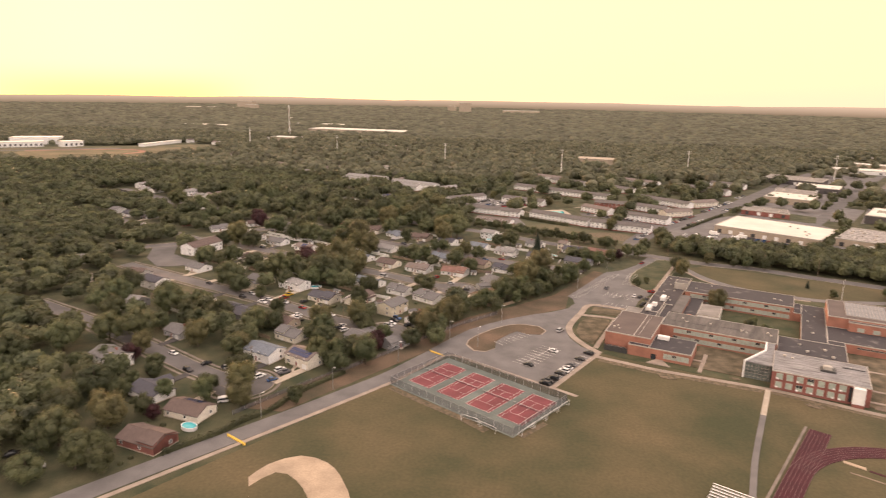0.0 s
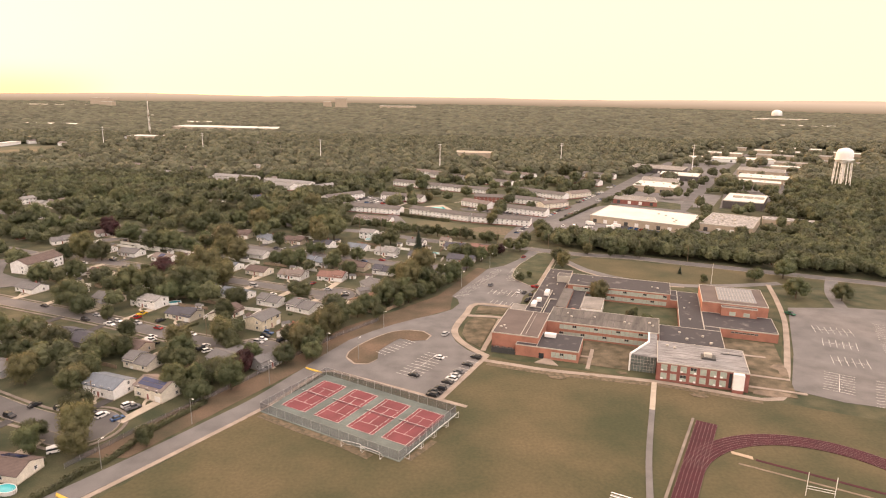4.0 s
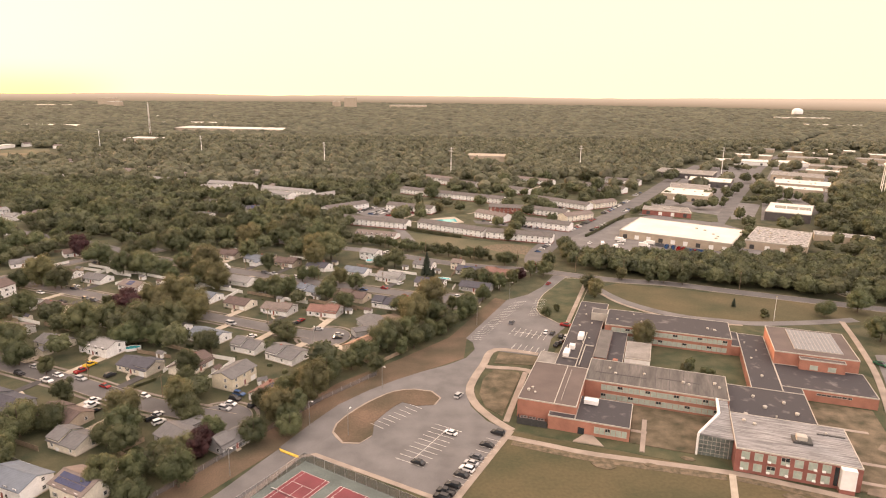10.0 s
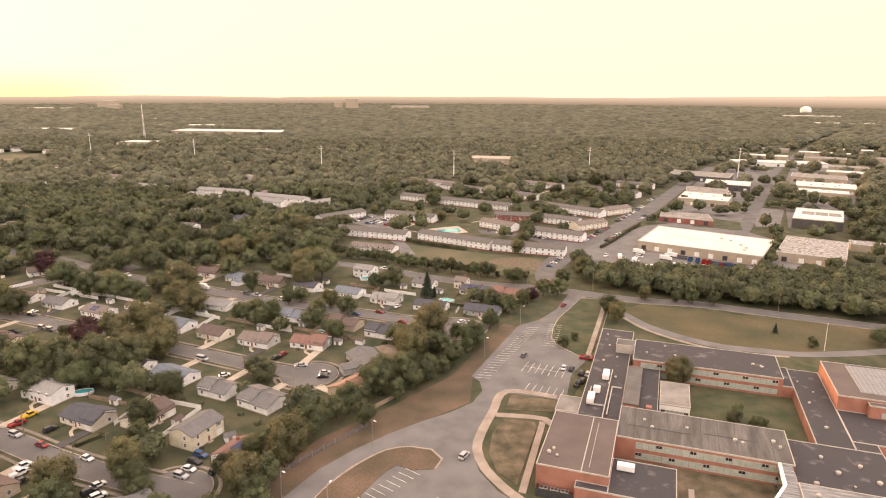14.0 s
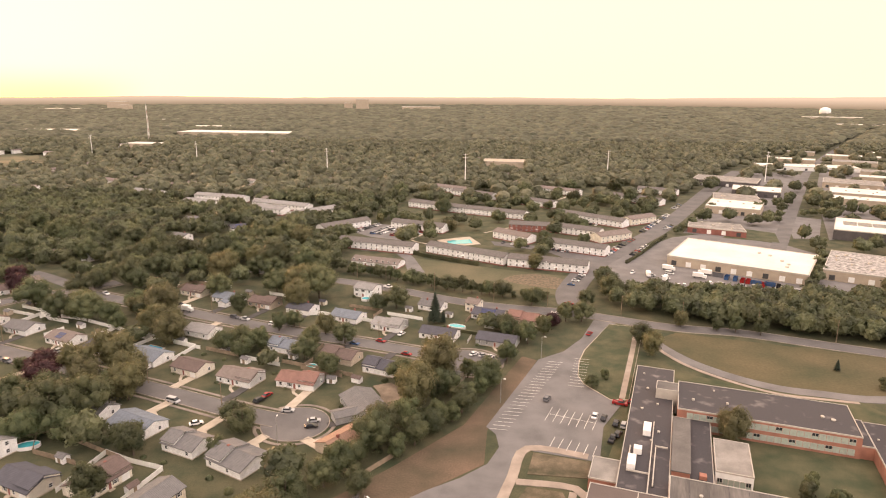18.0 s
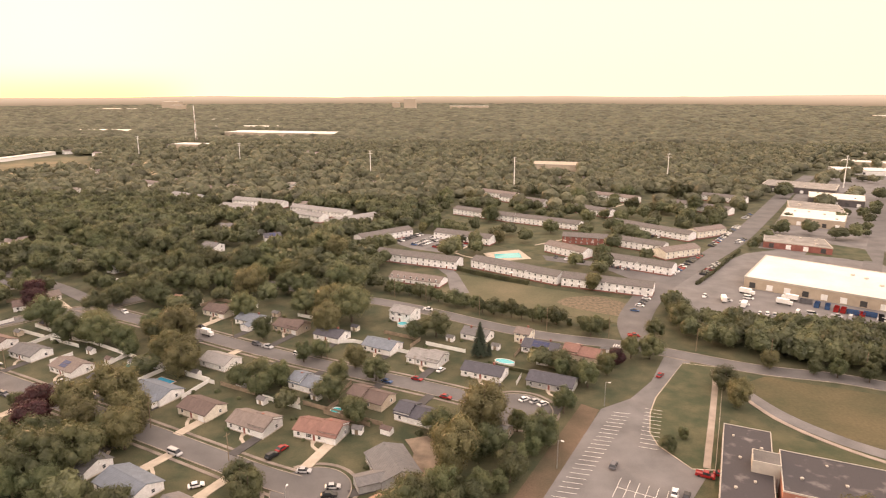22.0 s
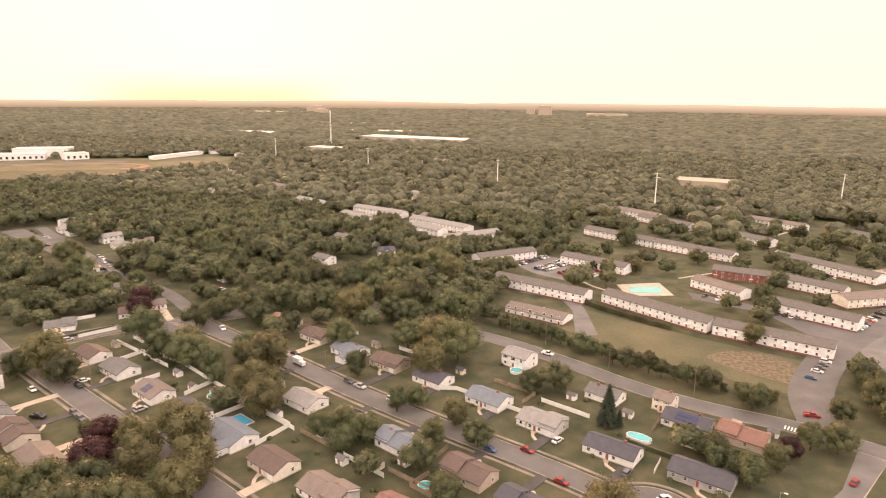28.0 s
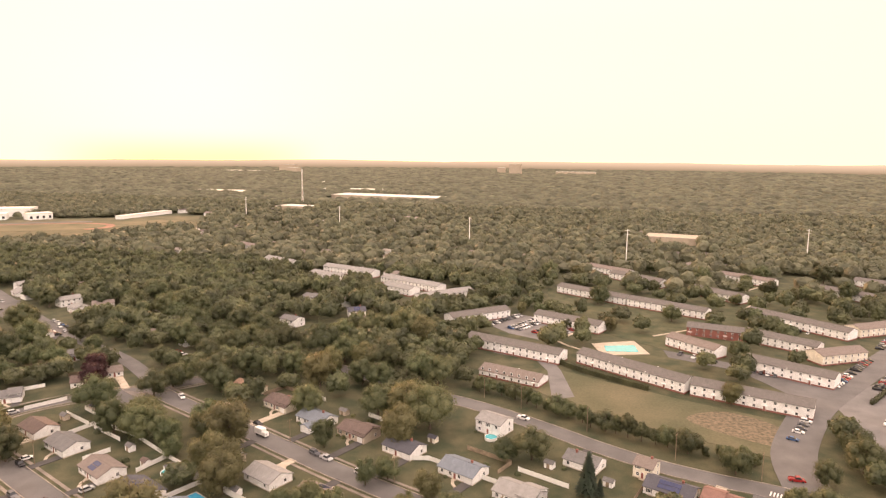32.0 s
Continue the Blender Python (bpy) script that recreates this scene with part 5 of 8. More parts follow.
house(-229, 475, 66, "grey", "white", 9, 7, 5.0, 1.8, garage=False)
house(-191, 531, -20, "grey", "white", 13, 9, 5.0, 1.8)
house(-210, 601, -24, "grey", "white", 14, 9, 3.4)
house(-160, 566, 30, "slate", "white", 12, 8.6, 4.4, 2.2, solar=4)
house(-142, 548, -24, "tan", "cream", 13, 8.6)
for x, y in ((-210, 601), (-160, 566), (-191, 531), (-352, 522), (-375, 537), (-454, 573), (-229, 475)):
    take_disc(x + 3, y - 15, 10)
    take_disc(x + 6, y - 30, 8)
sheet("road", [(-480, 552), (-440, 533), (-422, 540), (-405, 518), (-362, 498), (-322, 478), (-312, 462), (-350, 478), (-430, 512), (-486, 536)], M_ROAD, "asphalt parking strip along a tree-lined street", "car park")
take_poly([(-486, 540), (-300, 460), (-300, 438), (-330, 442), (-360, 462), (-400, 495), (-470, 516)])
sheet("ground", [(-196, 522), (-172, 512), (-158, 522), (-166, 540), (-186, 538)], M_LAWN, "green front lawn of a house among trees", "lawn", 0.02, True)
road("driveway", [(-186, 500), (-176, 508), (-158, 513), (-140, 516)], 4.5, M_CONC, "pale concrete drive beside a front lawn", "driveway", 0.05, 0.2)
house(-437, 554, -27, "pale", "white", 15, 9)
house(-197, 388, -24, "grey", "white", 14, 9, side=1)
house(-236.3, 404.2, 40, "brown", "white", 12, 8.4)
house(-289, 392.5, 40, "red", "brick", 13, 9)
sheet("road", [(-276, 322), (-261, 327), (-246, 298), (-231, 288), (-210, 281), (-226, 270), (-238, 265), (-258, 284)], M_ROAD, "asphalt car park beside a white hall", "car park")
# third street
house(-133.6, 241.0, -24, "pale", "white", 17, 8.6, 4.4, 1.6, drive=14)
house(-108.8, 223.0, -24, "slate", "cream", 16, 9, drive=10)
house(-88.5, 224.0, 66, "brown", "cream", 15, 9)
house(-67.0, 212.0, 66, "grey", "yellow", 14, 9, 5.2, 1.8, side=-1)
house(-51.0, 200.5, 66, "red", "white", 11, 8, solar=5)
house(-157.5, 247.0, -24, "grey", "cream", 14, 9, ell=5)
house(-184.2, 261.3, -24, "tan", "white", 14, 9, drive=9)
house(-208.0, 264, -24, "grey", "white", 14, 9, drive=8)
house(-231, 309, 73, "brown", "white", 26, 12, 6.2, 2.6, garage=False, state=" and a brick gable end")
house(-143.6, 190.4, -24, "slate", "grey", 20, 10, side=1, drive=8)
house(-115.7, 181.0, -24, "brown", "tan", 15, 9, side=1, drive=8)
house(-104.1, 165.1, -24, "grey", "cream", 13, 8.6, side=1)
house(-71.5, 168.3, -34, "grey", "grey", 13, 9, side=1, ell=5)
house(-54.5, 165.6, 58, "grey", "grey", 11, 7, garage=False)
house(-172, 203, -24, "brown", "white", 14, 9, side=1, drive=8)
# fourth street
house(-106.8, 141.3, -22, "blue", "white", 15, 9.4, 4.2, 1.9, drive=10)
house(-87.6, 139.2, -26, "tan", "cream", 14, 9.2, 4.4, 1.9, solar=11, drive=12)
house(-133, 98.5, -24, "slate", "white", 15, 9, side=1, ell=5)
house(-111, 88, -12, "brown", "cream", 15, 9, side=1, solar=7, garage=False)
house(-114, 67, -14, "brown", "brick", 16, 9.5, side=1, garage=False)
house(-157, 158, -24, "grey", "grey", 12, 8.6)
house(-213, 225, -24, "slate", "white", 15, 9, 5.0, 1.9, side=1)
house(-205, 193, -24, "pale", "grey", 14, 9)
house(-166, 121, -24, "grey", "white", 15, 9.5, 5.2, 1.9)
sheet("bare_patch", [(-17, 291), (-10, 294), (-5, 285), (-6, 273), (-10, 268), (-13, 275), (-13, 283)], M_DIRT, "bare dirt back yard behind a house", "bare ground", 0.02, True)
# east of the school and among the western trees
house(247, 341, -20, "orange", "cream", 15, 9)
house(280.5, 340, -20, "grey", "white", 13, 8.6)
for hx, hy, hr in ((-325, 465, -30), (-295, 262, 30), (-236, 243, -24), (-262, 228, -24)):
    house(hx, hy, hr, hrng.choice(["grey", "brown", "pale", "tan"]), hrng.choice(["white", "cream", "grey"]), 14, 9)


# ---- apartment blocks ----
def apartments(ax, ay, bx, by, depth=11.8, h=5.6, rise=2.1, roof="aged", wall="white", side=-1, name="apartment_block"):
    """A long two-storey block between two gable ends."""
    L = math.hypot(bx - ax, by - ay)
    rot = math.degrees(math.atan2(by - ay, bx - ax))
    w = thing(name, pose((ax + bx) / 2, (ay + by) / 2, 0, 0, 0, rot + (180 if side > 0 else 0)), f"long two-storey {WALL_WORDS[wall]} apartment block with {ROOF_WORDS[roof]} roof", "apartment block", "apartment blocks")
    gable(w, L, depth, h, rise, ROOFS[roof], 0.5, wall=WALLS[wall])
    part("brick_base", Mesh().box(-L / 2 - 0.04, -depth / 2 - 0.04, 0, L / 2 + 0.04, depth / 2 + 0.04, 0.8), M_BRICK2, w, "low red brick base")
    s, q, n = (-1, 0, int(L / 4.0)) if side < 0 else (1, 180, int(L / 4.0))
    for k in range(n):
        cx = -L / 2 + (k + 0.5) * L / n
        for zz in (1.0, 3.7):
            if k % 5 == 2 and zz < 2:
                d = part("door", H_DOOR, M_WHITE, w, "", pose(cx, s * depth / 2 + s * 0.05, 0.2, 0, 0, q))
                part("door_leaf", H_LEAF, M_BRICK2, d)
                part("porch_roof", Mesh().box(cx - 1.2, min(s * (depth / 2 + 1.3), s * (depth / 2 + 0.003)), 2.6, cx + 1.2, max(s * (depth / 2 + 1.3), s * (depth / 2 + 0.003)), 2.8), M_WHITE, w)
            else:
                part("window", A_WIN, M_WHITE, w, "", pose(cx, s * depth / 2, zz, 0, 0, q))
    k = max(1, round(L / 22))
    for i in range(1, k):
        part("party_wall", Mesh().box(-L / 2 + L * i / k - 0.15, -depth / 2 - 0.55, h - 0.1, -L / 2 + L * i / k + 0.15, depth / 2 + 0.55, h + 0.35), M_WHITE, w)
    take_line([(ax, ay), (bx, by)], depth / 2 + 2)
    f = 14 if roof == "pale" else 9
    take_line([(ax + 2, ay - f), (bx - 2, by - f)], f - 4)
    return w


apartments(-68.8, 523, -13.1, 502.5)
apartments(-93, 563, -60, 596, side=1)
apartments(-36, 590, 7, 570, side=1)
apartments(-2.6, 508.5, 49.5, 474.5)
apartments(50.8, 474.3, 99.2, 457.5)
apartments(48, 556, 72, 534, roof="tan")
apartments(84, 522.5, 121, 500.5)
apartments(60, 585, 92, 578, wall="brick", side=1)
apartments(94.6, 579.8, 129, 557)
apartments(108, 642, 158, 596)
apartments(121, 540, 148, 556, wall="cream", roof="tan", depth=12)
apartments(-28, 690, 25.5, 656.5)
apartments(26.5, 656.2, 78, 628)
apartments(14, 766, 56.1, 730)
apartments(79, 714, 112, 685)
apartments(161, 607, 187, 624, wall="cream", roof="tan", depth=12)
apartments(177, 748, 222, 704)
apartments(222, 792, 258, 768)
apartments(-252.5, 722, -196, 702, roof="pale")
apartments(-181, 686, -122.6, 658, roof="pale")
apartments(-250, 688, -215, 672, roof="pale")
apartments(-168, 655, -140, 640, roof="pale")
apartments(-130, 616, -98, 652, roof="pale")
apartments(-330, 748, -290, 728, roof="pale")
apartments(-51.4, 475, -20, 464, h=3.2, roof="tan", wall="white", depth=12)
for q in ((-10, 800, 30, 770), (110, 790, 150, 760), (-330, 800, -285, 780), (-420, 835, -380, 815)):
    apartments(*q, roof="tan")

# apartment pool
sheet("pavement", [(1, 543), (26, 556), (34, 531), (8, 521)], M_CONC, "pale concrete pool deck", "pool deck", 0.1)
structure("water", Mesh().prism([(8.5, 540), (26, 546), (28, 533), (9.5, 529)], 0, 0.42), M_WATER, "turquoise swimming pool water", "swimming pool")


# ---- industry ----
def shed(pts, h, roof, wall, label, n_units=6, name="warehouse"):
    """A flat-roofed hall over four corners."""
    cx, cy = sum(p[0] for p in pts) / len(pts), sum(p[1] for p in pts) / len(pts)
    w = thing(name, pose(cx, cy, 0), label, "industrial building")
    q = [(x - cx, y - cy) for x, y in pts]
    inn = [(x * 0.985, y * 0.985) for x, y in q]
    out = [(x * 1.008, y * 1.008) for x, y in q]
    part("wall", Mesh().prism(q, 0, h - 0.5), wall, w)
    part("roof", Mesh().prism(inn, h - 0.5, h), roof, w)
    c = Mesh()
    for k in range(4):
        a, b = (k, (k + 1) % 4)
        c.prism([inn[a], out[a], out[b], inn[b]], h - 0.5, h + 0.3)
    part("coping", c, M_TRIM, w)
    rr = random.Random(int(cx * 7))
    for k in range(n_units):
        s, t = rr.uniform(0.12, 0.88), rr.uniform(0.15, 0.85)
        px = (q[0][0] * (1 - s) + q[1][0] * s) * (1 - t) + (q[3][0] * (1 - s) + q[2][0] * s) * t
        py = (q[0][1] * (1 - s) + q[1][1] * s) * (1 - t) + (q[3][1] * (1 - s) + q[2][1] * s) * t
        part("rooftop_unit", Mesh().chamfered(-0.9, -0.7, 0, 0.9, 0.7, 1.0, 0.1), M_TRIM, w, "", Matrix.Translation((px, py, h)))
    a, b = Vector((*q[3], 0)), Vector((*q[2], 0))
    ang = math.degrees(math.atan2(b.y - a.y, b.x - a.x))
    d = (b - a).length
    nrm = (b - a).normalized().orthogonal()
    for k in range(max(2, int(d / 9)) if n_units > 3 else 0):
        p = a + (b - a) * ((k + 0.5) / max(2, int(d / 9)))
        part("loading_door", Mesh().box(-1.6, -0.15, 0.6, 1.6, 0.15, 3.8), M_WHITE if k % 3 else M_DARKMETAL, w, "", Matrix.Translation(p) @ pose(0, 0, 0, 0, 0, ang))
    take_poly(pts, 3)
    return w


M_TANBLOCK = mat("tan_blockwork", (0.42, 0.35, 0.27), 0.9, 0.12, 0.2, 30)
M_DARKCLAD = mat("dark_metal_cladding", (0.09, 0.08, 0.08), 0.6, 0.15, 0.3, 20)
shed([(187, 530), (256, 481), (224, 432), (155, 477)], 6.5, M_WHITEROOF, M_TANBLOCK, "long tan warehouse with brilliant white flat roof", 5)
shed([(272.8, 496), (306, 474), (275, 425), (240, 446)], 6.5, M_RUSTROOF, M_TANBLOCK, "low hall with stained patchy white roof", 8)
shed([(339.4, 609), (372, 591), (342, 541), (309.5, 559)], 8, M_WHITEROOF, M_DARKCLAD, "dark clad factory with white roof and solar panels", 0)
fac = [o for o in bpy.data.objects if o.get("label", "").startswith("dark clad factory")][0]
FP = Mesh().box(-4.8, -1.9, 0, 4.8, 1.9, 0.15).mesh("solar_panel", M_SOLAR)
for i in range(3):
    for j in range(4):
        part("solar_panel", FP, M_SOLAR, fac, "", pose(0, 0, 8.02, 0, 0, -29) @ Matrix.Translation((-8 + i * 10.2, -2 + j * 4.2, 0)))
shed([(316, 490), (352, 470), (345, 456), (309, 476)], 5, M_RUSTROOF, M_TANBLOCK, "long low shed with stained pale roof", 0)
shed([(214.2, 606), (250, 588), (243, 560), (204, 580)], 5, M_ROOFPALE, M_BRICK2, "low brick workshop with patchy roof", 5)
shed([(273.5, 712), (314, 686), (292, 646), (250.9, 669)], 7, M_WHITEROOF, M_TANBLOCK, "industrial hall with pale roof", 4)
shed([(290, 752), (326, 728), (314, 690), (276, 714)], 7, M_ROOFPALE, M_TANBLOCK, "industrial hall with pale roof", 4)
shed([(330, 905), (392, 865), (368, 822), (306, 862)], 7, M_ROOFPALE, M_DARKCLAD, "industrial hall with grey roof", 4)
shed([(336, 812), (380, 788), (362, 752), (320, 776)], 7, M_WHITEROOF, M_DARKCLAD, "industrial hall with white roof", 4)
shed([(470, 1060), (600, 1030), (590, 990), (462, 1020)], 6, M_WHITEROOF, M_WHITE, "long pale industrial hall", 4)
shed([(478, 882), (528, 845), (505, 805), (455, 842)], 7, M_ROOFPALE, M_TANBLOCK, "industrial hall with pale roof", 4)
shed([(440, 800), (492, 768), (470, 728), (418, 760)], 7, M_WHITEROOF, M_TANBLOCK, "industrial hall with white roof", 4)
shed([(415, 748), (456, 722), (444, 700), (402, 726)], 6, M_WHITEROOF, M_TANBLOCK, "small industrial hall with white roof", 3)
for k, (x, y, L, W) in enumerate(((560, 1130, 70, 30), (640, 1090, 60, 34), (690, 1180, 80, 30), (600, 960, 50, 28), (560, 900, 46, 26), (740, 1080, 60, 26), (780, 1240, 60, 30), (640, 1260, 50, 26), (820, 1150, 70, 30), (700, 980, 60, 24))):
    c, s = math.cos(radians(-32)), math.sin(radians(-32))
    shed([(x + a * c - b * s, y + a * s + b * c) for a, b in ((-L / 2, W / 2), (L / 2, W / 2), (L / 2, -W / 2), (-L / 2, -W / 2))], 6, (M_WHITEROOF, M_ROOFPALE)[k % 2], M_TANBLOCK, "distant industrial hall with pale roof", 3)
# distant large roofs
for k, (x, y, L, W, h, r) in enumerate(((-515, 1665, 290, 80, 9, -8), (-585, 1325, 80, 40, 8, -10), (90, 1040, 66, 40, 9, -10), (-700, 1900, 200, 60, 9, 0), (-1000, 1700, 160, 60, 9, 0), (-900, 2300, 240, 60, 10, 10), (1330, 2150, 220, 60, 12, -10), (1500, 2700, 220, 70, 14, -10), (-470, 3500, 60, 50, 60, 0), (-560, 3600, 40, 40, 40, 0), (-170, 3600, 200, 50, 22, 0), (-1700, 3400, 90, 50, 45, 0), (-1620, 3300, 60, 50, 30, 0), (-1900, 3300, 300, 60, 12, 10))):
    c, s = math.cos(radians(r)), math.sin(radians(r))
    if k < 3:
        take_poly([(x - L / 2, y), (x + L / 2, y), (x + L / 2 - 10, y - W / 2 - y * 0.06), (x - L / 2, y - W / 2 - y * 0.06)])
    shed([(x + a * c - b * s, y + a * s + b * c) for a, b in ((-L / 2, W / 2), (L / 2, W / 2), (L / 2, -W / 2), (-L / 2, -W / 2))], h, M_TANBLOCK if k == 2 else M_WHITEROOF, M_TANBLOCK, "distant large pale building among trees", 0, "distant_building")
sheet("ground", [(-1000, 860), (-880, 830), (-735, 905), (-650, 1085), (-690, 1150), (-900, 1010), (-960, 960), (-1080, 920)], M_MEADOW, "open distant sports ground", "field", 0.0)
take_poly([(-1080, 905), (-860, 790), (-714, 727), (-682, 776), (-623, 833), (-617, 902), (-568, 990), (-660, 1124), (-708, 1160), (-772, 1160), (-770, 1040), (-878, 1001)])
M_CLAY = mat("red_clay_track", (0.24, 0.12, 0.085), 0.9, 0.2, 0.05, 20)
road("road", [(-1060, 872), (-930, 908), (-852, 974), (-790, 1010)], 14, M_ROAD, "distant asphalt drive beside a sports ground", "road", 0.05, 1)
road("running_track", [(-905, 905), (-850, 950), (-790, 985), (-738, 985), (-712, 955), (-722, 922)], 12, M_CLAY, "reddish running track round a distant field", "running track", 0.06, 1)


def hall_far(x, y, rot, L, W, h, n, label):
    """A broad flat-roofed hall with a row of tall windows along its front."""
    w = thing("distant_school", pose(x, y, 0, 0, 0, rot), label, "school building")
    part("wall", Mesh().box(-L / 2, -W / 2, 0, L / 2, W / 2, h), M_WHITE, w)
    part("roof", Mesh().box(-L / 2 - 0.6, -W / 2 - 0.6, h + 0.003, L / 2 + 0.6, W / 2 + 0.6, h + 0.9), M_WHITEROOF, w)
    pane = Mesh().box(-1.7, -0.2, 0, 1.7, 0.05, h * 0.42).mesh("window", M_GLASS)
    for k in range(n):
        part("window", pane, M_GLASS, w, "", pose(-L / 2 + (k + 0.5) * L / n, -W / 2, h * 0.22))
    c, s = math.cos(radians(rot)), math.sin(radians(rot))
    take_poly([(x + a * c - b * s, y + a * s + b * c) for a, b in ((-L / 2 - 4, W / 2 + 4), (L / 2 + 4, W / 2 + 4), (L / 2 + 6, -W / 2 - 26), (-L / 2 - 6, -W / 2 - 26))])


hall_far(-982, 972, 42, 90, 34, 9, 11, "long white school hall with dark tall windows")
hall_far(-996, 1042, 30, 86, 40, 13, 0, "tall white school gymnasium among trees")
hall_far(-899, 1014, 62, 36, 24, 10, 4, "white school wing beside a sports ground")
hall_far(-774, 1112, 86, 116, 14, 5, 0, "long pale grandstand beside a sports ground")


# ---- towers and masts ----
def water_tower(x, y, h, r):
    w = thing("water_tower", pose(x, y, 0), "pale water tower on tall legs above trees", "water tower")
    part("tank", Mesh().lathe([(r * 0.3, h * 0.68), (r * 0.8, h * 0.7), (r, h * 0.76), (r, h * 0.9), (r * 0.8, h * 0.97), (r * 0.35, h), (0.3, h * 1.01)], 24), M_WHITE, w, "pale domed tank", smooth=True)
    for k in range(8):
        a = 2 * math.pi * k / 8
        part("leg", Mesh().rod((r * 1.15 * math.cos(a), r * 1.15 * math.sin(a), 0), (r * 0.97 * math.cos(a), r * 0.97 * math.sin(a), h * 0.76), 0.5, 0.45), M_WHITE, w)
    part("riser", Mesh().rod((0, 0, 0), (0, 0, h * 0.7), 1.2), M_WHITE, w)
    for k in range(8):
        a, b = 2 * math.pi * k / 8, 2 * math.pi * (k + 1) / 8
        part("tie_rod", Mesh().rod((r * 1.08 * math.cos(a), r * 1.08 * math.sin(a), h * 0.36), (r * 1.08 * math.cos(b), r * 1.08 * math.sin(b), h * 0.36), 0.15), M_WHITE, w)
    part("balcony", Mesh().lathe([(r * 1.02, h * 0.755), (r * 1.15, h * 0.755), (r * 1.15, h * 0.77), (r * 1.02, h * 0.77)], 24), M_WHITE, w)


water_tower(492, 660, 54, 9)
w2 = thing("water_tank", pose(1720, 3150, 0), "distant white domed water tank", "water tank")
part("tank", Mesh().lathe([(24, 0), (24, 28), (20, 35), (11, 40), (1, 42)], 24), M_WHITE, w2, smooth=True)


def pylon(x, y, h, bands=True):
    w = thing("radio_mast", pose(x, y, 0), "tall slender lattice radio mast above woodland", "radio mast")
    n = max(6, int(h / 8))
    for a in (0, 120, 240):
        part("leg", Mesh().rod((2.2 * math.cos(radians(a)), 2.2 * math.sin(radians(a)), 0), (0.8 * math.cos(radians(a)), 0.8 * math.sin(radians(a)), h), 0.25, 0.2, 5), M_WHITE, w)
    for k in range(n):
        f0, f1 = k / n, (k + 1) / n
        b = Mesh()
        for a in (0, 120, 240):
            r0, r1 = 2.2 - 1.4 * f0, 2.2 - 1.4 * f1
            b.rod((r0 * math.cos(radians(a)), r0 * math.sin(radians(a)), h * f0), (r1 * math.cos(radians(a + 120)), r1 * math.sin(radians(a + 120)), h * f1), 0.14, n=4)
        part("lattice_section", b, M_BRICK2 if bands and k % 2 else M_WHITE, w)
    part("antenna", Mesh().rod((0, 0, h), (0, 0, h * 1.25), 0.2, 0.08), M_METAL, w)


pylon(-608, 1380, 78)


def mono(x, y, h):
    w = thing("transmission_pole", pose(x, y, 0), "tall pale steel transmission pole with crossarms", "transmission pole", "transmission poles")
    part("pole", Mesh().rod((0, 0, 0), (0, 0, h), 0.7, 0.3, 8), M_WHITE, w)
    for zz, L in ((h * 0.97, 5), (h * 0.88, 6)):
        part("crossarm", Mesh().box(-L / 2, -0.15, zz, L / 2, 0.15, zz + 0.3), M_WHITE, w)


for x, y, h in ((-156, 921, 36), (26.1, 816, 40), (212, 905, 37), (409, 890, 38), (-368.7, 1018.4, 36), (-592.3, 1138.3, 36)):
    mono(x, y, h)


# ---- cars ----
def car_parts(kind):
    """Body and glazed cabin of a car, 4.6 m long, front to +x."""
    L, W, hb = {"sedan": (4.7, 1.82, 0.86), "suv": (4.8, 1.92, 1.02), "pickup": (5.6, 1.98, 1.05), "van": (5.2, 2.0, 1.1)}[kind]
    x = L / 2
    prof = [(-x, 0.32), (-x + 0.05, hb * 0.82), (-x + 0.35, hb), (x * 0.45, hb), (x - 0.35, hb * 0.88), (x, hb * 0.62), (x, 0.32), (x - 0.4, 0.24), (-x + 0.4, 0.24)]
    b = Mesh()
    n = len(prof)
    vs = [(px, s * W / 2 * (0.96 if pz > hb * 0.95 else 1.0), pz) for s in (-1, 1) for px, pz in prof]
    b.add(vs, [tuple(range(n - 1, -1, -1)), tuple(range(n, 2 * n))] + [(i, (i + 1) % n, (i + 1) % n + n, i + n)[::-1] for i in range(n)])
    ht = {"sedan": 1.44, "suv": 1.72, "pickup": 1.8, "van": 2.0}[kind]
    c0, c1, c2, c3 = {"sedan": (-1.75, -1.1, 0.35, 1.15), "suv": (-2.2, -1.9, 0.35, 1.1), "pickup": (-0.7, -0.5, 0.9, 1.55), "van": (-2.5, -2.4, 1.2, 2.0)}[kind]
    gl = Mesh()
    lo, hi = W / 2 * 0.93, W / 2 * 0.76
    gl.add([(c0, -lo, hb), (c3, -lo, hb), (c3, lo, hb), (c0, lo, hb), (c1, -hi, ht - 0.05), (c2, -hi, ht - 0.05), (c2, hi, ht - 0.05), (c1, hi, ht - 0.05)], [(4, 5, 6, 7), (0, 1, 5, 4), (1, 2, 6, 5), (2, 3, 7, 6), (3, 0, 4, 7)])
    r = Mesh().chamfered(c1 - 0.08, -hi - 0.03, ht - 0.05, c2 + 0.05, hi + 0.03, ht + 0.05, 0.04)
    if kind == "pickup":
        b.box(-x + 0.1, -W / 2 + 0.08, hb, -0.75, -W / 2 + 0.2, hb + 0.2).box(-x + 0.1, W / 2 - 0.2, hb, -0.75, W / 2 - 0.08, hb + 0.2)
    if kind == "van":
        r.box(c1 - 0.1, -hi - 0.05, hb, 0.6, hi + 0.05, ht - 0.05)
    return b, gl, r, L, W


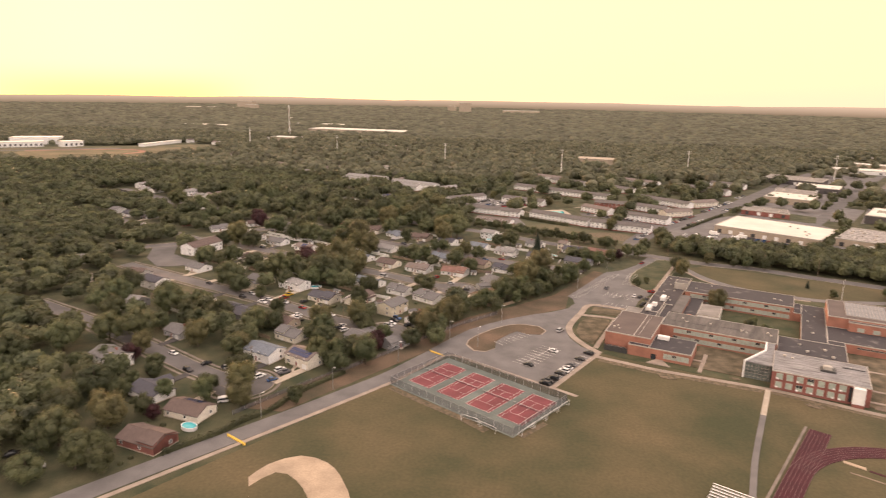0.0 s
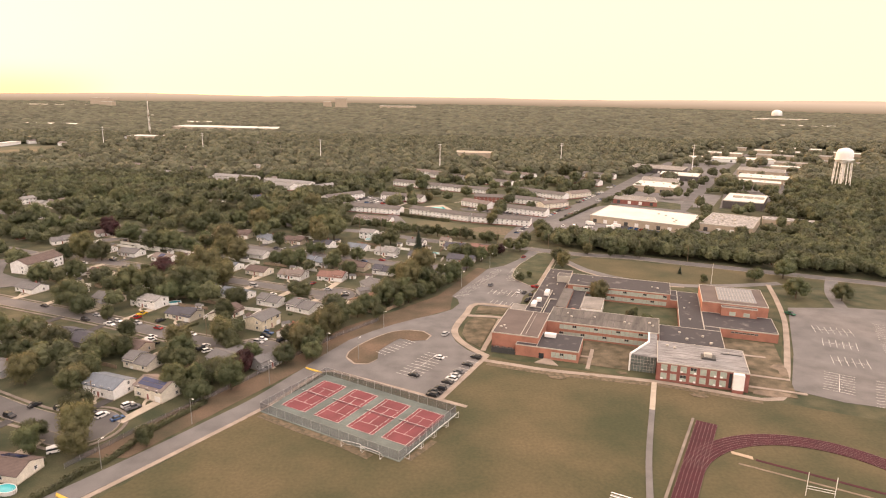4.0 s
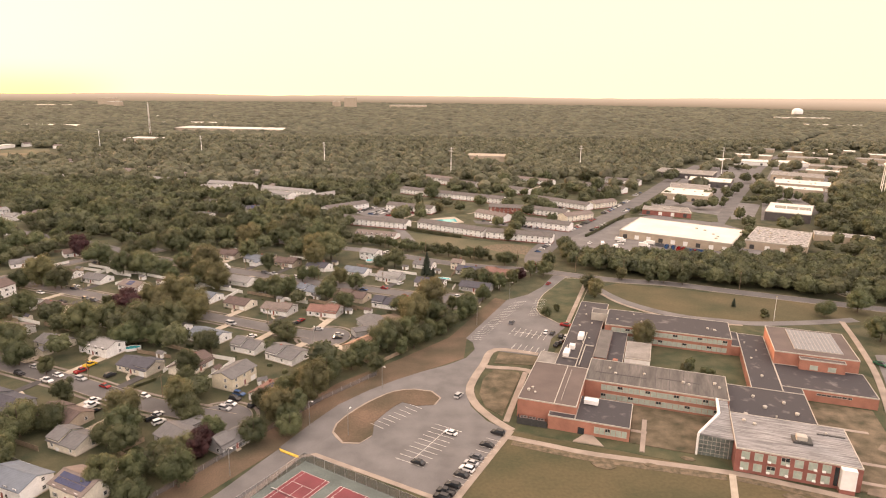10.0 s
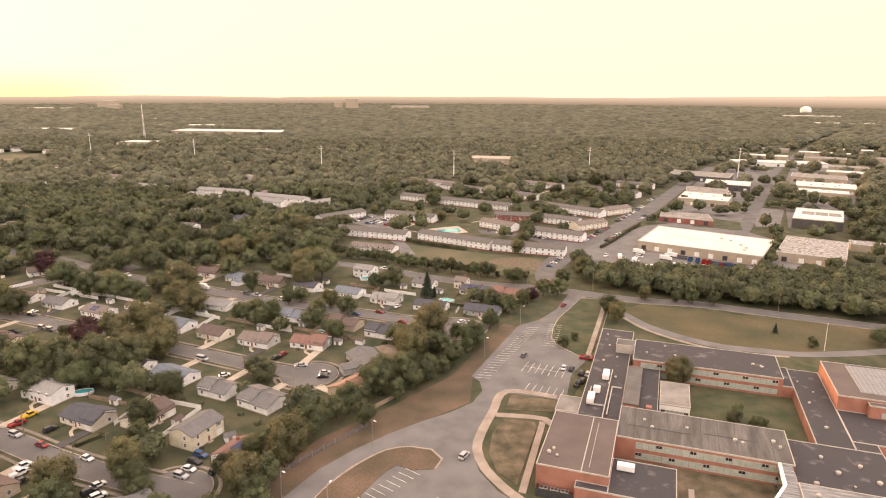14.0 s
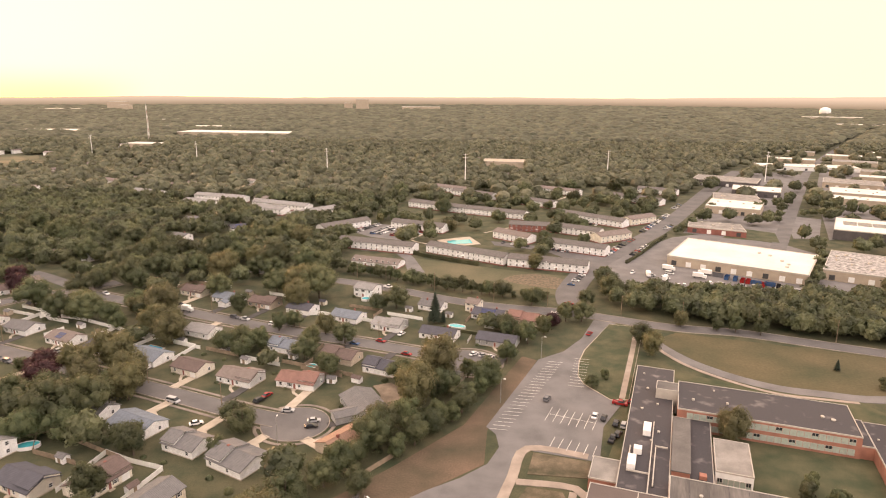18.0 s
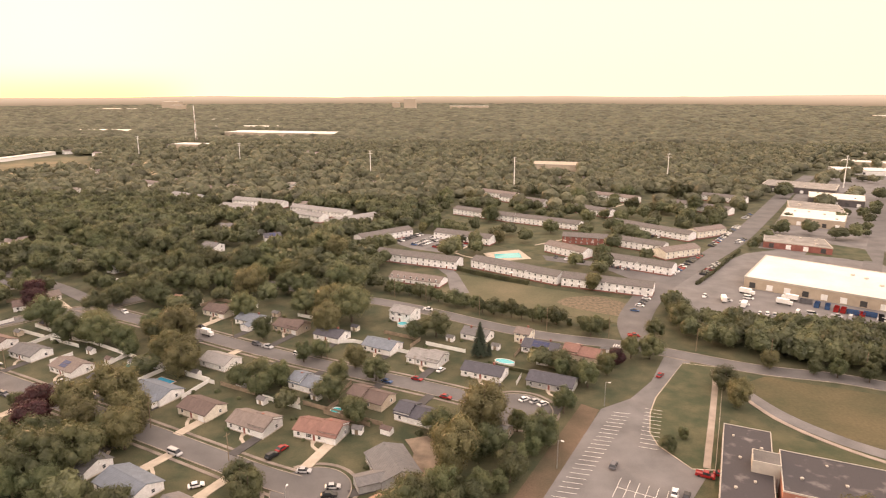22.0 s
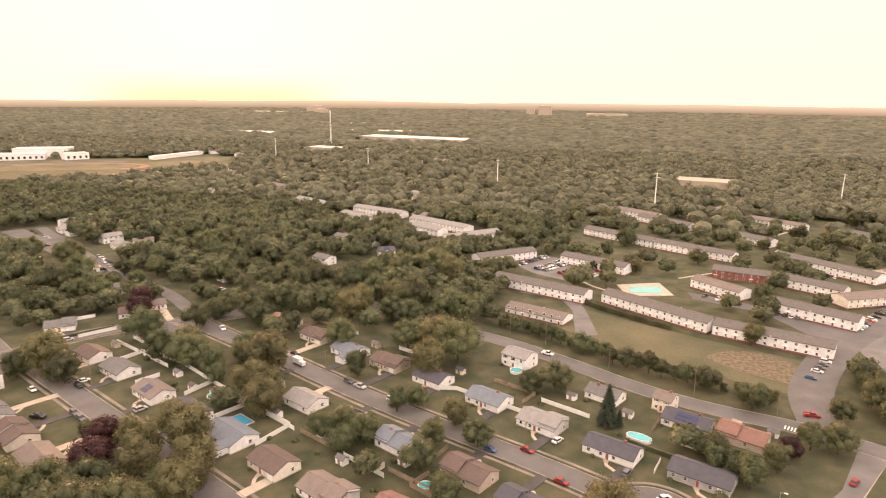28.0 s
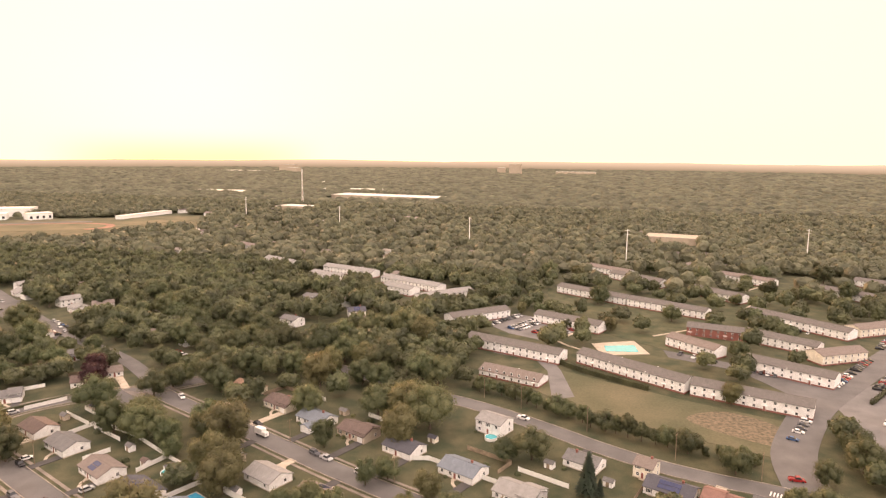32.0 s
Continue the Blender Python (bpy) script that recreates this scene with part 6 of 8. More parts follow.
PAINTS = {"white": (0.75, 0.74, 0.72), "silver": (0.42, 0.42, 0.42), "black": (0.02, 0.02, 0.022), "grey": (0.12, 0.12, 0.13), "red": (0.28, 0.02, 0.02), "blue": (0.04, 0.09, 0.2), "yellow": (0.6, 0.38, 0.03), "green": (0.02, 0.1, 0.06)}
PAINT_M = {k: mat(f"{k}_car_paint", v, 0.25, 0.05, 0.5, 5, space="object") for k, v in PAINTS.items()}
WHEEL = Mesh().rod((0, -0.11, 0), (0, 0.11, 0), 0.33, n=12).mesh("wheel", M_TYRE)
CARS, FAR_BODY = {}, {}
TAIL = mat("red_tail_light", (0.3, 0.01, 0.01), 0.2, 0.05)


def car(x, y, ang, colour="", kind="", where="parked on a street", far=False):
    colour = colour or vrng.choice(["white", "white", "silver", "silver", "black", "black", "grey", "grey", "red", "blue"])
    kind = kind or vrng.choice(["sedan", "sedan", "suv", "suv", "pickup"])
    if (colour, kind) not in CARS:
        b, gl, r, L, W = car_parts(kind)
        CARS[colour, kind] = (b.mesh("body", PAINT_M[colour]), gl.mesh("glazing", M_GLASS), r.mesh("roof_panel", PAINT_M[colour]), L, W)
    b, gl, r, L, W = CARS[colour, kind]
    take_disc(x, y, 2.2)
    w = thing("car", pose(x, y, 0.2 if not far else 0.06, 0, 0, ang + vrng.uniform(-2, 2)), f"{colour} {kind} {where}", "car", "parked cars")
    if far:
        if (colour, kind) not in FAR_BODY:
            fb, rim = car_parts(kind)[0], Mesh()
            for sx in (-0.3, 0.3):
                for sy in (-1, 1):
                    rim.rod((sx * L, sy * (W / 2 - 0.1) - 0.11, 0.33), (sx * L, sy * (W / 2 - 0.1) + 0.11, 0.33), 0.33, n=8)
            n = len(fb.f)
            fb.add(rim.v, rim.f)
            FAR_BODY[colour, kind] = fb.mesh("body", PAINT_M[colour])
            FAR_BODY[colour, kind].materials.append(M_TYRE)
            for f in list(FAR_BODY[colour, kind].polygons)[n:]:
                f.material_index = 1
        b = FAR_BODY[colour, kind]
    part("body", b, M_GLASS, w)
    part("glazing", gl, M_GLASS, w)
    part("roof_panel", r, M_GLASS, w)
    for sx in () if far else (-0.3, 0.3):
        for sy in (-1, 1):
            part("wheel", WHEEL, M_TYRE, w, "", Matrix.Translation((sx * L, sy * (W / 2 - 0.1), 0.33)))
    return w


vrng = random.Random(8)
# school car park
for x, y, c, k in ((33.4, 174.4, "black", "suv"), (29.2, 166.7, "black", "sedan"), (25.3, 159.5, "grey", "sedan"), (23.6, 156.0, "silver", "sedan"), (22.1, 152.7, "white", "suv"), (20.4, 149.7, "black", "sedan"), (17.7, 144.2, "black", "suv"), (15.6, 141.0, "black", "pickup"), (14.4, 138.6, "black", "suv")):
    car(x, y, 152, c, k, "parked nose-in beside a walk")
car(17.4, 174.1, 150, "white", "sedan", "parked in a marked bay")
car(7.1, 156.1, 150, "black", "sedan", "parked in a marked bay")
car(20.9, 201.5, 60, "silver", "suv", "driving slowly on the school drive")
car(49.2, 281.2, 68, "grey", "suv", "standing on the school drive")
for x, y, c, k, a in ((64.4, 268.7, "white", "sedan", 68), (67.3, 267.3, "black", "sedan", 68), (70.6, 263.4, "black", "suv", 68), (73.0, 262.3, "silver", "suv", 68), (75.6, 278.3, "red", "pickup", -20), (80.5, 279.0, "red", "sedan", -20), (67, 253, "black", "pickup", 60), (69.5, 256, "black", "suv", 60)):
    car(x, y, a, c, k, "parked beside the school block")
car(202.8, 234.5, -60, "green", "pickup", "parked at the edge of an empty car park")
# streets: x, y, direction, colour, kind
for x, y, a, c, k in ((-208.7, 321.0, -24, "white", "sedan"), (-194.3, 329, -24, "black", "suv"), (-188, 305, 10, "black", "pickup"), (-178, 311.0, -24, "grey", "suv"), (-172.5, 308.5, -24, "grey", "suv"), (-157.6, 320.7, 66, "silver", "suv"), (-132.5, 310, 66, "grey", "sedan"), (-112.8, 301.5, 66, "white", "sedan"), (-95.9, 365.5, -24, "grey", "suv"), (-89.9, 362.8, -24, "silver", "pickup"), (-73.5, 355.8, -24, "white", "suv"), (-160, 393.5, -24, "black", "sedan"), (-154, 390, -24, "black", "sedan"), (-180, 401.4, -40, "white", "pickup"), (-130.7, 384, -24, "black", "sedan"), (-30.5, 333.0, -22, "blue", "sedan"), (-18.9, 336.2, -22, "red", "sedan"), (-6.2, 321.7, -22, "red", "sedan"), (-10.2, 345.5, 60, "white", "sedan"), (12.6, 332.6, 66, "grey", "suv"), (23.2, 322.5, 40, "white", "sedan"), (27.1, 321.3, 40, "silver", "sedan"), (29.9, 319.6, 40, "white", "sedan"), (-24, 419.5, -20, "white", "pickup"), (78.3, 348.5, 60, "red", "sedan")):
    car(x, y, a, c, k)
for x, y, a, c, k in ((76, 391.5, 0, "red", "pickup"), (-88.5, 275.5, -22, "silver", "van"), (-44.7, 269.6, 0, "silver", "sedan"), (-33.9, 262.5, 10, "silver", "sedan"), (-34.0, 258.6, 10, "black", "sedan"), (-57.2, 276.8, 60, "black", "suv"), (-55.5, 281.2, 62, "red", "sedan"), (-73.8, 259.5, 30, "white", "sedan"), (-138.5, 215.6, -24, "white", "sedan"), (-127.8, 212.6, -24, "silver", "suv"), (-115.2, 206.4, -24, "red", "sedan"), (-96.6, 198.8, -24, "white", "sedan"), (-118.2, 216.2, 60, "black", "suv"), (-131.6, 219.8, 62, "red", "pickup"), (-131.2, 225.8, 62, "yellow", "pickup"), (-63.7, 189.6, -20, "silver", "suv"), (-62.8, 193.3, -20, "white", "sedan"), (-62.3, 197.0, -20, "black", "suv"), (-62.0, 201.0, -20, "blue", "suv"), (-54.1, 192.3, 60, "black", "suv"), (-50.4, 191.6, 60, "black", "sedan"), (-112.2, 190.6, 60, "white", "pickup"), (-109.0, 186.9, 60, "black", "sedan"), (-85.9, 184.8, 50, "white", "sedan"), (-83.0, 179.4, 50, "white", "suv")):
    car(x, y, a, c, k)
for x, y, a, c, k in ((-86.6, 181.5, 50, "black", "suv"), (-115.9, 131.8, 55, "silver", "suv"), (-117.5, 127.5, 55, "black", "suv"), (-112.9, 122.0, -20, "white", "sedan"), (-106.0, 123.3, 60, "black", "pickup"), (-103.2, 122.5, 60, "grey", "sedan"), (-100.2, 121.7, 60, "white", "suv"), (-94.0, 119.7, 50, "blue", "sedan"), (-94.6, 129.2, 50, "white", "suv"), (-92.2, 127.4, 50, "grey", "pickup"), (-103.4, 100.5, 40, "white", "suv"), (-185.7, 236.9, -24, "black", "sedan"), (-152.4, 223.4, -24, "silver", "sedan"), (-146.2, 220.5, -24, "black", "sedan"), (-154.5, 216.6, -24, "black", "suv"), (-140.2, 210.8, -24, "white", "pickup"), (-113.5, 193.9, 60, "white", "pickup"), (-196.2, 333.4, 60, "white", "sedan"), (-230, 345, -24, "white", "sedan"), (-238, 366, 60, "silver", "suv"), (-217, 397, 45, "silver", "sedan")):
    car(x, y, a, c, k)
for x, y, a, c, k in ((-331.1, 484.2, -30, "white", "suv"), (-320.2, 477, -30, "silver", "sedan"), (-327.5, 386.3, -28, "white", "sedan"), (-313.9, 379.1, -28, "white", "sedan"), (-304.3, 374.8, -28, "black", "sedan"), (-289.8, 360.2, -28, "silver", "suv"), (-269.3, 348, 0, "black", "pickup"), (-225.6, 459.6, 60, "red", "sedan"), (-219, 455.9, 60, "white", "suv"), (-202.7, 427.8, 40, "white", "sedan")):
    car(x, y, a, c, k)
for x, y, a, c, k in ((-147.2, 136, -26, "white", "sedan"), (-131.5, 121, -26, "black", "suv"), (-127.6, 129, 60, "black", "sedan"), (-117, 127.4, 60, "silver", "suv"), (-103.5, 99, 30, "white", "van"), (-151, 52, 40, "black", "sedan"), (-138, 47, 40, "silver", "sedan")):
    car(x, y, a, c, k)
# apartment car parks
def car_row(x0, y0, x1, y1, n, ang, where, fill=0.9):
    for k in range(n):
        if vrng.random() < fill:
            s = k / max(1, n - 1)
            car(x0 + (x1 - x0) * s, y0 + (y1 - y0) * s, ang, "", "", where, True)


LANE = "parked along an apartment lane"
car_row(81.5, 424, 95.8, 453.2, 8, -20, LANE, 0.6)
car_row(120.2, 501, 152, 551.5, 18, -24, LANE)
car_row(167, 579, 211, 654, 20, -24, LANE)
car_row(228, 688, 240, 708, 6, -24, LANE)
car_row(137.4, 498, 156.4, 528.6, 10, -24, LANE)
car_row(190, 591, 199, 605, 4, -24, LANE)
LOT = "parked in an apartment car park"
for x0, y0, x1, y1, n in ((-65.2, 569, -50.4, 597, 10), (-51, 563, -38, 591, 11), (-45.6, 561, -32.5, 587, 10), (-34.5, 557, -24, 574, 7), (-23, 549.7, -11.8, 569, 8)):
    car_row(x0, y0, x1, y1, n, -27, LOT)
car_row(-38, 593, -15, 582.5, 8, 65, LOT, 0.8)
car_row(51, 535, 68, 524, 6, 65, LOT, 0.8)
STRIP = "parked along a tree-lined street"
car_row(-352, 486, -318, 469, 9, 62, STRIP, 0.85)
car_row(-346, 495, -322, 484, 5, -26, STRIP, 0.8)
car_row(-440, 524, -408, 509, 8, 62, STRIP, 0.8)
car_row(-462, 545, -420, 526, 6, -26, STRIP, 0.8)
car_row(82.7, 515, 95, 509, 5, 65, LOT)
car_row(111, 618, 139, 602, 8, 65, LOT, 0.8)
car_row(34, 728, 74, 698, 9, 60, LOT, 0.7)
# warehouse yard vehicles
for k, (x, y) in enumerate(((127, 456), (137, 450), (144, 444), (167, 433), (173, 431), (184, 428.5), (190, 427), (204, 424), (212, 419), (150, 455))):
    car(x, y, vrng.choice([58, 62, -30]), vrng.choice(["white", "white", "silver", "grey"]), vrng.choice(["van", "van", "pickup"]), "parked in a warehouse yard", True)


def box_truck(x, y, ang, label, long=4.6):
    tk = thing("delivery_truck", pose(x, y, 0.2, 0, 0, ang), label, "truck", "trucks")
    part("cargo_box", Mesh().chamfered(1.4 - long, -1.15, 0.9, 1.4, 1.15, 3.3, 0.06), M_WHITE, tk)
    part("cab", Mesh().chamfered(1.42, -1.0, 0.5, 3.2, 1.0, 2.3, 0.25), M_WHITE, tk)
    part("windscreen", Mesh().add([(3.22, -0.85, 1.5), (3.22, 0.85, 1.5), (2.98, 0.8, 2.1), (2.98, -0.8, 2.1)], [(0, 1, 2, 3)]), M_GLASS, tk)
    part("chassis", Mesh().box(1.6 - long, -0.6, 0.5, 3.0, 0.6, 0.88), M_DARKMETAL, tk)
    for sx in (2.6 - long, 2.2):
        for sy in (-0.95, 0.95):
            part("wheel", WHEEL, M_TYRE, tk, "", pose(sx, sy, 0.42) @ Matrix.Scale(1.25, 4))
    take_disc(x, y, 4)


box_truck(-123.3, 374.6, -23, "white box delivery truck parked on a street")
for x, y, a in ((152.7, 463, -40), (166, 445.5, -34), (171, 455, 146), (143, 441, 60), (135, 450, 80)):
    box_truck(x, y, a, "white box truck parked in a warehouse yard", 6.2)
SKIP = Mesh().prism([(-3, -1.2), (3, -1.2), (3, 1.2), (-3, 1.2)], 0.2, 0.4)
for q in (-1.2, 1.12):
    SKIP.box(-3, q, 0.401, 3, q + 0.08, 2.3)
for q in (-3, 2.92):
    SKIP.box(q, -1.119, 0.401, q + 0.08, 1.119, 2.3)
RIB = Mesh().box(-0.06, -0.1, 0.3, 0.06, 0, 2.35).mesh("rib", M_DARKMETAL)
for x, y, c in ((178, 449.5, "grey"), (181.5, 444.5, "blue"), (185.5, 441.8, "blue"), (188.4, 438.2, "red"), (191, 436.5, "red"), (194.5, 433.5, "blue"), (196.6, 429.5, "red"), (201.3, 430.7, "blue"), (204, 426, "black"), (187.5, 414.8, "blue"), (192.5, 411.5, "blue"), (167.5, 419.3, "black")):
    sk = thing("roll_off_container", pose(x, y, 0.05, 0, 0, vrng.choice([58, 62, -33])), f"{c} open steel container in a warehouse yard", "container", "yard containers")
    part("body", SKIP.mesh("body", PAINT_M[c]), PAINT_M[c], sk)
    for k in range(3):
        part("rib", RIB, M_DARKMETAL, sk, "", Matrix.Translation((-2 + k * 2.0, -1.203, 0)))
    take_disc(x, y, 3)
car_row(147, 430, 160, 426, 5, 70, "parked in a warehouse yard", 1)


# ---- fences, pools, sheds ----
for pts in ([(-195, 366.7), (-172.4, 360.9), (-147.4, 348.4), (-123, 337.5), (-100.4, 327.1)], [(-129.4, 322.3), (-123, 337)], [(-104.5, 312), (-100.4, 327.1)], [(-171.4, 347), (-175.5, 338)], [(-150.5, 335.6), (-147.4, 348.4)], [(-98.5, 219.9), (-94.8, 240.4), (-84.9, 235.7)], [(-78.8, 212.1), (-73.1, 231.8), (-84.9, 235.7)], [(-236.8, 370.4), (-228.3, 384.8)], [(-199.5, 350.5), (-195, 366.7)],
            [(-61, 370.5), (-53, 372.5), (-24, 361)], [(20.5, 335.5), (22.5, 343)], [(-252, 396), (-262, 382)]):
    fence_run("vinyl_fence", pts, 1.8, 2.4, 0.065, M_VINYL, M_VINYL, "white vinyl privacy fence round a back yard", "fence", 0.05)
for pts in ([(-130, 263), (-118, 240)], [(-118, 240), (-101, 234)], [(-127, 250), (-112, 257)], [(-58, 312), (-26, 299)], [(-48, 317), (-44, 330)], [(40, 372), (42, 357)], [(24, 374), (20, 362)], [(-90, 326), (-84, 341)], [(-145, 414), (-140, 425), (-118, 416)]):
    fence_run("wood_fence", pts, 1.8, 2.4, 0.065, M_FENCEWOOD, M_FENCEWOOD, "weathered brown wooden back yard fence", "fence", 0.05)
for pts in ([(-96, 90), (-84, 112), (-72, 130), (-58, 152), (-45, 174), (-30, 198), (-12, 220)],):
    fence_run("chain_link_fence", pts, 1.8, 5.0, 0.04, M_METAL, M_MESHWIRE, "low chain-link fence along the school boundary", "fence", 0.02)


def round_pool(x, y, r, ry=None, ang=0.0):
    ry = ry or r
    w = thing("garden_pool", pose(x, y, 0, 0, 0, ang), "round above-ground garden pool with turquoise water", "pool", "garden pools")
    ring = [(math.cos(2 * math.pi * i / 24), math.sin(2 * math.pi * i / 24)) for i in range(24)]
    wall = Mesh().add([(a * (r + d), b * (ry + d), z) for d, z in ((0.02, 0), (0.2, 0), (0.2, 1.2), (0.02, 1.2)) for a, b in ring],
                      [(q * 24 + k, q * 24 + (k + 1) % 24, (q + 1) % 4 * 24 + (k + 1) % 24, (q + 1) % 4 * 24 + k) for q in range(4) for k in range(24)])
    part("pool_wall", wall, M_WHITE, w)
    part("water", Mesh().prism([(a * r, b * ry) for a, b in ring], 0.0, 1.02), M_WATER, w)
    part("ladder", Mesh().rod((r + 0.3, -0.3, 0), (r + 0.05, -0.3, 1.9), 0.04).rod((r + 0.3, 0.3, 0), (r + 0.05, 0.3, 1.9), 0.04).rod((r + 0.2, -0.3, 0.7), (r + 0.2, 0.3, 0.7), 0.03), M_METAL, w)
    take_disc(x, y, r + 1)
    take_disc(x, y - 5, r + 2)


round_pool(-138.5, 337.5, 2.6)
round_pool(15.9, 355.5, 4.2, 2.2, -20)
round_pool(-44.2, 307, 2.0)
round_pool(-33.9, 396.5, 2.4)
round_pool(-106.7, 163.8, 3.4, 2.4, -20)
round_pool(-106, 78.5, 3.0, 2.0, -20)
round_pool(-121.9, 243.6, 3.4, 2.0, 20)
rp = thing("garden_pool", pose(-118.9, 325.6, 0, 0, 0, -24), "rectangular blue garden pool in a fenced yard", "pool", "garden pools")
part("coping", Mesh().box(-4.6, -2.6, 0, 4.6, 2.6, 0.24), M_CONC, rp)
part("water", Mesh().box(-4.1, -2.1, 0.1, 4.1, 2.1, 0.26), mat("bright_pool_water", (0.05, 0.32, 0.5), 0.08, 0.1, 0.5, 8), rp)
for x, y, a in ((-73.2, 311.6, -24), (-164.9, 350, -24), (-54.4, 317.0, -24), (-33.5, 294, -10), (-140, 340, 60), (-106, 236, -24), (-9, 379, -24), (12, 371, -24), (-56, 211, 30), (60, 372, -20)):
    sd = thing("garden_shed", pose(x, y, 0, 0, 0, a), "small white garden shed with grey roof in a back yard", "shed", "garden sheds")
    gable(sd, 3.4, 2.6, 2.0, 0.8, ROOFS["grey"], 0.2, wall=WALLS["white"], thick=0.1)
    part("door", Mesh().box(-0.6, -1.36, 0.05, 0.6, -1.29, 1.8), M_FENCEWOOD, sd)
    take_disc(x, y, 3)

# fences and sheds behind the houses of the nearer streets
yrng = random.Random(31)
for m, L, W in YARD_BACKS:
    p = m.translation
    if not (-250 < p.x < 60 and 120 < p.y < 425):
        continue
    reach = W / 2 + yrng.uniform(10, 12.5)
    ends = [(m @ Vector((q, reach, 0))).xy for q in (-L / 2 - 2.5, 0, L / 2 + 2.5)]
    if yrng.random() < 0.55 and all(free(q.x, q.y) for q in ends):
        white = yrng.random() < 0.45
        run = [tuple(ends[0]), tuple(ends[2])]
        if yrng.random() < 0.6:
            run.append(tuple((m @ Vector((L / 2 + 2.5, W / 2 + 2.0, 0))).xy))
        fence_run("vinyl_fence" if white else "wood_fence", run, 1.8, 4.0, 0.065, M_VINYL if white else M_FENCEWOOD, M_VINYL if white else M_FENCEWOOD,
                  "white vinyl privacy fence round a back yard" if white else "weathered brown wooden back yard fence", "fence", 0.05)
    q = m @ Vector((yrng.uniform(-L / 2, L / 2), W / 2 + yrng.uniform(7, 9), 0))
    if yrng.random() < 0.4 and free(q.x, q.y, 2):
        sd = thing("garden_shed", pose(q.x, q.y, 0, 0, 0, math.degrees(m.to_euler().z)), "small white garden shed with grey roof in a back yard", "shed", "garden sheds")
        gable(sd, yrng.uniform(2.6, 4.0), 2.6, 2.0, 0.8, ROOFS[yrng.choice(["grey", "slate", "brown"])], 0.2, wall=WALLS[yrng.choice(["white", "cream", "tan"])], thick=0.1)
        part("door", Mesh().box(-0.6, -1.36, 0.05, 0.6, -1.29, 1.8), M_FENCEWOOD, sd)
        take_disc(q.x, q.y, 2.5)


# ---- lamps, poles, flag ----
def street_lamp(x, y, h=8.5, ang=0.0):
    w = thing("street_lamp", pose(x, y, 0, 0, 0, ang), "pale metal street lamp with a short arm beside the drive", "street lamp", "street lamps")
    part("pole", Mesh().rod((0, 0, 0), (0, 0, h), 0.12, 0.07, 8), M_METAL, w)
    part("arm", Mesh().rod((0, 0, h - 0.1), (1.2, 0, h + 0.15), 0.05), M_METAL, w)
    part("lamp_head", Mesh().chamfered(0.9, -0.2, h + 0.06, 1.8, 0.2, h + 0.26, 0.05), M_WHITE, w)


for x, y, a in ((-85, 90, 60), (-67.6, 117, -30), (-48.9, 148.8, -30), (-31, 178.7, -30), (-16.9, 172.6, 60), (-8.6, 207.5, -40), (31.8, 278.9, -20), (52.2, 321, -20), (-42.6, 247.6, 90)):
    street_lamp(x, y, 9.5, a)


def utility_pole(x, y, ang, h=11.0):
    w = thing("utility_pole", pose(x, y, 0, 0, 0, ang), "weathered wooden utility pole with crossarm", "utility pole", "utility poles")
    part("pole", Mesh().rod((0, 0, 0), (0, 0, h), 0.17, 0.11, 7), M_WOODPOLE, w)
    part("crossarm", Mesh().box(-1.2, -0.06, h - 0.8, 1.2, 0.06, h - 0.65), M_WOODPOLE, w)


for x, y in ((-80, 452), (-45, 440), (-26.5, 431), (3, 414), (36, 397), (64, 388.5), (100, 376), (128, 367), (160, 355), (190, 342), (-115, 466)):
    utility_pole(x, y, 65)
for x, y in ((-70, 273.8), (-150, 311.5), (-105, 291), (-190, 331), (-20, 338.5), (-60, 353), (-110, 373), (-90, 199), (-125, 213), (-108, 131)):
    utility_pole(x, y, 65, 9.5)
fl = thing("flagpole", pose(184, 289, 0), "tall white flagpole in front of the school", "flagpole")
part("pole", Mesh().rod((0, 0, 0), (0, 0, 13), 0.12, 0.06, 8), M_WHITE, fl)
part("finial", Mesh().lathe([(0.02, 13.0), (0.16, 13.1), (0.16, 13.25), (0.02, 13.35)], 8), M_YELLOW, fl)

# ---- sports equipment ----
def goal(m, wd=7.0, h=2.4, d=2.0):
    w = thing("soccer_goal", m, "white portable soccer goal frame with net", "soccer goal", "soccer goals")
    for s in (-1, 1):
        part("post", Mesh().rod((s * wd / 2, 0, 0), (s * wd / 2, 0, h), 0.06), M_WHITE, w)
        part("stay", Mesh().rod((s * wd / 2, 0, h), (s * wd / 2, d, 0.05), 0.04), M_WHITE, w)
        part("ground_bar", Mesh().rod((s * wd / 2, 0, 0.05), (s * wd / 2, d, 0.05), 0.04), M_WHITE, w)
    part("crossbar", Mesh().rod((-wd / 2, 0, h), (wd / 2, 0, h), 0.06), M_WHITE, w)
    part("back_bar", Mesh().rod((-wd / 2, d, 0.05), (wd / 2, d, 0.05), 0.04), M_WHITE, w)
    part("net", Mesh().add([(-wd / 2, 0, h), (wd / 2, 0, h), (wd / 2, d, 0.06), (-wd / 2, d, 0.06)], [(0, 1, 2, 3)]), M_MESHWIRE, w)


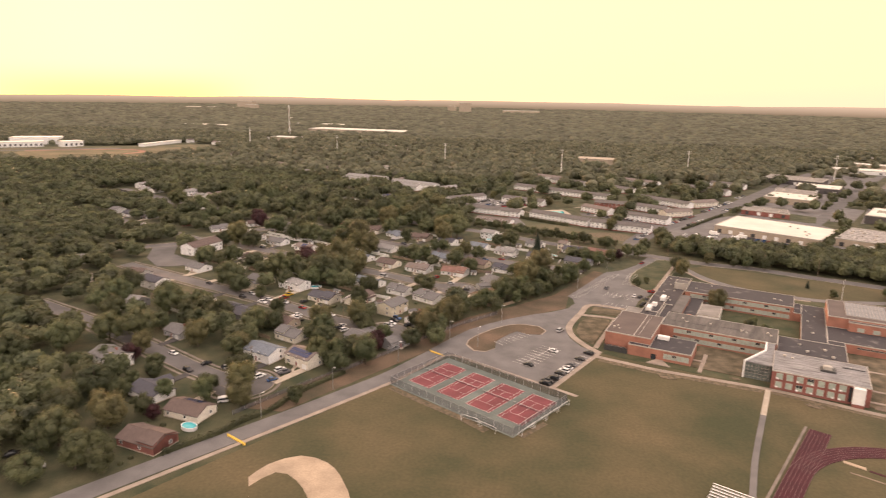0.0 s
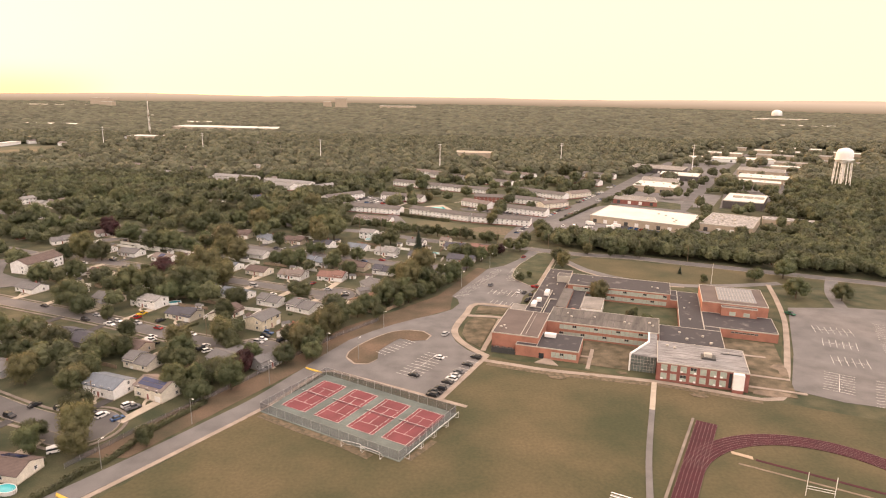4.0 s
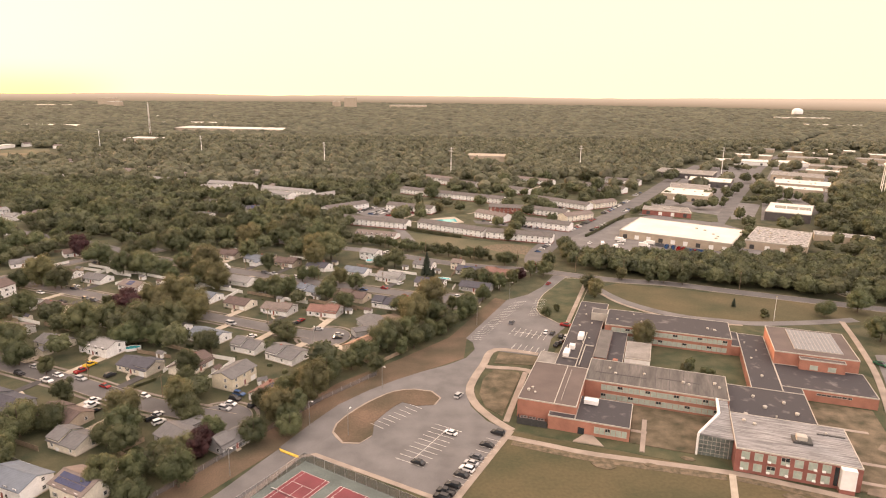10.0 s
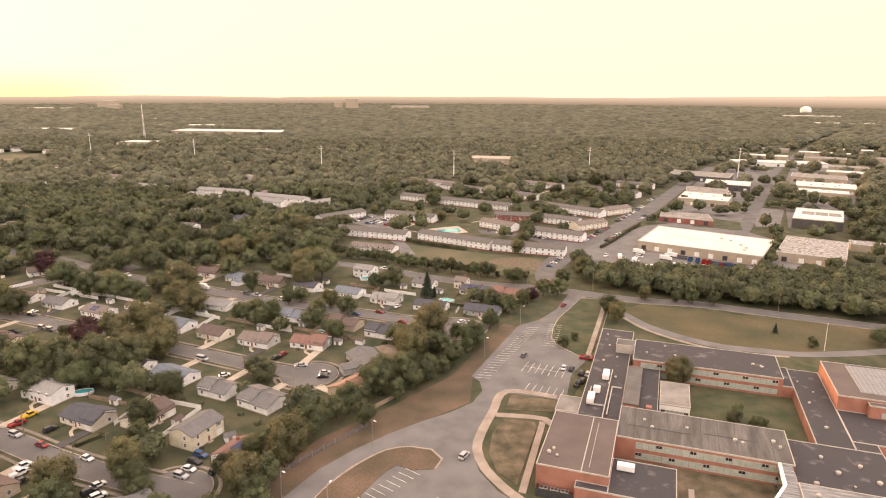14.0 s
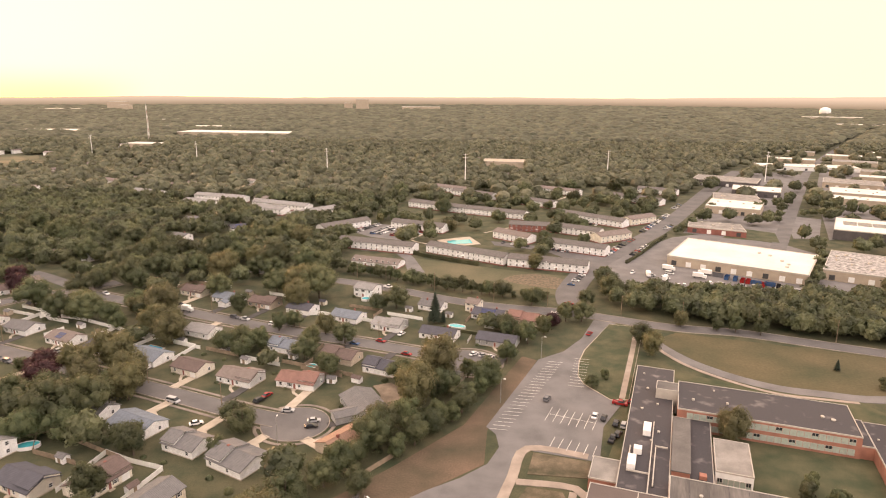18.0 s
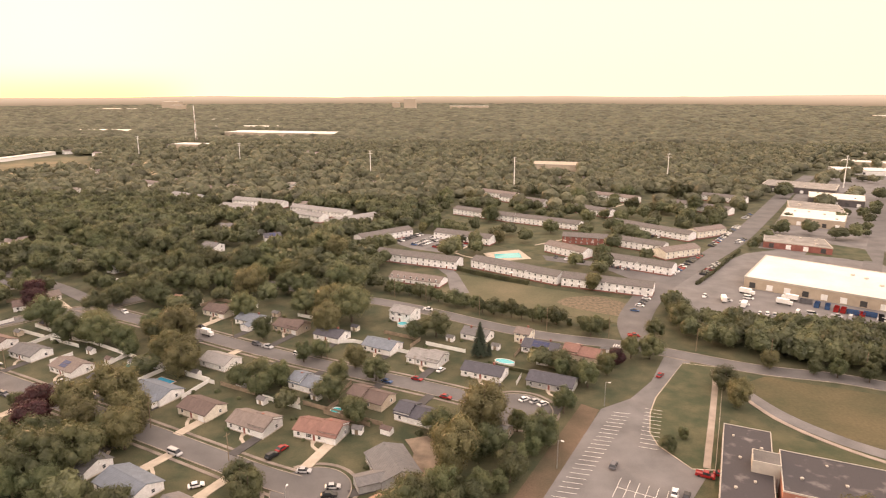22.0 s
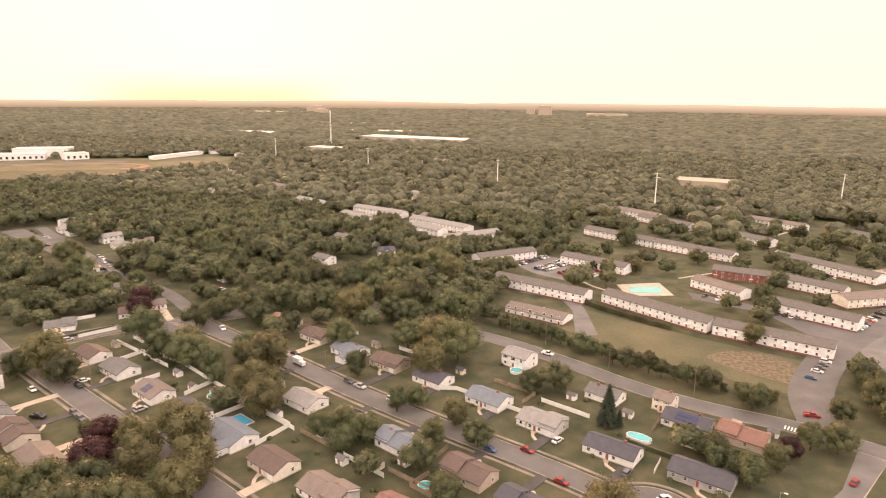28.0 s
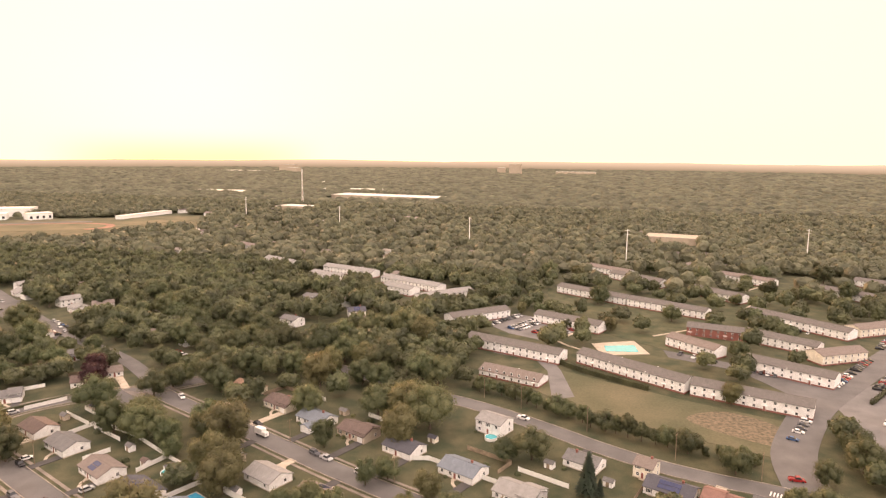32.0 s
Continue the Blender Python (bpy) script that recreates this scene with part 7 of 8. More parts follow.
for k, (lx, ly, a) in enumerate(((63.2, -6, 90), (63.2, -14, 90), (63.2, -22, 90), (63.2, -30, 90), (44, -38.5, 10), (52, -38.5, 0))):
    goal(TEN @ pose(lx, ly, 0.1, 0, 0, a))
gp = thing("goalpost", pose(125.5, 76.3, 0.0, 0, 0, -23), "white combined football goalpost with two crossbars", "goalpost")
for s in (-1, 1):
    part("upright", Mesh().rod((s * 3.6, 0, 0), (s * 3.6, 0, 7.5), 0.09), M_WHITE, gp)
for zz in (2.4, 3.2):
    part("crossbar", Mesh().rod((-3.6, 0, zz), (3.6, 0, zz), 0.07), M_WHITE, gp)
bl = thing("bleacher", pose(68, 68, 0, 0, 0, -29), "white metal bleacher stand beside the track", "bleacher")
for k in range(8):
    part("bench", Mesh().box(-6, 3.6 - k * 1.0, 0.45 + (7 - k) * 0.4, 6, 4.0 - k * 1.0, 0.5 + (7 - k) * 0.4), M_WHITE, bl)
    part("footboard", Mesh().box(-6, 3.1 - k * 1.0, 0.1 + (7 - k) * 0.4, 6, 3.5 - k * 1.0, 0.14 + (7 - k) * 0.4), M_METAL, bl)
for s in (-5.5, 0, 5.5):
    part("frame", Mesh().rod((s, 4, 0.1), (s, -3.6, 3.1), 0.08).rod((s, -3.6, 0), (s, -3.6, 3.1), 0.08).rod((s, 0, 0), (s, 0, 1.6), 0.08), M_METAL, bl)
hr = random.Random(9)


# ---- shrubs and hedges ----
SH = Mesh()
for k in range(150):
    d = Vector((hr.gauss(0, 1), hr.gauss(0, 1), abs(hr.gauss(0, 1)))).normalized()
    p = d * hr.uniform(0.75, 1.05)
    u = d.orthogonal().normalized()
    w_ = u.cross(d)
    SH.add([p - u * 0.22, p + w_ * 0.2, p + u * 0.22, p - w_ * 0.2 + d * 0.1], [(0, 1, 2), (0, 2, 3)])
SH.lathe([(0.7, 0), (0.8, 0.3), (0.5, 0.75), (0.1, 0.9)], 8)
SH = SH.mesh("foliage", M_LEAF)
for p, r in [q for q in SHRUBS if q[0].y < 420 and free(q[0].x, q[0].y)][:290]:
    sb = tagged(new("shrub", SH), "rounded green shrub beside a house", "shrub", "foundation shrubs")
    sb.matrix_world = pose(p.x, p.y, 0, 0, 0, hr.uniform(0, 360)) @ Matrix.Scale(r * 1.3, 4)


def hedge(pts, h, wd, label):
    m = Mesh()
    line = smooth_line(pts, 1.0)
    for x, y in line:
        for _ in range(26):
            p = Vector((x + hr.uniform(-0.7, 0.7), y + hr.uniform(-0.7, 0.7), hr.uniform(0.15, 1) * h))
            d = Vector((hr.gauss(0, 1), hr.gauss(0, 1), hr.gauss(0.4, 1))).normalized()
            u = d.orthogonal().normalized()
            v = u.cross(d)
            p += d * wd * 0.4
            m.add([p - u * 0.35, p + v * 0.3, p + u * 0.35, p - v * 0.3], [(0, 1, 2), (0, 2, 3)])
    ribbon(m, offset_line(line, wd * 0.3), offset_line(line, -wd * 0.3), 0, h * 0.85)
    ob = tagged(new("hedge", m.mesh("hedge", M_WOODS)), label, "hedge", "", "stuff")


hedge([(-15, 500), (-2, 489), (30, 470)], 3.0, 2.0, "tall dark clipped hedge behind apartments")
hedge([(-105, 62), (-99.4, 70.4), (-94, 77.5), (-90, 87), (-84, 96), (-79, 112), (-68, 132)], 1.6, 1.8, "ragged green hedge along the school boundary")
hedge([(129, 479), (146, 505), (166, 538), (182, 564)], 2.0, 1.6, "green hedge beside an apartment lane")
hedge([(-104, 206), (-99, 213)], 1.4, 1.4, "clipped green front yard hedge")
hedge([(12, 352), (30, 345)], 1.8, 1.6, "green back yard hedge")
hedge([(30, 361), (60, 352)], 2.0, 1.8, "green back yard hedge")
hedge([(-245, 364), (-232, 386)], 1.5, 1.5, "clipped green roadside hedge")


# ---- trees ----
def lobes(rng, n, rx, rz, z0):
    out = []
    for k in range(n):
        for _ in range(30):
            p = Vector((rng.uniform(-1, 1), rng.uniform(-1, 1), rng.uniform(-1, 1)))
            if 0.5 < p.length < 1:
                break
        out.append((Vector((p.x * rx * 0.72, p.y * rx * 0.72, z0 + rz + p.z * rz * 0.72)), rng.uniform(0.3, 0.46) * rx))
    return out


ICO = bmesh.new()
bmesh.ops.create_icosphere(ICO, subdivisions=2, radius=1)
ICO_V, ICO_F = [v.co.copy() for v in ICO.verts], [tuple(v.index for v in f.verts) for f in ICO.faces]
ICO.free()
ICO1 = bmesh.new()
bmesh.ops.create_icosphere(ICO1, subdivisions=1, radius=1)
ICO1_V, ICO1_F = np.array([v.co[:] for v in ICO1.verts]), np.array([[v.index for v in f.verts] for f in ICO1.faces])
ICO1.free()


def crown(seed, rx, rz, z0, n=13, leaves=270, leaf=0.31):
    """Clumps of leaves on uneven lobes, with gaps between the lobes."""
    rng = random.Random(seed)
    m = Mesh()
    for c, r in lobes(rng, n, rx, rz, z0):
        vs = [c + Vector(v) * r * 0.66 * (0.95 + 0.4 * noise.noise(Vector(v) * 1.9 + c)) for v in ICO1_V]
        m.add(vs, [tuple(f) for f in ICO1_F])
        for k in range(leaves):
            d = Vector((rng.gauss(0, 1), rng.gauss(0, 1), rng.gauss(0.25, 1))).normalized()
            p = c + d * r * rng.uniform(0.6, 1.12)
            a = Vector((rng.gauss(0, 1), rng.gauss(0, 1), rng.gauss(0, 1)))
            u = (d.cross(a).normalized() + 0.35 * d).normalized()
            w = u.cross(d).normalized()
            s = leaf * rng.uniform(0.6, 1.3)
            m.add([p - u * s, p + w * s * 0.8, p + u * s + d * s * 0.3], [(0, 1, 2)])
    return m


def trunk(seed, h, rx):
    rng = random.Random(seed)
    m = Mesh().rod((0, 0, -0.3), (0.1, 0, h * 0.45), 0.03 * h, 0.02 * h, 8)
    for k in range(6):
        a = 2 * math.pi * k / 6 + rng.uniform(-0.4, 0.4)
        e = Vector((math.cos(a) * rx * 0.6, math.sin(a) * rx * 0.6, h * rng.uniform(0.55, 0.8)))
        m.rod((0.08, 0, h * rng.uniform(0.28, 0.42)), e, 0.013 * h, 0.004 * h, 5)
    m.rod((0.1, 0, h * 0.45), (0, 0.2, h * 0.85), 0.019 * h, 0.005 * h, 6)
    return m


KINDS = []
for k, (rx, rz, z0, h, mm) in enumerate(((6.0, 5.0, 0.6, 11, M_LEAF), (5.0, 5.4, 0.6, 12, M_LEAF), (6.6, 4.8, 0.8, 11, M_LEAF), (4.2, 4.8, 0.5, 10, M_LEAF), (5.6, 5.2, 0.6, 11.5, M_LEAFY), (4.6, 3.9, 0.5, 8.5, M_LEAFP), (7.4, 6.2, 0.9, 13.5, M_LEAF), (3.2, 3.2, 0.3, 6.5, M_LEAF))):
    KINDS.append((crown(20 + k, rx, rz, z0, 25 if rx > 3.5 else 14).mesh("crown", mm, True), trunk(40 + k, h, rx).mesh("trunk", M_BARK), rx))
cone = Mesh()
crng = random.Random(3)
for k in range(420):
    f = crng.random() ** 0.7
    a, r = crng.uniform(0, 6.283), 2.6 * f * crng.uniform(0.7, 1.1)
    p = Vector((r * math.cos(a), r * math.sin(a), 12 - 11 * f))
    d = Vector((math.cos(a), math.sin(a), -0.35)).normalized()
    u = d.cross(Vector((0, 0, 1))).normalized()
    cone.add([p - d * 0.7, p + u * 0.4, p + d * 0.9, p - u * 0.4], [(0, 1, 2), (0, 2, 3)])
cone.lathe([(1.9, 1.2), (1.0, 6.0), (0.15, 11.5)], 9)
KINDS.append((cone.mesh("crown", mat("conifer_needles", (0.02, 0.032, 0.018), 0.9, 0.3, 0.5, 8, per="object")), Mesh().rod((0, 0, -0.3), (0, 0, 11), 0.22, 0.04, 7).mesh("trunk", M_BARK), 2.6))
TREE_WORDS = ["broad green shade tree with dense crown", "tall green street tree with rounded crown", "wide spreading green maple tree", "slim green young tree", "yellowing broadleaf tree", "dark purple-leaved plum tree", "large old spreading shade tree", "small green ornamental tree", "dark green conical conifer"]
TREES = []
trng = random.Random(11)


def tree(x, y, kind=None, s=1.0, where=" in a yard"):
    kind = trng.choice((0, 0, 1, 1, 2, 2, 3, 6, 4)) if kind is None else kind
    c, t, rx = KINDS[kind]
    w = thing("tree", pose(x, y, 0, 0, 0, trng.uniform(0, 360)), TREE_WORDS[kind] + where, "tree", "trees")
    s *= trng.uniform(0.85, 1.15)
    w.scale = (s, s, s * trng.uniform(0.92, 1.1))
    part("trunk", t, M_BARK, w)
    part("crown", c, M_LEAF, w)
    take_disc(x, y, rx * s * 0.72)
    TREES.append((x, y))


# trees that stand out
for x, y, k, s, wh in ((101, 325, 4, 0.9, " in front of the school"), (100, 338, 0, 0.95, " beside the school drive"), (125.2, 360, 4, 0.75, " along the school front"), (140.5, 355.4, 1, 0.75, " along the school front"), (149, 353.7, 3, 0.8, " along the school front"), (159.4, 350.3, 3, 0.75, " along the school front"), (235.8, 303.5, 6, 0.95, " beside the through road"),
                       (173, 311, 8, 0.45, " on the school lawn"), (181, 293, 7, 0.9, " beside the flagpole"), (106, 252, 4, 1.1, " in the school courtyard"), (114, 221, 7, 0.95, " in the school courtyard"), (121, 219, 7, 0.9, " in the school courtyard"), (117, 226, 7, 0.8, " in the school courtyard"), (125, 222, 7, 0.6, " in the school courtyard"), (68, 292, 2, 0.55, " on a kerbed lawn"), (75, 300, 7, 0.6, " on a kerbed lawn"), (221, 262, 6, 0.95, " beside the car park"), (214, 296, 0, 0.8, " beside the school"), (245, 258, 6, 0.9, " beside the car park"),
                       (5, 362, 8, 1.25, " behind a house"), (56, 391, 0, 1, " beside the through road"), (78, 366, 6, 0.95, " beside the road junction"), (85, 390, 6, 0.8, " beside the road junction"), (66, 461, 4, 1.0, " in a meadow"), (-110, 124, 0, 0.9, " at a turning circle")):
    tree(x, y, k, s, wh)
for x, y, s in ((-65.5, 669, 1.1), (-49.7, 606, 0.8), (-36.8, 607, 0.9), (2.4, 652, 1.4), (-17, 745, 1.3), (-43, 750, 1.2), (-54, 704, 1.1), (-15.4, 574, 0.5), (52.7, 613, 1.2), (11.7, 575, 0.9), (82.4, 540, 1.1), (76, 590, 0.9), (104, 677, 0.8), (136, 721, 1.1), (151, 704, 1.1), (197, 793, 1.2), (193, 719, 1.2), (26, 732, 0.9), (74, 750, 1.1), (89, 755, 1.1), (145, 789, 1), (128, 769, 1), (232, 820, 1.1), (72, 882, 1.1), (-94, 580, 0.8), (-88, 610, 0.9), (-80, 624, 0.8), (48, 800, 1.1)):
    tree(x, y, (0, 6, 2, 4)[int(x) % 4], s, " between apartment blocks")


def grown(spots, where):
    """Trees by place, crown radius and colour: g green, y yellowing, Y bright, o browning, p plum, c conifer."""
    for x, y, r, c in spots:
        if any(math.hypot(x - a, y - b) < 0.5 * r for a, b in TREES):
            continue
        k = {"y": 4, "Y": 1, "o": 5 if r < 5 else 4, "p": 5, "c": 8}.get(c)
        if k is None:
            k = 6 if r > 7 else trng.choice((0, 2)) if r > 5.4 else trng.choice((1, 3))
        if c == "c":
            tree(x, y, 8, 0.6, where)
        else:
            tree(x, y, k, min(1.5, r / (KINDS[k][2] * 1.08)), where)


grown(((-56, 255, 5.5, "g"), (-90, 244, 6.2, "g"), (-60, 240, 3.2, "g"), (-84, 208, 3.8, "g"), (-80, 190, 6, "y"), (-71, 179, 5.6, "g"), (-91, 171, 7.9, "g"), (-94, 165, 5.5, "g"), (-62, 163, 4.6, "o"), (-47, 168, 5.7, "g"), (-36, 172, 5.8, "g"), (-33, 198, 7.7, "y"), (-37, 187, 5.2, "g"), (-31, 214, 6.7, "g"), (-23, 225, 6.6, "g"), (-11, 245, 7.6, "g"), (-13, 221, 4.9, "g"), (6, 256, 6.9, "g"), (-87, 161, 7.2, "g"), (-96, 181, 6.5, "y"), (-76, 184, 6.6, "g"), (-87, 217, 5, "g"), (-62, 143, 6.4, "Y"), (-71, 134, 6.8, "g"), (-9, 252, 7.9, "g"), (-61, 261, 5.7, "g"), (-73, 157, 6, "g"), (-62, 158, 4.4, "o"), (-86, 240, 4.8, "g"), ), " beside the turning circles")
grown(((-83, 141, 5.1, "g"), (-38, 177, 5.2, "g"), (-77, 103, 3.4, "g"),), " beside the turning circles")
grown(((-151, 259, 8.7, "g"), (-143, 268, 8.1, "g"), (-132, 272, 8.2, "g"), (-113, 263, 8.5, "g"), (-115, 249, 6.7, "g"), (-126, 246, 6.6, "g"), (-139, 243, 6.5, "g"), (-122, 257, 9.9, "g"), (-120, 268, 5.2, "y"), (-171, 235, 10.4, "g"), (-146, 176, 8.5, "g"), (-125, 170, 6.7, "g"), (-118, 175, 6.3, "g"), (-118, 151, 4.9, "g"), (-119, 142, 6.2, "y"), (-100, 106, 6.8, "y"), (-144, 217, 3.9, "g"),), " in a back yard")
grown(((-133, 292, 9.3, "y"), (-111, 290, 7.7, "y"), (-147, 293, 7.3, "p"), (-114, 280, 6.5, "g"), (-202, 330, 7.5, "g"), (-113, 331, 8.2, "y"), (1, 274, 9.4, "y"), (-7, 295, 6.9, "g"), (9, 296, 9, "y"), (-49, 315, 7.3, "g"), (-37, 303, 6.5, "g"), (-35, 334, 7.1, "g"), (-81, 328, 7, "g"), (-71, 325, 5.2, "g"), (-86, 324, 5.7, "g"), (-76, 318, 5.9, "g"), (-71, 329, 3.5, "g"), (-49, 331, 4.4, "g"), (-118, 340, 9.3, "y"), (-126, 285, 6.8, "y"), (-106, 277, 7.6, "y"), (-140, 281, 7.4, "p"), (-160, 299, 4.1, "g"), (-35, 298, 4.6, "g"), (-210, 275, 7.6, "g"), (-195, 285, 8.4, "g"), (-125, 303, 9, "y"), (-217, 336, 11.6, "y"), (-126, 344, 10.1, "y"), (-108, 283, 8.2, "y"),), " along a suburban street")
grown(((-204, 376, 10.5, "g"), (-181, 360, 9.4, "g"), (-166, 358, 8.8, "g"), (-131, 363, 12.1, "y"), (-142, 368, 6.4, "g"), (-16, 383, 8.1, "g"), (-60, 399, 11.2, "g"), (-72, 405, 12.2, "y"), (9, 363, 7.1, "c"), (-115, 398, 7.3, "g"), (-25, 379, 6.8, "g"), (-63, 355, 5.9, "g"), (-69, 349, 4.7, "g"), (-46, 345, 5.2, "y"), (-152, 379, 6.5, "g"), (-147, 349, 5.8, "g"), (-176, 371, 7.5, "g"), (-175, 420, 8.6, "g"), (-191, 417, 6.7, "g"), (-236, 411, 6.6, "p"), (-173, 362, 6.1, "g"), (-85, 405, 8.6, "g"), (-154, 358, 6.3, "g"), (-148, 370, 5.7, "o"), (-166, 412, 7.7, "g"), (-193, 399, 7.5, "g"), (-225, 349, 3.8, "c"), (-67, 382, 7.8, "y"), (-95, 372, 5, "g"), (-305, 420, 10.5, "g"),), " behind the houses")
grown(((-271, 421, 7.8, "g"), (-281, 388, 7.3, "g"), (-228, 401, 6.1, "p"),), " behind the houses")
grown(((-126, 449, 14.5, "y"), (-142, 474, 11.8, "g"), (-114, 464, 11.5, "y"), (-125, 432, 11.4, "y"), (-165, 435, 9.4, "g"), (-196, 446, 8.6, "g"), (-143, 442, 8.9, "g"), (-309, 443, 11.2, "g"), (-349, 473, 10.7, "g"), (-295, 463, 7.5, "g"), (-220, 439, 7.4, "g"), (-228, 471, 9.3, "g"), (-276, 470, 7.6, "g"), (-96, 515, 10.4, "y"), (-142, 500, 10.3, "g"), (-130, 518, 10.7, "g"), (-111, 523, 12.1, "g"), (-83, 439, 6.7, "g"),), " beyond the through road")
grown(((-178.7, 183.6, 8.1, "g"), (-152.2, 166.8, 8.2, "g"), (-161.9, 170.4, 6.8, "g"), (-171.1, 163.5, 6.7, "g"), (-120, 138.9, 5.3, "g"), (-121.9, 159.4, 5.2, "Y"), (-92.7, 164.7, 9.6, "g"), (-71.1, 132.2, 6, "g"), (-96.6, 98, 5.5, "y"), (-110.7, 98, 4.4, "g"), (-140.2, 111.8, 3.9, "g"), (-43.1, 181.3, 7.7, "y")), " beside the turning circles")
grown(((-225.8, 328.8, 7, "g"), (-205.8, 330.1, 6.5, "g"), (-303.2, 381.1, 8, "g"), (-302.6, 397.8, 7, "g"), (-279.9, 398, 7, "g"), (-282.6, 417.5, 7.5, "g"), (-282.6, 430, 6.5, "g"), (-273.2, 449, 7, "g"), (-269.1, 470, 6.5, "g"), (-192.5, 412, 6.5, "g"), (-219.5, 468.6, 7, "g"), (-190.6, 466.6, 8, "g"), (-418.5, 470, 9, "g"), (-389.5, 481.9, 9, "g"), (-350.3, 479.2, 8.5, "g"), (-358.9, 442.1, 8.5, "g"), (-316.9, 429.7, 8, "g"), (-382.3, 526.7, 8.5, "g")), " along a side street")
grown(((-141.6, 146.6, 7.3, "y"), (-171.8, 166, 7.8, "g"), (-165.4, 179.5, 7.2, "g"), (-149.4, 177, 6.6, "g"), (-123.3, 147, 5.1, "y"), (-98.3, 99, 5.8, "y"), (-109.9, 99, 4.6, "g"), (-159.3, 124, 4.7, "p"), (-142.2, 113, 3.3, "p"), (-122.6, 193, 4.9, "g"), (-127.5, 175.2, 5.6, "g"), (-218.2, 209, 7.9, "g"), (-160.6, 226, 7, "g"), (-170.3, 200.3, 6, "g"), (-121.6, 82, 2.8, "p"), (-181, 157.3, 6.7, "g"), (-65.2, 149, 5.2, "Y"), (-144.3, 103, 3.9, "g"), (-127, 84, 4.2, "g"), (-126.5, 59.1, 6, "g"), (-136, 78, 5.5, "g"), (-126.5, 49, 5, "g"), (-143.8, 55.6, 6, "g"), (-189, 94, 7, "g"), (-195.7, 128.9, 8, "g"), (-206.8, 113.4, 8, "g"), (-160, 84, 7, "g"), (-168, 122, 6, "g")), " near the school drive")
grown(((-133, 73, 6.5, "y"), (-126, 54, 7, "g"), (-117, 49, 5, "g"), (-154, 95, 7, "g"), (-161, 135, 6, "o"), (-144, 118, 4, "g"), (-183, 143, 9, "g"), (-172, 149, 8, "g"), (-162, 169, 7, "g"), (-214, 194, 8, "g"), (-218, 182, 8, "g"), (-114, 106, 5.5, "g"), (-174, 112, 6, "g"), (-127, 97, 4, "g"), (-143, 94, 5, "g"), (-141, 60, 7.5, "g"), (-135, 40, 7, "g"), (-152, 75, 8, "g"), (-200, 170, 8.5, "g"), (-190, 200, 8, "g")), " near the school drive")
# tall trees that close over the through road towards the west
for side in (9.5, -9.5):
    for x, y in offset_line(smooth_line([(-330, 560), (-200, 492), (-130, 461), (-74, 439)], 11.0), side):
        if trng.random() < 0.85 and not any(math.hypot(x - a, y - b) < 7 for a, b in TREES):
            tree(x + trng.uniform(-1.5, 1.5), y + trng.uniform(-1.5, 1.5), trng.choice((0, 2, 6, 6)), trng.uniform(1.0, 1.25), " beside the through road")
grown(((80, 366.5, 6, "g"), (70, 366, 4.8, "g"), (62.5, 358.5, 4.6, "o"), (48, 336, 4.5, "g"), (57, 348, 5, "g"), (101, 404, 7.5, "g"), (103, 419, 7, "g"), (115, 399, 7, "g")), " beside the school drive")
# belt between the back yards and the school drive
belt = smooth_line([(-104, 92), (-84, 128), (-62, 150), (-46, 178), (-30, 208), (-10, 234), (6, 258), (18, 280), (30, 305), (40, 326), (46, 345)], 4.5)
for k, (bx, by) in enumerate(belt):
    for d in (-2, 6) if k > 11 else (1,):
        px, py = bx - d + trng.uniform(-2, 2), by + d * 0.6 + trng.uniform(-2.5, 2.5)
        if free(px, py) and not (k < 12 and trng.random() < 0.45):
            tree(px, py, trng.choice((0, 1, 3, 3, 2, 7) if k > 11 else (7, 7, 3)), trng.uniform(0.85, 1.1), " beside the school drive")
# row of trees between the through road and the meadow
for bx, by in smooth_line([(-52, 449), (-25, 436), (5, 419), (35, 407), (64, 400)], 5.0):
    tree(bx + trng.uniform(-1, 1), by + trng.uniform(-1, 2), trng.choice((3, 7, 0, 3)), trng.uniform(0.7, 0.95), " beside the through road")
# yards
for k in range(4200):
    x, y = trng.uniform(-300, 75), trng.uniform(95, 450)
    edge = 96 + (x + 96) * 1.42
    if len(TREES) >= 300:
        break
    if y > edge + 22 and free(x, y, 2.6) and not (x > -30 and y < 285):
        tree(x, y, None, trng.uniform(0.6, 1.0))
# road-side woods: dense tall rows


def dome(vs, fs, seed, rough, low=-0.35):
    """A round uneven crown of radius 1 with lobes, open underneath."""
    o = Vector((seed * 7.3, seed * 3.1, 0))
    keep = [f for f in fs if sum(vs[i].z for i in f) / 3 > low]
    used = sorted({i for f in keep for i in f})
    at = {i: k for k, i in enumerate(used)}
    out = []
    for i in used:
        v = vs[i]
        lump = 1 - abs(noise.noise(v * 1.7 + o)) * 1.5
        out.append(v * (1 + rough * (lump - 0.55) + rough * 0.5 * noise.noise(v * 4 + o)))
    return np.array([p[:] for p in out]), np.array([[at[i] for i in f] for f in keep])


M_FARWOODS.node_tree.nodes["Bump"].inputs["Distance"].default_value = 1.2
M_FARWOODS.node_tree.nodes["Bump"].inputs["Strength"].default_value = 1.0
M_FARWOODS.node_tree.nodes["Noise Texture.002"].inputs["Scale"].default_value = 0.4


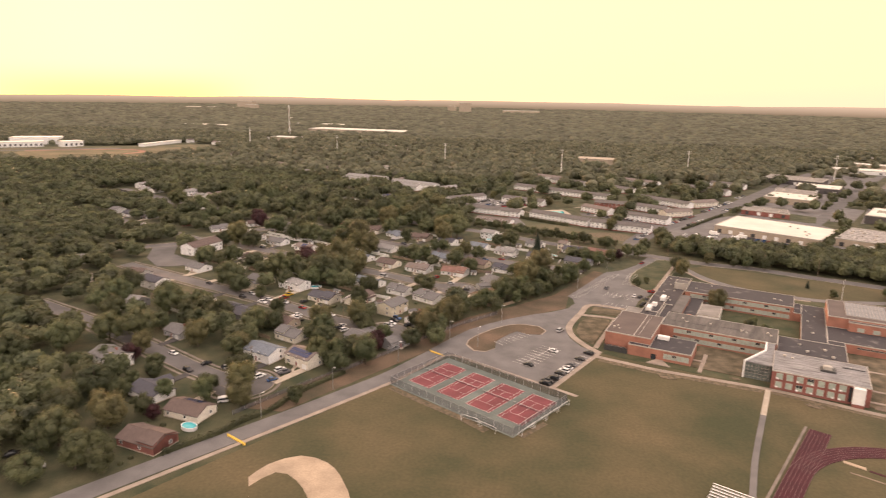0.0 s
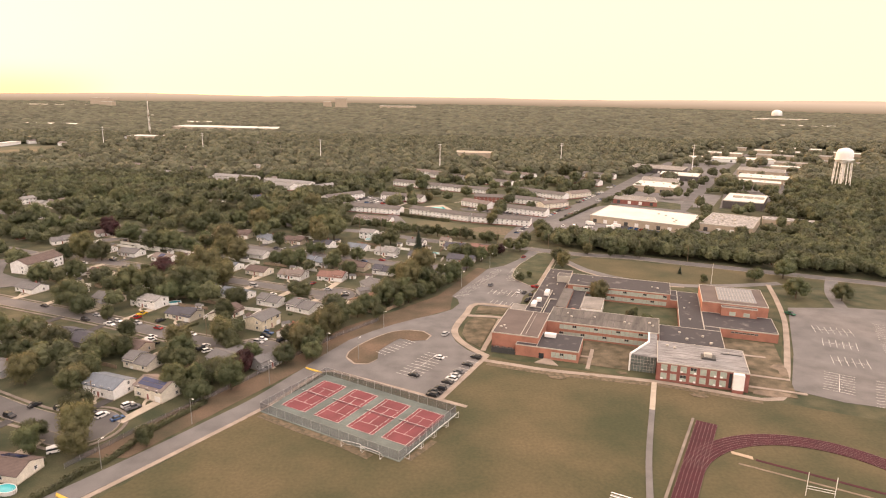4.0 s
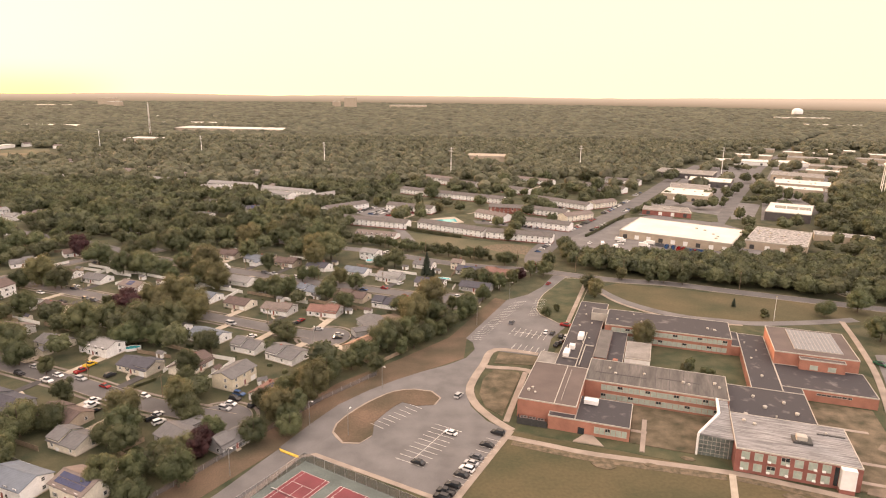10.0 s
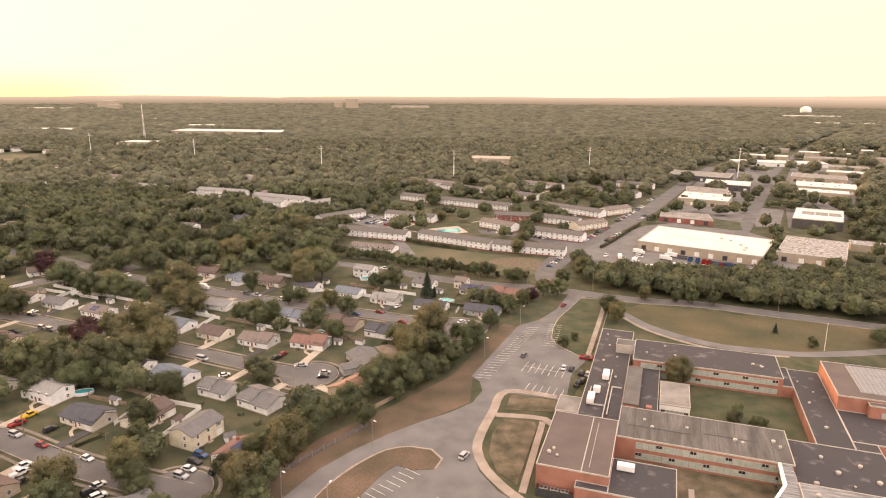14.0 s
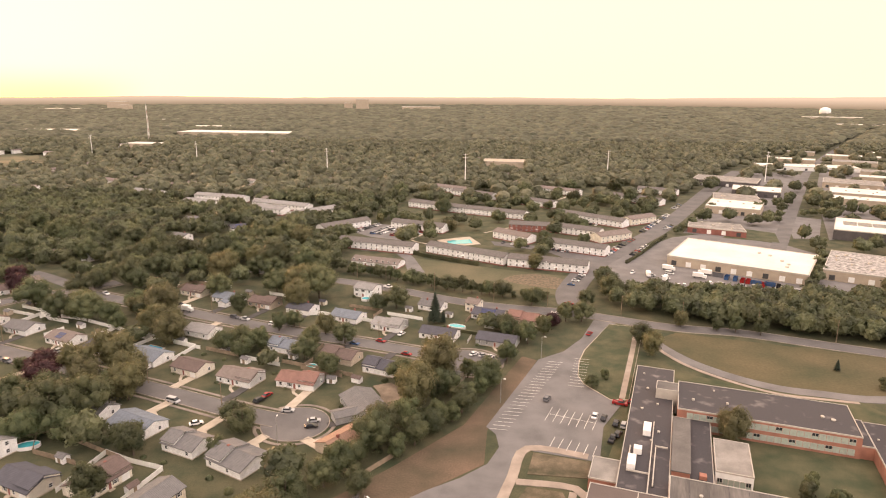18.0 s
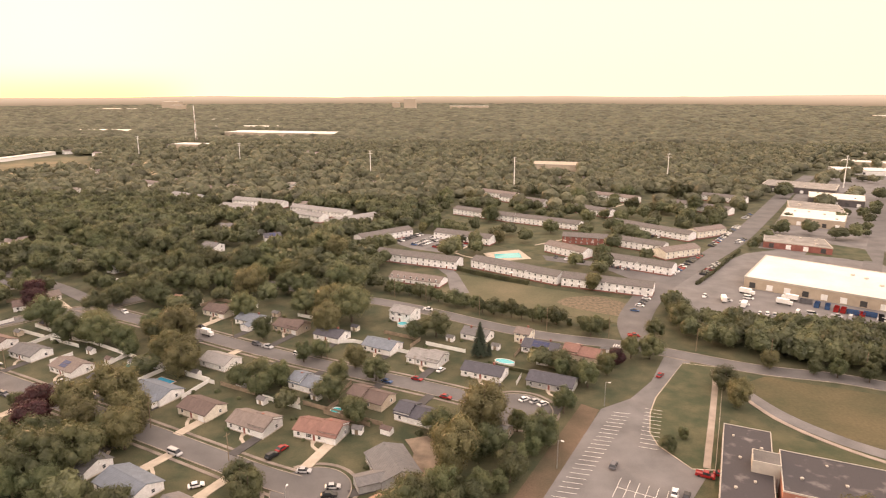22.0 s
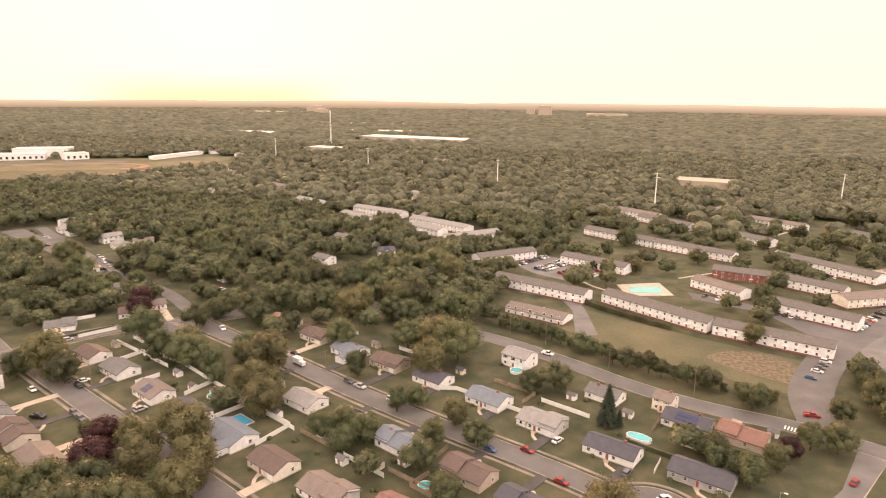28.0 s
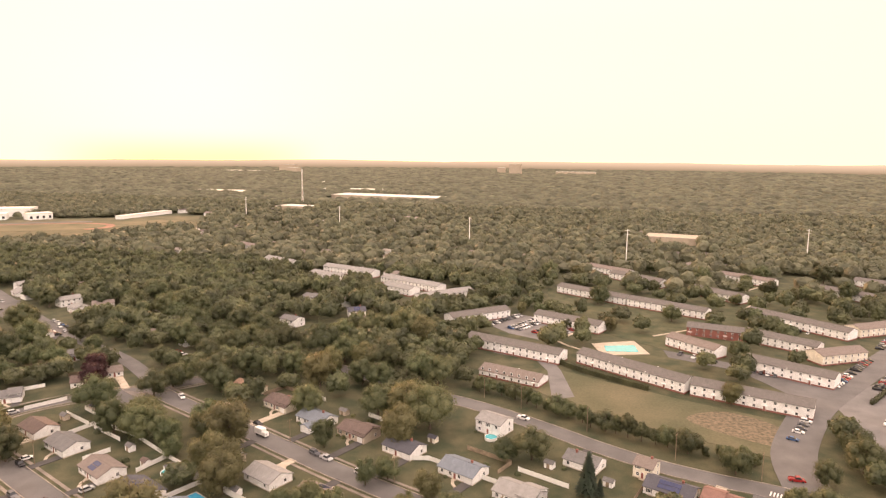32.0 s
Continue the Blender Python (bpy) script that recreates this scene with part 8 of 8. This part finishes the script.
def woods(name, spots, forms, material, label, seed, leafy=0, bit=(0.35, 0.7), smooth=False):
    """Joined crowns of a wood on each spot (x, y, radius, height): an inner body under a skin of leaf sprays."""
    rng = np.random.default_rng(seed)
    vv, ff, tt, k = [], [], [], 0
    for x, y, r, h in spots:
        bv, bf, skin = forms[int(rng.integers(len(forms)))]
        a = rng.uniform(0, 6.283)
        ca, sa = math.cos(a), math.sin(a)
        s = np.array((r * rng.uniform(0.92, 1.08), r * rng.uniform(0.92, 1.08), h * 0.5))
        c = np.array((x, y, h * 0.5))
        v = bv * s
        v = np.stack([v[:, 0] * ca - v[:, 1] * sa, v[:, 0] * sa + v[:, 1] * ca, v[:, 2]], 1) + c
        body = c + (v - c) * 0.88 if leafy else v
        vv.append(body)
        ff.append(bf + k)
        k += len(bv)
        size = len(bv)
        if leafy:
            q = max(12, int(leafy * min(1.6, (r / 5.5) ** 2)))
            b = rng.dirichlet((1, 1, 1), q)[:, :, None]
            tri = v[skin[rng.integers(len(skin), size=q)]]
            p = (tri * b).sum(1)
            d = np.cross(tri[:, 1] - tri[:, 0], tri[:, 2] - tri[:, 0])
            d /= np.linalg.norm(d, axis=1, keepdims=True)
            p = c + (p - c) * rng.uniform(0.86, 1.06, (q, 1))
            g = rng.normal(0, 0.5, (q, 3)) + d
            u = np.cross(g, rng.normal(0, 1, (q, 3)))
            u /= np.linalg.norm(u, axis=1, keepdims=True)
            w = np.cross(u, g)
            w /= np.linalg.norm(w, axis=1, keepdims=True)
            z = rng.uniform(*bit, (q, 1))
            vv.append(np.concatenate([p - u * z, p + w * z * 1.1, p + u * z - w * z * 0.5]))
            i = np.arange(q)
            ff.append(np.stack([i, i + q, i + 2 * q], 1) + k)
            k += 3 * q
            size += 3 * q
        tt.append(np.full(size, rng.random()))
    me = bpy.data.meshes.new(name)
    V, F = np.concatenate(vv), np.concatenate(ff)
    me.from_pydata(V.tolist(), [], F.tolist())
    me.attributes.new("tint", "FLOAT", "POINT").data.foreach_set("value", np.concatenate(tt).astype(np.float32))
    me.materials.append(material)
    if smooth:
        me.shade_smooth()
    return tagged(new(name, me), label, "woodland", "", "stuff")


OCT_V = np.array([(1, 0, 0), (0.31, 0.95, 0), (-0.81, 0.59, 0), (-0.81, -0.59, 0), (0.31, -0.95, 0), (0.5, 0.36, 0.75), (-0.19, 0.59, 0.75), (-0.62, 0, 0.75), (-0.19, -0.59, 0.75), (0.5, -0.36, 0.75), (0, 0, 1.02)])
OCT_F = np.array([(i, (i + 1) % 5, 5 + i) for i in range(5)] + [((i + 1) % 5, 5 + (i + 1) % 5, 5 + i) for i in range(5)] + [(5 + i, 5 + (i + 1) % 5, 10) for i in range(5)])
APT = [(-40, 478), (-62, 505), (-82, 530), (-100, 562), (-60, 640), (-60, 720), (0, 810), (260, 830), (290, 800), (180, 560), (110, 440), (40, 455)]
IND = [(180, 425), (290, 390), (318, 440), (352, 520), (392, 590), (440, 680), (505, 790), (900, 1080), (900, 1320), (560, 1280), (280, 800), (150, 500)]
SCHOOL = [(-150, -60), (-100, 90), (-30, 215), (45, 345), (90, 395), (112, 362), (310, 286), (340, 180), (260, -60)]
YARDS = [(-330, 20), (-128, 20), (-100, 100), (52, 350), (62, 382), (-75, 430), (-190, 430), (-330, 400)]
frng = random.Random(21)
near, mid, far = [], [], []


def in_view(x, y):
    a = math.degrees(math.atan2(x - 10, y - 20))
    return (-64 if y > 300 else -100) < a < 43


def scatter(y0, y1, step, out, rr, hh):
    j = y0
    while j < y1:
        st = step(j)
        x = min(-1.9 * j - 60, -330)
        while x < 1.0 * j + 80:
            px, py = x + frng.uniform(-0.42, 0.42) * st, j + frng.uniform(-0.42, 0.42) * st
            x += st
            if not in_view(px, py) or inside(px, py, SCHOOL):
                continue
            p = 0.96
            if inside(px, py, APT):
                p = 0.28
            elif inside(px, py, IND):
                p = 0.16
            elif inside(px, py, YARDS):
                p = 0.75 if (px < -225 and py > 300) or (px < -150 and py < 190) or px < -235 else 0.36
            if frng.random() > p:
                continue
            r = frng.uniform(*rr) * st
            if py < 2000 and not free(px, py, min(r * 0.5, 3)):
                continue
            out.append((px, py, r, frng.uniform(*hh)))
        j += st * 0.9


close = []
scatter(20, 480, lambda d: 10.0, close, (0.5, 0.74), (8.5, 14))
scatter(480, 720, lambda d: 11.0, near, (0.52, 0.76), (10, 17))
# trees along the apartment lane and between the halls
for x, y, r in ((203, 588, 4.5), (216, 603, 5), (232, 628, 6), (246, 651, 5), (260, 676, 5.5), (194, 574, 4), (297, 622, 4), (310, 645, 5), (325, 673, 6), (349, 711, 6.5), (366, 740, 7), (402, 802, 8), (420, 803, 8), (306, 680, 6), (320, 702, 5), (336, 653, 4.5), (345, 655, 4.5), (356, 658, 5), (366, 662, 5), (377, 667, 5.5), (388, 670, 5), (397, 665, 6), (410, 668, 6), (285, 834, 8), (308, 806, 11), (322, 836, 9), (244, 752, 7), (274, 512, 4), (264, 491, 5), (252, 471, 5.5), (242, 453, 5), (233, 438, 5), (224, 428, 4)):
    near.append((x, y, r, r * frng.uniform(1.5, 1.9)))
# the dense belt of trees between the through road and the warehouse
BELT = [(112, 405), (120, 378), (152, 362), (200, 341), (300, 299), (345, 300), (340, 372), (296, 392), (226, 397), (195, 393), (140, 399)]
for i in range(34):
    for j in range(16):
        px, py = 110 + i * 7 + frng.uniform(-2.4, 2.4), 296 + j * 7 + frng.uniform(-2.4, 2.4)
        if inside(px, py, BELT) and free(px, py):
            close.append((px, py, frng.uniform(4.4, 6.4), frng.uniform(10, 14.5)))
# scattered small houses among the woods, past counting
drng = random.Random(17)
dh = {"wall": Mesh(), "roof": Mesh()}
for k in range(900):
    x, y = drng.uniform(-760, 130), drng.uniform(500, 1350)
    if not free(x, y, 6) or not in_view(x, y) or inside(x, y, APT) or drng.random() > 0.3 + 0.5 * (x < -200):
        continue
    a, L, W = radians(drng.choice([-24, 66, -15, 40])), drng.uniform(10, 16), drng.uniform(8, 10)
    hh = drng.choice([3.0, 3.2, 5.4])
    def at(px, py, pz):
        return (x + px * math.cos(a) - py * math.sin(a), y + px * math.sin(a) + py * math.cos(a), pz)
    dh["wall"].add([at(i * L / 2, j * W / 2, z) for z in (0, hh) for i, j in ((-1, -1), (1, -1), (1, 1), (-1, 1))] + [at(-L / 2, 0, hh + 2), at(L / 2, 0, hh + 2)], [(0, 1, 5, 4), (1, 2, 6, 5), (2, 3, 7, 6), (3, 0, 4, 7), (4, 8, 7), (5, 6, 9)])
    e = 0.5
    for q in (1, -1):
        dh["roof"].add([at(-L / 2 - 0.3, 0, hh + 2.15), at(L / 2 + 0.3, 0, hh + 2.15), at(L / 2 + 0.3, q * (W / 2 + e), hh), at(-L / 2 - 0.3, q * (W / 2 + e), hh)] + [at(-L / 2 - 0.3, 0, hh + 2.0), at(L / 2 + 0.3, 0, hh + 2.0), at(L / 2 + 0.3, q * (W / 2 + e), hh - 0.15), at(-L / 2 - 0.3, q * (W / 2 + e), hh - 0.15)], [(0, 1, 2, 3), (7, 6, 5, 4), (2, 6, 7, 3), (1, 5, 6, 2), (0, 3, 7, 4)])
    take_disc(x, y, 8)
M_FARROOF = mat("mixed_shingle_roofs", (0.2, 0.17, 0.15), 0.9, 0.2, 0.3, 10, per="island", per_var=0.5)
farh = thing("distant_houses", pose(0, 0, 0), "many small pale houses among distant woods", "houses", "", "stuff")
part("wall", dh["wall"], M_WHITE, farh)["kind"] = "stuff"
part("roof", dh["roof"], M_FARROOF, farh)["kind"] = "stuff"
scatter(720, 1400, lambda d: 12.5, mid, (0.48, 0.72), (8, 16.5))
scatter(1400, 4650, lambda d: d / 85, far, (0.55, 0.85), (10, 17))


def clump(seed, count=9):
    """A crown of radius 1 made of billowing lobes, and those of its faces that lie outside."""
    rng = random.Random(seed)
    vs, fs, balls = [], [], [(np.zeros(3), 0.68)]
    vs.append(ICO1_V * 0.68)
    fs.append(ICO1_F)
    for k in range(count):
        a, z = 2.4 * k + rng.uniform(-0.5, 0.5), -0.3 + 1.0 * (k + 0.5) / count + rng.uniform(-0.1, 0.1)
        e = 0.52 * math.sqrt(max(0.06, 1 - z * z)) * rng.uniform(0.85, 1.1)
        c = np.array((e * math.cos(a), e * math.sin(a), z * 0.64))
        r = rng.uniform(0.4, 0.52)
        jag = np.array([[rng.uniform(0.9, 1.1)] for _ in ICO1_V])
        fs.append(ICO1_F + len(vs) * len(ICO1_V))
        vs.append(ICO1_V * jag * r + c)
        balls.append((c, r))
    V, F = np.concatenate(vs), np.concatenate(fs)
    m = V[F].mean(1)
    own = np.repeat(np.arange(len(balls)), len(ICO1_F))
    skin = m[:, 2] > -0.6
    for k, (c, r) in enumerate(balls):
        skin &= (own == k) | (np.linalg.norm(m - c, axis=1) > r * 0.9)
    return V, F, F[skin]


CORE = [clump(70 + k) for k in range(12)]
CANOPY = [clump(90 + k, 6) for k in range(10)]
SMALL = [(*q, q[1]) for q in (dome(ICO_V, ICO_F, k, 0.45, -0.35) for k in range(10))]
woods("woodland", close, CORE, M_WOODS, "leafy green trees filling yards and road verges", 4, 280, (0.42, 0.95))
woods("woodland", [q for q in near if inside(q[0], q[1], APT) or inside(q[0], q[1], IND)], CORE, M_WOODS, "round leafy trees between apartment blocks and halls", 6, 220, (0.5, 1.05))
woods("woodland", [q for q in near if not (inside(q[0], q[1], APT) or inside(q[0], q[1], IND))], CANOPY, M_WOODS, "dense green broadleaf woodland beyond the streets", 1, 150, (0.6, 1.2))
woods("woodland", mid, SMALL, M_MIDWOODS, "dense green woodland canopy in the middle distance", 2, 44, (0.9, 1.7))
woods("woodland", far, [(OCT_V, OCT_F, OCT_F)], M_FARWOODS, "distant woodland canopy in shade-darkened leaf colour", 3, smooth=True)
# distant low hills on the skyline, a glowing strip with haze painted in
hill = Mesh()
for i in range(97):
    a = radians(-70 + i * 125 / 96)
    h = 58 + 14 * noise.noise(Vector((i * 0.13, 2.1, 0))) + (24 if i > 60 else 0) * min(1, (i - 60) / 20) + 4 * noise.noise(Vector((i * 0.9, 5, 0)))
    hill.v += [(4550 * math.sin(a), 60 + 4550 * math.cos(a), -5), (4550 * math.sin(a), 60 + 4550 * math.cos(a), h), (4690 * math.sin(a), 60 + 4690 * math.cos(a), -5)]
for i in range(96):
    k = 3 * i
    hill.f += [(k, k + 3, k + 4, k + 1), (k + 1, k + 4, k + 5, k + 2)]
M_SKYLINE = bpy.data.materials.new("painted_haze_skyline")
M_SKYLINE.use_nodes = True
sn, sl = M_SKYLINE.node_tree.nodes, M_SKYLINE.node_tree.links
sb_ = sn["Principled BSDF"]
geo = sn.new("ShaderNodeNewGeometry")
sxyz = sn.new("ShaderNodeSeparateXYZ")
sl.new(geo.outputs["Position"], sxyz.inputs[0])
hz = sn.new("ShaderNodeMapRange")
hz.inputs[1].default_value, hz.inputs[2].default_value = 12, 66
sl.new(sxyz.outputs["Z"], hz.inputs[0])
# emission ramp paints the haze: woodland brown low down, pale above
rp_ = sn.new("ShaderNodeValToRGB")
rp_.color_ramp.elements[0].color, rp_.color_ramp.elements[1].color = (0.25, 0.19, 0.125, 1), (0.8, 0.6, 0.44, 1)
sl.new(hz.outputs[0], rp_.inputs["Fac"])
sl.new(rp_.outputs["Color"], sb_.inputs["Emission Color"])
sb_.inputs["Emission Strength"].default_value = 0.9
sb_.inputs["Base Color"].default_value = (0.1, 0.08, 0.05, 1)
structure("backdrop", hill, M_SKYLINE, "low wooded skyline hills glowing with painted haze", "skyline")
